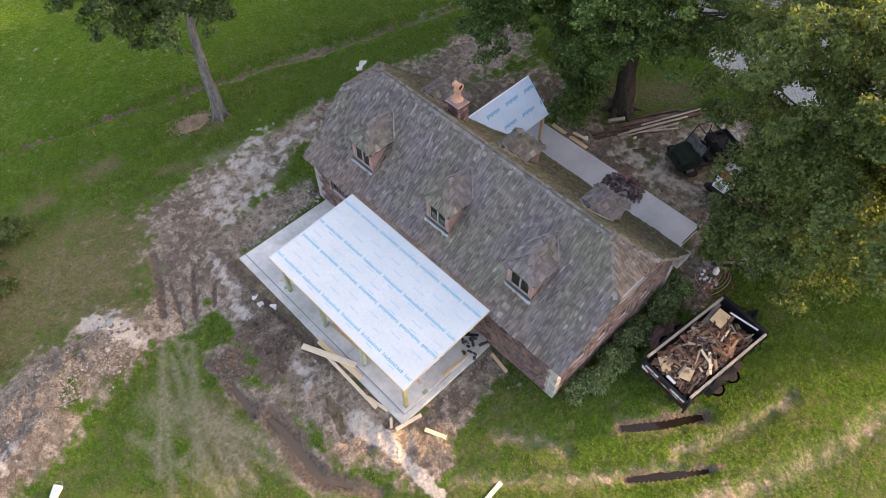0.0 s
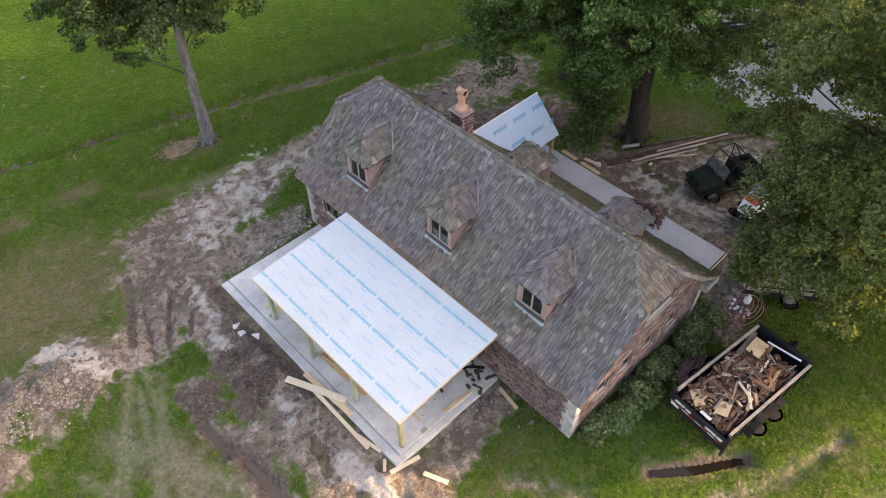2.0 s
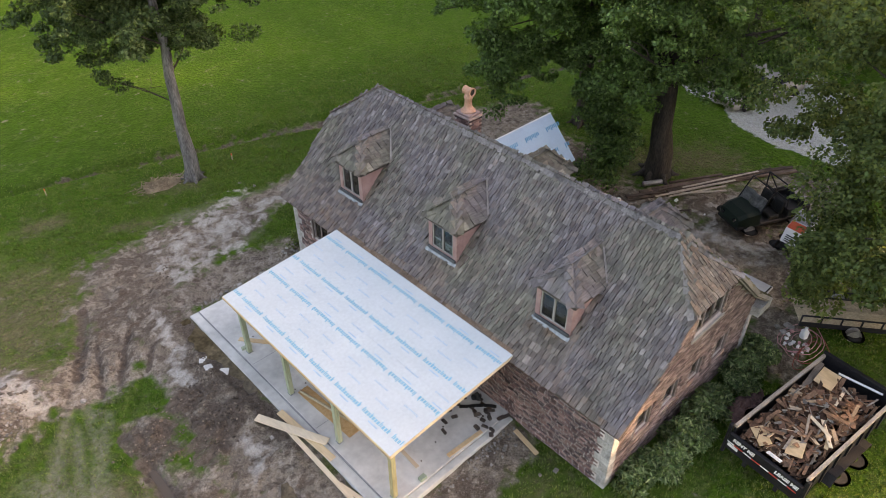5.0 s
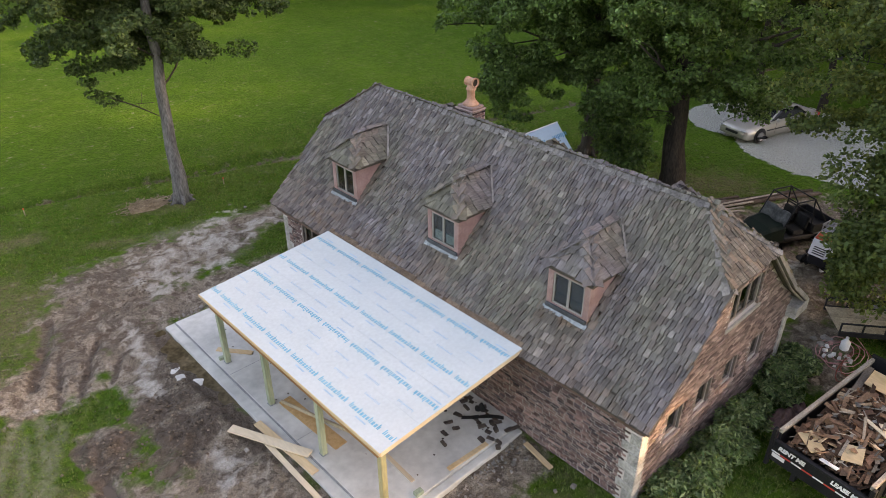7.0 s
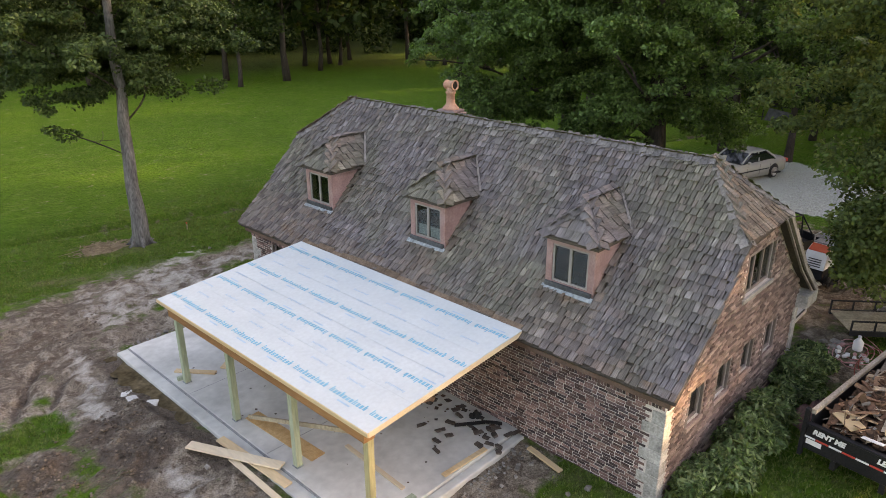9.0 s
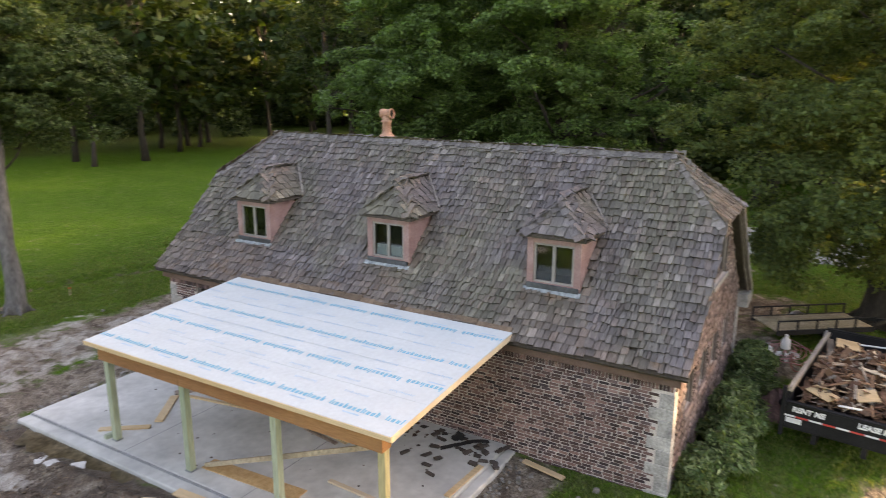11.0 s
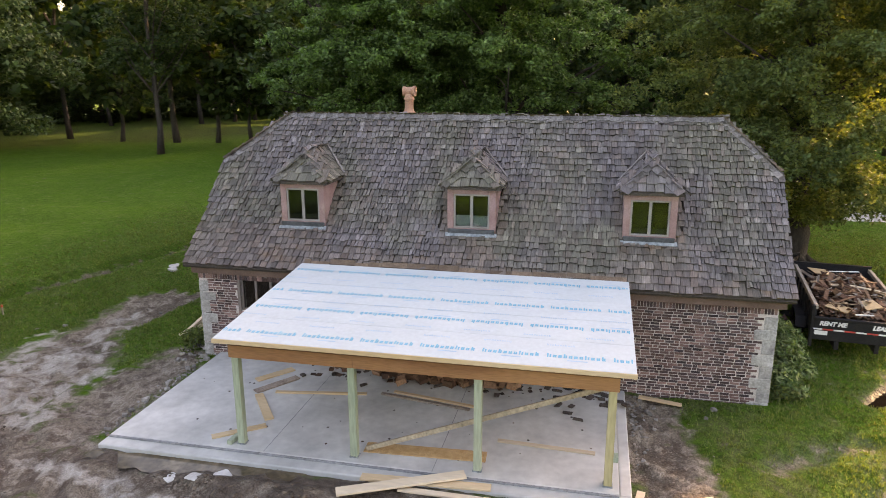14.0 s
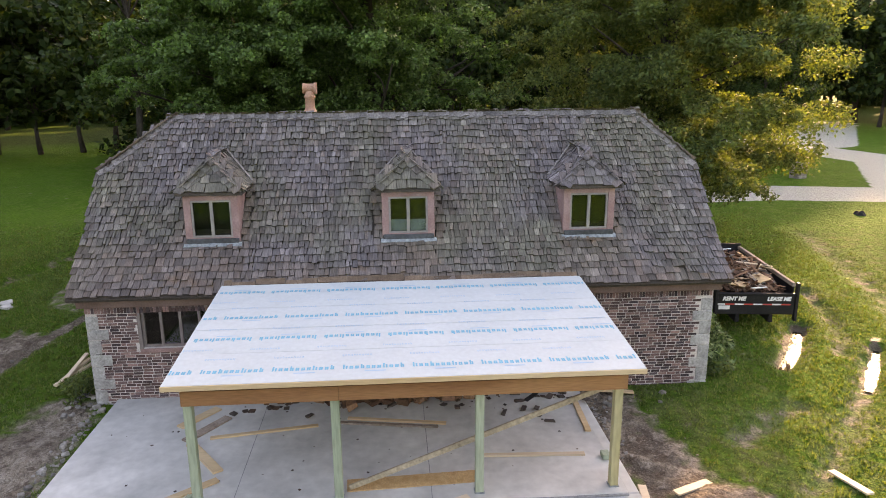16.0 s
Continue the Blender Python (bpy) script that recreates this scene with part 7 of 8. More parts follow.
def scrap(x, y, z, l, w, turn, tip, mat, label):
    ob = new("board", Geo().box((0, 0, 0), (l, w, 0.022)).mesh("board", mat, bevel=0.003))
    ob.matrix_basis = tm @ pose(x, y, FLOOR + z, tip, tip * 0.6, turn)
    tagged(ob, label, "board", "boards in the trailer")


scrap(1.25, 0.45, 0.80, 0.75, 0.5, 8, 5, PINE, "orange-tan plywood piece on the debris heap")
scrap(-1.75, 0.45, 0.66, 0.55, 0.32, 60, -8, PINE, "tan plywood piece on the debris heap")
scrap(-1.45, -0.3, 0.72, 0.5, 0.4, 20, -10, PINE, "tan plywood piece on the debris heap")
scrap(-0.55, -0.55, 0.86, 0.95, 0.1, 40, 8, PINE_PALE, "broken pale pine stud on the debris heap")
scrap(-0.5, -0.35, 0.88, 0.7, 0.09, 75, -6, PINE_PALE, "broken pale pine stud on the debris heap")
scrap(-0.75, -0.7, 0.84, 0.55, 0.1, 20, 6, PINE, "broken yellow pine stud on the debris heap")
scrap(1.95, -0.15, 0.66, 1.15, 0.08, 100, 2, WHITE_PLAIN, "white trim board along the trailer's front")
scrap(0.1, 0.15, 0.9, 0.6, 0.25, 120, 14, RUBBLE, "pale torn sheet on the debris heap")
scrap(0.75, -0.15, 0.86, 0.6, 0.07, 10, 4, PINE_PALE, "pale stick on the debris heap")
scrap(1.2, 0.8, 0.70, 1.3, 0.16, 10, 6, OLD_PLANK, "grey plank on the debris heap")
scrap(-2.0, -0.1, 0.6, 0.4, 0.12, 85, 10, WHITE_PLAIN, "white plastic scrap on the debris heap")

# dark red tarp beside the trailer
def crumple(name, x, y, rx, ry, h, mat, label, category, seed):
    n, rings, v, f = 28, 9, [], []
    for k in range(rings + 1):
        d = k / rings
        for j in range(n):
            a = 2 * math.pi * j / n
            wob = 0.85 + 0.35 * noise.noise((math.cos(a) * 1.5, math.sin(a) * 1.5, seed))
            px, py = x + math.cos(a) * d * rx * wob, y + math.sin(a) * d * ry * wob
            rise = (1 - d ** 2.2) * h * (0.55 + 0.9 * abs(noise.noise((px * 4.1, py * 4.1, seed + 9))))
            v.append((px, py, at_ground(px, py) - 0.03 + rise))
    for k in range(rings):
        for j in range(n):
            a, b = k * n + j, k * n + (j + 1) % n
            f.append((a, a + n, b + n, b))
    return solid(name, Geo().faces(v, f), mat, label, category)


crumple("roofing_felt", 10.05, 9.35, 0.24, 0.32, 0.3, RUBBER, "crumpled black roofing felt against the brick wall", "felt", 11)
g = Geo()
felt = [(9.47, 9.41), (9.62, 9.2), (9.8, 9.1), (9.95, 8.92), (10.1, 8.8), (10.22, 8.66)]
for (xa, ya), (xb, yb), za, zb in zip(felt, felt[1:], (0.02, 0.07, 0.05, 0.09, 0.06), (0.07, 0.05, 0.09, 0.06, 0.03)):
    g.bar((xa, ya, za), (xb, yb, zb), 0.11, 0.02)
solid("felt_strip", g, RUBBER, "torn strip of black roofing felt on the slab", "felt")
crumple("tarp", 15.5, 3.62, 1.05, 0.58, 0.45, TARP, "crumpled dark red tarp in the grass beside the trailer", "tarp", 2)
crumple("straw_heap", 8.75, 26.9, 1.2, 0.6, 0.22, STRAW, "heap of dry straw and twigs by the lawn tree", "straw heap", 5)

# ---- utility vehicle ----
ux, uy, ut = 24.4, 7.98, -25.0
utv = thing("utility_vehicle", "dark green utility vehicle with a black roll cage", "utility vehicle", (ux, uy, at_ground(ux, uy)), ut)
g = Geo()
hood = [(-1.5, 0.55, 0.42), (-1.42, 0.78, 0.55), (-1.1, 0.92, 0.62), (-0.55, 1.0, 0.66)]
pts = []
for x, z, w in hood:
    pts += [(x, -w, 0.42), (x, -w, z - 0.08), (x, -w + 0.15, z), (x, w - 0.15, z), (x, w, z - 0.08), (x, w, 0.42)]
fs = [(0, 1, 2, 3, 4, 5), (23, 22, 21, 20, 19, 18)]
for i in range(3):
    for j in range(6):
        a, b = i * 6 + j, i * 6 + (j + 1) % 6
        fs.append((a, a + 6, b + 6, b))
part("hood", g.faces(pts, fs), GREEN_PLASTIC, utv, "rounded dark green hood")
part("chassis", Geo().span((-1.45, -0.6, 0.28), (1.5, 0.6, 0.42)).span((-0.5, -0.68, 0.4), (0.5, 0.68, 0.5)), BLACK_METAL, utv, bevel=0.02)
g = Geo().span((0.62, -0.7, 0.55), (1.62, 0.7, 0.62))
for s in (-1, 1):
    g.span((0.62, s * 0.7 - 0.03, 0.62), (1.62, s * 0.7 + 0.03, 0.9))
g.span((0.6, -0.7, 0.62), (0.66, 0.7, 0.9)).span((1.58, -0.7, 0.62), (1.64, 0.7, 0.9))
part("cargo_bed", g, BLACK_METAL, utv, bevel=0.01)
for s in (-0.33, 0.33):
    seat = part("seat", Geo().span((-0.1, s - 0.28, 0.5), (0.38, s + 0.28, 0.68)), RUBBER, utv, bevel=0.04)
    part("backrest", Geo().box((0.45, s, 0.92), (0.12, 0.54, 0.52), Matrix.Rotation(0.15, 3, "Y")), RUBBER, seat, bevel=0.04)
g = Geo()
for s in (-0.64, 0.64):
    for a, b in (((-0.62, s, 0.9), (-0.25, s * 0.92, 1.82)), ((-0.25, s * 0.92, 1.82), (0.5, s * 0.92, 1.85)), ((0.5, s * 0.92, 1.85), (0.62, s, 0.6)), ((0.5, s * 0.92, 1.85), (1.2, s, 0.9))):
        part("cage_tube", Geo().tube([a, b], [0.026, 0.026], 8), BLACK_METAL, utv)
for x, z in ((-0.25, 1.82), (0.5, 1.85), (0.56, 1.25)):
    part("cage_tube", Geo().tube([(x, -0.6, z), (x, 0.6, z)], [0.026, 0.026], 8), BLACK_METAL, utv)
g = Geo()
g.tube([(-0.35, 0.33, 0.95), (-0.2, 0.33, 1.05)], [0.015, 0.015], 6)
g.tube([(-0.2 + 0.16 * math.sin(a) * 0.4, 0.33 + 0.16 * math.cos(a), 1.05 + 0.16 * math.sin(a) * 0.9) for a in [k * 0.52 for k in range(13)]], [0.014] * 13, 6)
part("steering_wheel", g, RUBBER, utv)
for s in (-1, 1):
    for x in (-1.0, 1.05):
        wheel(utv, x, s * 0.66, 0.31, 0.31, 0.24)
    part("headlight", Geo().lathe((-1.46, s * 0.33, 0.58), [(0.07, 0), (0.08, 0.05), (0.05, 0.12)], 12), CAR_GLASS, utv)

screen = Geo()
for k in range(6):
    a, b = -0.58 + k * 0.193, -0.58 + (k + 1) * 0.193
    za, zb = (0.04 * math.sin(k * 1.9), 0.04 * math.sin((k + 1) * 1.9))
    p = [(-0.62 + za, a, 0.92), (-0.62 + zb, b, 0.92), (-0.40 + zb, b, 1.42), (-0.40 + za, a, 1.42)]
    screen.faces(p + [(x + 0.012, y, z) for x, y, z in p], [(0, 1, 2, 3), (7, 6, 5, 4), (0, 4, 5, 1), (2, 6, 7, 3)])
part("windscreen", screen.mesh("windscreen", OLD_SCREEN, weld=True), OLD_SCREEN, utv, "dull scratched plastic windscreen")

# ---- small white and red machine, under the maple ----
box = thing("small_loader", "small white machine with an orange-red panel and grey rack", "machine", (23.15, 6.1, at_ground(23.15, 6.1)), -6)
hood = Geo()
prof = [(-0.46, 0.62), (-0.30, 1.14), (0.02, 1.30), (0.62, 1.32), (0.62, 0.62)]
side = [[(x, y, z) for x, z in prof] for y in (-0.33, 0.33)]
hood.faces(side[0] + side[1], [(0, 1, 2, 3, 4), (9, 8, 7, 6, 5)] + [(k, k + 5, (k + 1) % 5 + 5, (k + 1) % 5) for k in range(5)])
body = part("body", hood, WHITE_PLAIN, box, bevel=0.02)
part("panel", Geo().bar((-0.29, 0, 1.168), (0.01, 0, 1.318), 0.60, 0.03), ORANGE_RED, box, "orange-red panel", bevel=0.008)
part("cover", Geo().span((0.06, -0.30, 1.322), (0.6, 0.30, 1.36)), RIM, box, "grey metal cover", bevel=0.01)
for k in range(4):
    part("louvre", Geo().bar((-0.452 + 0.022 * k, -0.2, 0.72 + 0.07 * k), (-0.452 + 0.022 * k, 0.2, 0.72 + 0.07 * k), 0.03, 0.02), BLACK_METAL, body)
part("chassis", Geo().span((-0.40, -0.30, 0.28), (0.62, 0.30, 0.618)), BLACK_METAL, box, bevel=0.02)
for k in range(6):
    part("rack_bar", Geo().bar((0.12 + 0.09 * k, -0.34, 1.5), (0.12 + 0.09 * k, 0.34, 1.5), 0.025, 0.025), RIM, box)
for s in (-1, 1):
    part("rack_rail", Geo().bar((0.1, s * 0.33, 1.53), (0.6, s * 0.33, 1.53), 0.03, 0.03), RIM, box)
    for x in (0.13, 0.57):
        part("rack_post", Geo().span((x - 0.015, s * 0.32 - 0.015, 1.30), (x + 0.015, s * 0.32 + 0.015, 1.52)), RIM, box)
    for x in (-0.22, 0.42):
        wheel(box, x, s * 0.42, 0.26, 0.26, 0.16, rim=BLACK_METAL)

# ---- flat utility trailer ----
fx, fy, ft = 20.82, 3.33, -52.0
flat = thing("utility_trailer", "small flat trailer with a tan plank deck", "trailer", (fx, fy, at_ground(fx, fy)), ft)
for k in range(7):
    part("plank", Geo().span((-1.5, -0.63 + k * 0.18, 0.45), (1.5, -0.46 + k * 0.18, 0.49)), DECK_TAN, flat)
g = Geo()
for s in (-1, 1):
    g.span((-1.52, s * 0.66 - 0.03, 0.36), (1.52, s * 0.66 + 0.03, 0.5))
    g.span((-1.52, s * 0.66 - 0.02, 0.76), (1.52, s * 0.66 + 0.02, 0.8))
    for k in range(6):
        x = -1.5 + k * 0.6
        g.span((x - 0.02, s * 0.66 - 0.02, 0.5), (x + 0.02, s * 0.66 + 0.02, 0.76))
part("frame", g, BLACK_METAL, flat, "black angle-iron frame and rail")
part("drawbar", Geo().bar((1.5, 0.4, 0.42), (2.5, 0, 0.42), 0.08, 0.08).bar((1.5, -0.4, 0.42), (2.5, 0, 0.42), 0.08, 0.08), BLACK_METAL, flat)
for s in (-1, 1):
    wheel(flat, 0.1, s * 0.82, 0.32, 0.32, 0.18)
for x, y in ((19.36, 3.86),):
    jug = thing("jug", "white plastic jug on the ground", "jug", (x, y, at_ground(x, y)), 30, "jugs")
    jug.scale = (1.15, 1.15, 1.2)
    part("body", Geo().lathe((0, 0, 0), [(0.1, 0), (0.11, 0.02), (0.11, 0.2), (0.04, 0.28), (0.035, 0.31)], 14), WHITE_PLAIN, jug, smooth=True)
    part("cap", Geo().lathe((0, 0, 0.31), [(0.04, 0), (0.04, 0.035)], 12), WHITE_PLAIN, jug)
g = Geo()
for i, (x, y) in enumerate(((18.69, 4.14), (19.1, 4.22), (19.3, 4.2), (18.93, 4.2), (18.82, 3.78), (19.05, 3.64), (18.93, 3.97), (18.78, 4.0), (19.0, 3.82))):
    tub = thing("plastic_tub", "small pale plastic tub tipped over on the ground", "tub", (x, y, at_ground(x, y) + 0.035), 47 * i, "plastic tubs")
    tub.scale = (0.8 + 0.05 * (i % 4),) * 3
    part("body", Geo().tube([(-0.06, 0, 0.02), (0.05, 0, 0.025), (0.06, 0, 0.026)], [0.05, 0.062, 0.066], 10), (WHITE_PLAIN, WHITE_PLAIN, PINKISH)[i % 3], tub, smooth=True)
hose = [(18.6 + 0.75 * math.cos(a) * (1 + 0.2 * math.sin(3 * a)) + 0.05 * a, 3.3 + 0.42 * math.sin(a) * (1 + 0.15 * math.cos(2 * a))) for a in [k * 0.25 for k in range(44)]]
g.tube([(a, b, at_ground(a, b) + 0.04) for a, b in hose], [0.014] * len(hose), 6)
solid("hose", g, HOSE_RED, "thin red hose looped on the ground", "hose")
g = Geo()
coil = [(19.12 + (0.3 + 0.012 * k) * math.cos(k * 0.4) * (1 + 0.2 * math.sin(k * 0.9)), 3.85 + (0.2 + 0.008 * k) * math.sin(k * 0.4), 0.03 + 0.01 * (k % 5)) for k in range(64)]
g.tube([(a, b, at_ground(a, b) + c) for a, b, c in coil], [0.013] * len(coil), 6)
solid("hose", g, PINKISH, "faded pink hose coiled round the jug", "hose")

# ---- parked car on the gravel ----
cxx, cyy, ct = 34.73, 13.3, -15.7
car = thing("car", "champagne sedan parked on the gravel drive", "car", (cxx, cyy, at_ground(cxx, cyy)), ct)


def loft(sections, ring):
    """A skin through sections (x, then what ring needs), closed at both ends."""
    g, pts, k = Geo(), [], 0
    for s in sections:
        one = ring(*s)
        k = len(one)
        pts += one
    fs = [tuple(range(k)), tuple(range(len(pts) - 1, len(pts) - k - 1, -1))]
    for i in range(len(sections) - 1):
        for j in range(k):
            a, b = i * k + j, i * k + (j + 1) % k
            fs.append((a, a + k, b + k, b))
    return g.faces(pts, fs)


def hull(x, w, lo, hi, inset):
    return [(x, -w, lo), (x, -w, hi - 0.12), (x, -w + inset, hi), (x, w - inset, hi), (x, w, hi - 0.12), (x, w, lo)]


body = loft([(-2.55, 0.66, 0.34, 0.58, 0.14), (-2.5, 0.76, 0.26, 0.68, 0.2), (-2.35, 0.84, 0.22, 0.73, 0.24), (-1.9, 0.88, 0.2, 0.80, 0.26), (-1.3, 0.9, 0.2, 0.87, 0.22), (-0.9, 0.9, 0.2, 0.92, 0.12), (0.2, 0.9, 0.2, 0.93, 0.1), (1.3, 0.9, 0.2, 0.95, 0.12), (1.8, 0.89, 0.22, 0.97, 0.2), (2.3, 0.86, 0.26, 0.95, 0.22), (2.5, 0.8, 0.32, 0.9, 0.2), (2.56, 0.7, 0.4, 0.78, 0.16)], hull)
part("body", body.mesh("body", CAR_PAINT, smooth=True), CAR_PAINT, car)
part("glasshouse", loft([(-1.0, 0.8, 0.9, 0.96, 0.1), (-0.25, 0.78, 0.9, 1.40, 0.14), (0.9, 0.78, 0.9, 1.42, 0.14), (1.65, 0.78, 0.9, 0.99, 0.1)], hull), CAR_GLASS, car, "dark windows")
part("roof", loft([(-0.3, 0.66, 1.36, 1.42, 0.1), (0.0, 0.68, 1.36, 1.46, 0.12), (0.7, 0.68, 1.36, 1.47, 0.12), (0.98, 0.66, 1.36, 1.43, 0.1)], lambda x, w, lo, hi, i: [(x, -w, lo), (x, -w, hi - 0.03), (x, -w + i, hi), (x, w - i, hi), (x, w, hi - 0.03), (x, w, lo)]), CAR_PAINT, car)
for s in (-0.79, 0.79):
    for a, b in (((-0.95, s, 0.96), (-0.28, s * 0.87, 1.4)), ((0.3, s, 0.96), (0.3, s * 0.87, 1.42)), ((1.6, s, 0.98), (0.95, s * 0.87, 1.4))):
        part("pillar", Geo().bar(a, b, 0.05, 0.06), CAR_PAINT, car)
for s in (-1, 1):
    part("headlight", Geo().span((-2.53, s * 0.58 - 0.17, 0.54), (-2.42, s * 0.58 + 0.17, 0.66)), RIM, car, bevel=0.02)
    part("tail_light", Geo().span((2.48, s * 0.62 - 0.2, 0.66), (2.64, s * 0.62 + 0.2, 0.82)), RED_PLAIN, car, bevel=0.02)
    part("mirror", Geo().span((-0.75, s * 1.0 - 0.07, 0.94), (-0.6, s * 1.0 + 0.07, 1.08)), CAR_PAINT, car, bevel=0.03)
    for x in (-1.6, 1.45):
        part("wheel_arch", Geo().tube([(x, s * 0.88, 0.34), (x, s * 0.908, 0.34)], [0.385, 0.375], 20), RUBBER, car, smooth=True)
        wheel(car, x, s * 0.86, 0.32, 0.32, 0.2)
    for x in (-0.62, 0.32, 1.12):
        part("door_seam", Geo().span((x, s * 0.9 - 0.006, 0.3), (x + 0.012, s * 0.9 + 0.006, 0.84)), RUBBER, car)
    part("side_strip", Geo().span((-1.2, s * 0.9 - 0.012, 0.52), (1.05, s * 0.9 + 0.012, 0.57)), BLACK_METAL, car)
part("grille", Geo().span((-2.58, -0.36, 0.42), (-2.5, 0.36, 0.54)), BLACK_METAL, car)

# ---- marker stakes on the lawn ----
for x, y in ((12.05, 26.7), (4.9, 29.55)):
    stake = thing("marker_stake", "short orange-topped wooden marker stake in the lawn", "stake", (x, y, at_ground(x, y)), group="marker stakes")
    part("stake", Geo().span((-0.02, -0.02, -0.1), (0.02, 0.02, 0.24)), DECK_TAN, stake)
    part("tip", Geo().span((-0.022, -0.022, 0.242), (0.022, 0.022, 0.32)), ORANGE_RED, stake, "orange painted tip")

# ---- garden fence beyond the drive ----
fence = thing("garden_fence", "black metal garden fence with dark netting beyond the drive", "fence", (50.9, 17.2, at_ground(50.9, 17.2)))
for k in range(9):
    part("post", Geo().span((-0.03, -4.03 + k, -0.1), (0.03, -3.97 + k, 1.25)), BLACK_METAL, fence)
for z in (0.3, 1.1):
    part("rail", Geo().span((-0.02, -4.0, z), (0.02, 4.0, z + 0.04)), BLACK_METAL, fence)
part("netting", Geo().faces([(-0.04, -1.6, 0.0), (-0.04, 0.9, 0.0), (-0.04, 0.6, 1.0), (-0.04, -1.2, 0.75), (-0.055, -1.6, 0.0), (-0.055, 0.9, 0.0), (-0.055, 0.6, 1.0), (-0.055, -1.2, 0.75)], [(0, 1, 2, 3), (7, 6, 5, 4), (0, 4, 5, 1), (1, 5, 6, 2), (2, 6, 7, 3), (3, 7, 4, 0)]), LEAD, fence, "dark grey sagging netting")

# ---- stone pillar and bits by the drive ----
pillar = thing("stone_pillar", "squat stone pillar on the grass by the drive", "pillar", (39.3, -14.2, at_ground(39.3, -14.2)), 20)
rq = random.Random(8)
for k in range(5):
    for sx in (-1, 1):
        part("stone", Geo().box((sx * 0.19 * (1 if k % 2 else 0), (0 if k % 2 else sx * 0.19), 0.1 + k * 0.19), (0.36 if k % 2 else 0.74, 0.74 if k % 2 else 0.36, 0.185)), RUBBLE, pillar, bevel=0.02)
part("cap", Geo().span((-0.42, -0.42, 0.96), (0.42, 0.42, 1.08)), QUOIN, pillar, bevel=0.02)
crumple("rubbish_bag", 27.9, -10.7, 0.45, 0.28, 0.3, RUBBER, "dark plastic bag lying on the lawn", "bag", 8)
bucket = thing("bucket", "white plastic bucket lying on the earth heap", "bucket", (-4.4, 14.5, at_ground(-4.4, 14.5) + 0.16), 40)
g = Geo().tube([(-0.2, 0, 0), (0.2, 0, 0), (0.2, 0, 0), (-0.17, 0, 0)], [0.13, 0.16, 0.145, 0.12], 20)
part("body", g, WHITE_PLAIN, bucket)
part("handle", Geo().tube([(0.2, 0.16 * math.cos(a), 0.02) if k in (0, 8) else (0.2 + 0.16 * math.sin(a), 0.16 * math.cos(a), 0.02) for k, a in enumerate([j * math.pi / 8 for j in range(9)])], [0.006] * 9, 5), RIM, bucket)


# ---- shrubs along the gable, weeds, grass ----
def shrub(x, y, rx, ry, h, leaves, leaf, mat, seed, label, group, name="shrub", width=0.42):
    r = random.Random(seed)
    z = at_ground(x, y)
    ob = thing(name, label, "shrub", group=group)
    g = Geo()
    cs, rs_ = [], []
    for k in range(26):
        a, d = r.uniform(0, 6.3), r.random() ** 0.5
        c = Vector((x + math.cos(a) * rx * d, y + math.sin(a) * ry * d, z + h * (0.25 + 0.6 * (1 - d * d) * r.uniform(0.6, 1.1)) + 0.05))
        cs.append(c), rs_.append(0.24 * r.uniform(0.7, 1.3))
        g.tube([(x + (c.x - x) * 0.3, y + (c.y - y) * 0.3, z - 0.05), (c.x, c.y, c.z)], [0.012, 0.006], 5)
    part("stems", g, BARK, ob)
    part("foliage", leaves_mesh("foliage", cs, rs_, leaves, leaf, mat, seed, 0.3, width), mat, ob)
    return ob


LAB = "leafy pale-green shrub against the gable wall"
for k, (x, y, rx, ry, h) in enumerate(((11.2, 4.55, 0.5, 0.35, 0.55), (12.0, 4.3, 0.7, 0.5, 0.95), (13.0, 4.2, 0.75, 0.6, 1.1), (14.0, 4.3, 0.7, 0.5, 1.1), (14.9, 4.5, 0.4, 0.3, 0.7), (16.4, 4.4, 0.7, 0.5, 1.0), (17.4, 4.5, 0.5, 0.45, 0.8))):
    shrub(x, y, rx, ry, h, 4600, 0.165, SHRUB_LEAF, 60 + k, LAB, "shrubs along the gable", width=0.3)
shrub(10.7, 19.25, 0.4, 0.35, 0.5, 1300, 0.11, LEAF_SUN, 70, "yellow-green weed clump by the house corner", "weeds")
shrub(10.9, 4.6, 0.3, 0.28, 0.4, 900, 0.12, LEAF_SUN, 71, "yellow-green weed clump by the house corner", "weeds")
for k, (x, y, rx, ry, h) in enumerate(((-2.6, 24.6, 1.4, 1.1, 1.2), (-4.4, 22.8, 1.3, 1.0, 1.0), (-5.0, 20.6, 1.2, 0.9, 0.8), (-1.0, 26.4, 1.2, 0.9, 0.7))):
    shrub(x, y, rx, ry, h, 4200, 0.17, LEAF_SUN, 80 + k, "rank green weeds at the lawn's edge", "weeds at the edge")


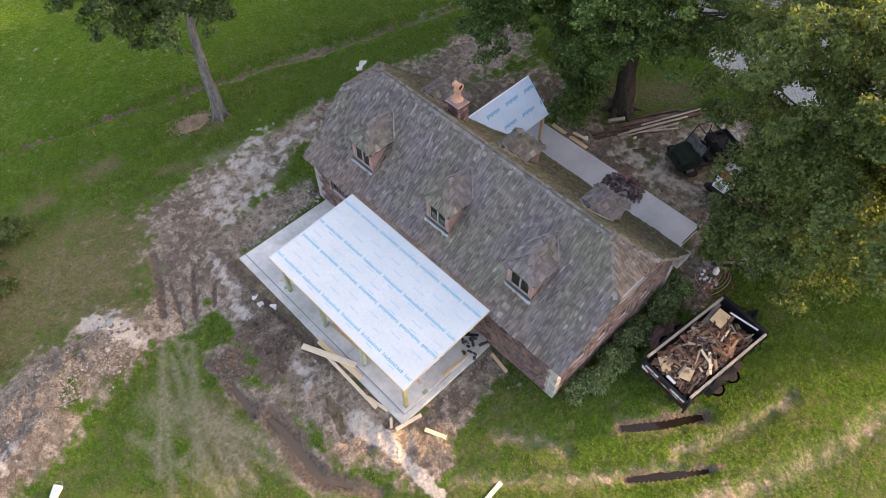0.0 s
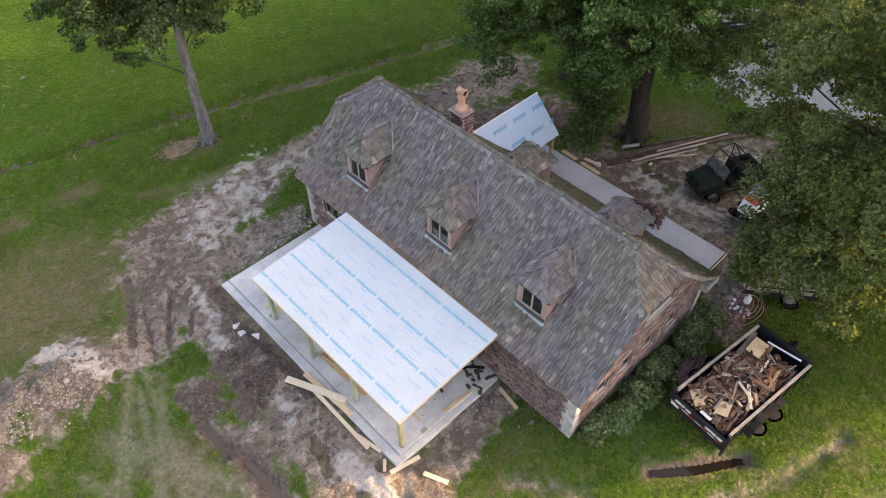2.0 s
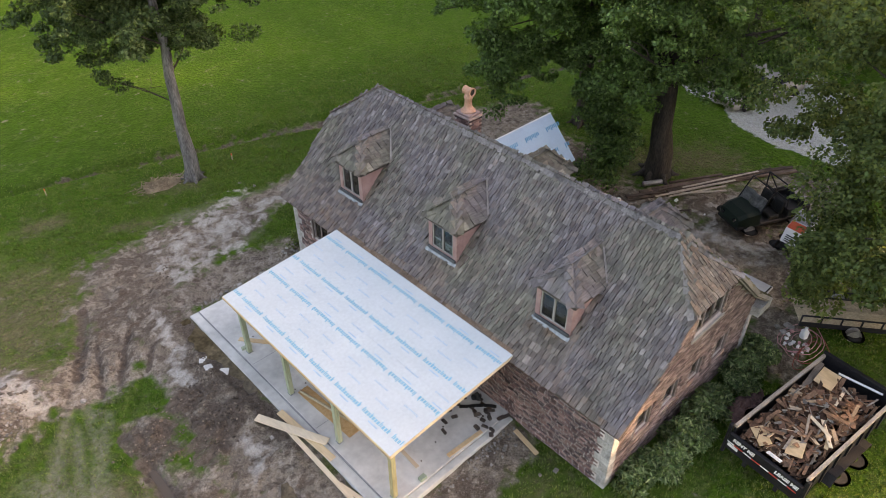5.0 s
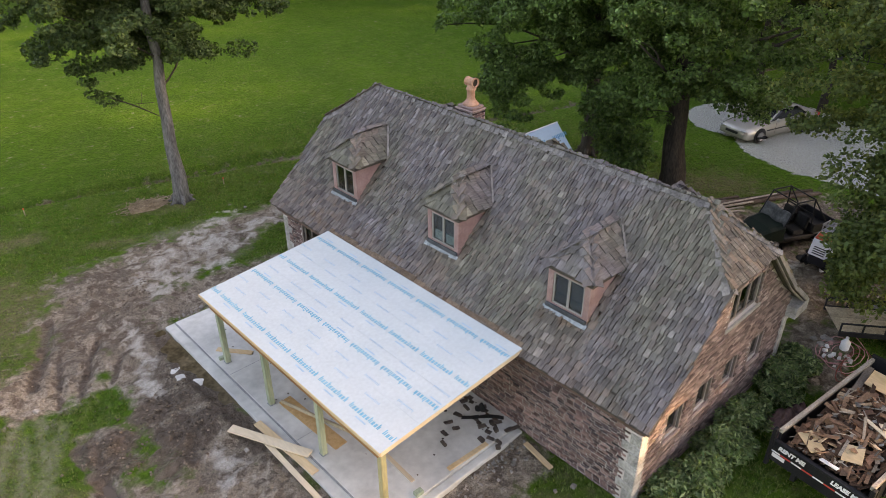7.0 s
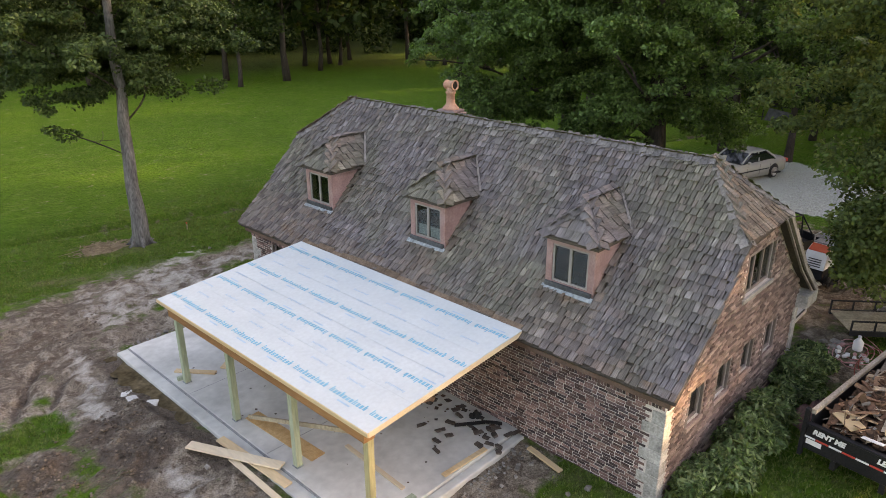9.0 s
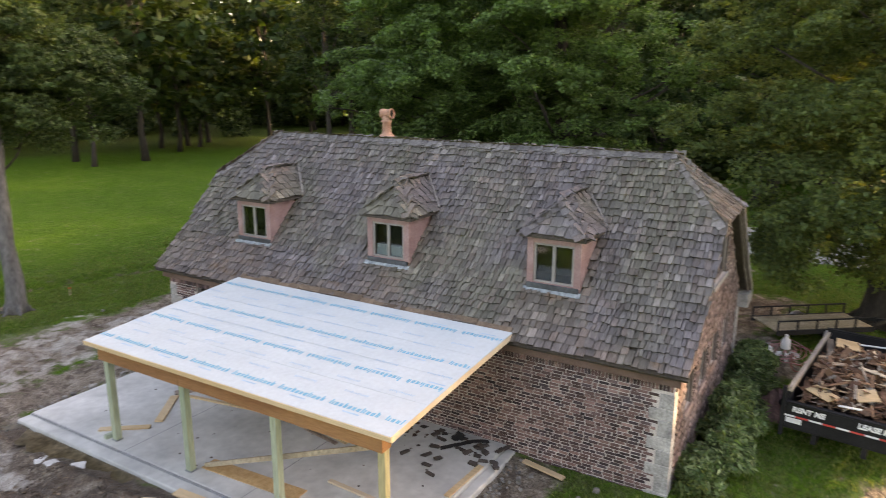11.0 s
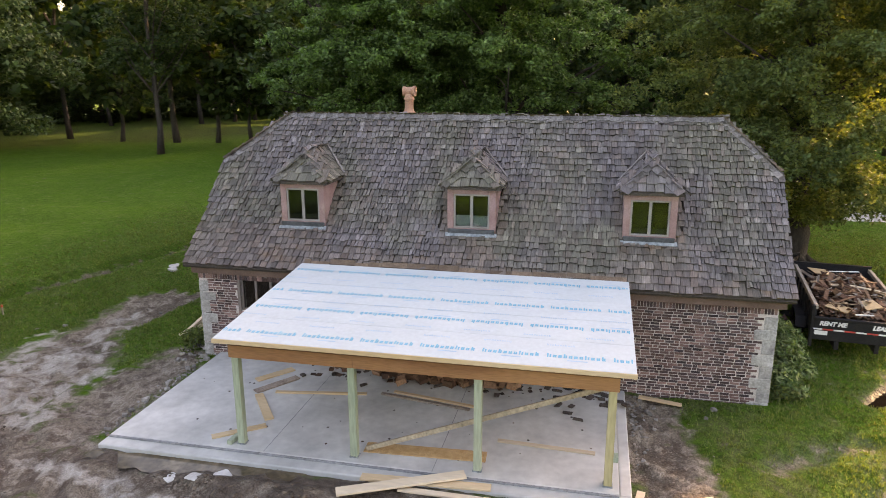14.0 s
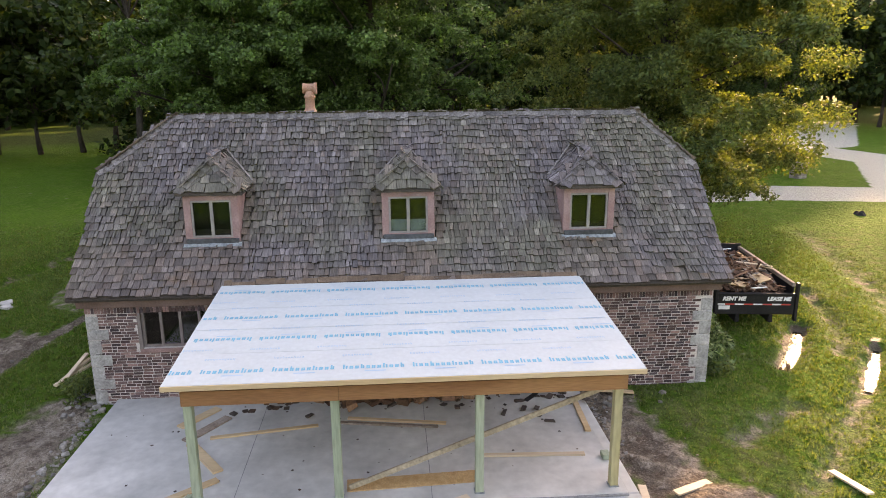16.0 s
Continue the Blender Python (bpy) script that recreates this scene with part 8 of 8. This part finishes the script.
def build_grass(count, seed):
    """Tufts of three bent blades over the lawn near the house, thinner on bare ground."""
    r = np.random.RandomState(seed)
    x, y = r.uniform(-6.5, 30, count * 2), r.uniform(-6.5, 32, count * 2)
    m = ground_masks(x, y)
    ok = (m["bare"] < 0.35) & (m["gravel"] < 0.3) & (m["sand"] < 0.3) & (m["wet"] < 0.3)
    edge = np.minimum(np.minimum(x + 6.5, 30 - x), np.minimum(y + 6.5, 32 - y))
    ok &= r.uniform(0, 5, count * 2) < edge
    ok &= (m["dry"] < r.uniform(0.15, 1.0, count * 2)) & (m["trail"] < r.uniform(0.2, 1.2, count * 2))
    ok &= ~((x > 5.6) & (x < 10.4) & (y > 8.0) & (y < 18.45)) & ~((x > 10.3) & (x < 17.3) & (y > 4.95) & (y < 18.8)) & ~((x > 17.1) & (x < 21.1) & (y > 5.5) & (y < 15.7))
    x, y = x[ok][:count], y[ok][:count]
    n = len(x)
    z = ground_height(x, y)
    clump = 0.7 + 0.55 * value_noise(x, y, 1.3, 21)
    blades = []
    for k in range(3):
        a = r.uniform(0, 2 * np.pi, n)
        h = r.uniform(0.035, 0.085, n) * clump
        w = r.uniform(0.009, 0.017, n)
        lean = r.uniform(0.2, 1.1, n) * h
        px, py = x + r.normal(0, 0.02, n), y + r.normal(0, 0.02, n)
        c, s = np.cos(a), np.sin(a)
        blades.append(np.stack([np.stack([px - s * w, py + c * w, z - 0.01], -1), np.stack([px + s * w, py - c * w, z - 0.01], -1), np.stack([px + c * lean, py + s * lean, z + h], -1)], 1))
    v = np.concatenate(blades).reshape(-1, 3)
    f = np.arange(len(v)).reshape(-1, 3)
    me = bpy.data.meshes.new("grass")
    me.vertices.add(len(v))
    me.vertices.foreach_set("co", v.ravel())
    me.loops.add(f.size)
    me.loops.foreach_set("vertex_index", f.ravel())
    me.polygons.add(len(f))
    me.polygons.foreach_set("loop_start", np.arange(0, f.size, 3))
    me.materials.append(BLADE)
    me.update()
    me.validate()
    return tagged(new("grass", me), "short green grass on the lawn round the house", "grass", kind="stuff")


g = Geo()
rk = random.Random(17)
for i in range(160):
    a, d = rk.uniform(0, 6.3), rk.random() ** 0.6
    px, py = 8.7 + math.cos(a) * d * 1.2, 26.9 + math.sin(a) * d * 0.6
    b = rk.uniform(0, 6.3)
    l = rk.uniform(0.1, 0.45)
    z = at_ground(px, py) + 0.05 + 0.22 * (1 - d)
    g.bar((px, py, z), (px + math.cos(b) * l, py + math.sin(b) * l, z + rk.uniform(-0.05, 0.08)), 0.02, 0.015)
solid("straw_stalks", g, STRAW, "dry stalks and twigs on the straw heap", "straw", kind="stuff")

build_grass(120000, 4)


# ---- bricks, last ----
BH, BL = 0.0677, 0.211
g = Geo()
brick_kinds = []
for k in range(4):
    q = Geo().box((0, 0, 0), (0.03, 0.199 - 0.004 * k, 0.056))
    brick_kinds.append(q.mesh("brick", BRICK_ONE, bevel=0.006))
brick_kinds.append(Geo().box((0, 0, 0), (0.03, 0.095, 0.056)).mesh("brick", BRICK_ONE, bevel=0.006))
rb = random.Random(21)
count = 0
c = 0
z = -0.32
while z + BH < 1.992:
    y = Y0 + 0.28 + (0.105 if c % 2 else 0.0) + rb.uniform(-0.03, 0.03)
    while y < Y1 - 0.3:
        bl = 0.107 if rb.random() < 0.2 else BL + rb.uniform(-0.008, 0.006)  # now and then a header
        yc, zc = y + bl / 2, z + BH / 2 + rb.uniform(-0.004, 0.004)
        if not (WIN[0] - 0.08 < yc < WIN[1] + 0.08 and zc > WIN[2] - 0.09):
            proud = rb.uniform(-0.002, 0.008)
            if 5.3 < yc < 8.2 and zc > -0.1 and count < 300:
                ob = new("brick", brick_kinds[4 if bl < 0.15 else count % 4])
                ob.parent = wall_front
                ob.matrix_basis = pose(XF + 0.009 - proud, yc, zc, rb.gauss(0, 0.9), 0, rb.gauss(0, 0.6))
                count += 1
            else:
                g.box((XF + 0.009 - proud, yc, zc), (0.03, bl - rb.uniform(0.012, 0.022), rb.uniform(0.049, 0.056)))
        y += bl
    z, c = z + BH, c + 1
y = Y0 + 0.02
while y < Y1 - 0.05:  # the course set on end below the fascia
    g.box((XF + 0.006 - rb.uniform(0, 0.006), y + 0.033, 2.075), (0.03, 0.056, 0.17))
    y += BH
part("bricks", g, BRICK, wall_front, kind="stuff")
g = Geo()
z, c = -0.32, 0
while z < 4.62:
    x = XF + 0.03 + (0.105 if c % 2 else 0.0)
    while x < XB - 0.1:
        xc, zc = x + BL / 2, z + BH / 2
        roofed = zc < min(roof_z(xc - 0.1), roof_z(xc + 0.1), 4.75) - 0.12
        open_ = any(a - 0.07 < xc < b + 0.07 and lo < zc < hi for a, b, lo, hi in holes) or False
        if roofed and not open_ and not (xc < XF + 0.3 and zc < 2.0):
            g.box((xc, Y0 + 0.009 - rb.uniform(0, 0.022), zc), (0.194 + rb.uniform(-0.01, 0.004), 0.03, rb.uniform(0.048, 0.056)))
        x += BL
    z, c = z + BH, c + 1
for b, z0, z1 in [(q, 1.15, 1.95) for p, q in GLOW] + [(GWIN[1], 3.2, 4.15)]:
    z = z0
    while z < z1:  # toothed jamb
        g.box((b + 0.12, Y0 - 0.012, z + 0.03), (0.1, 0.06, 0.056))
        z += 2 * BH
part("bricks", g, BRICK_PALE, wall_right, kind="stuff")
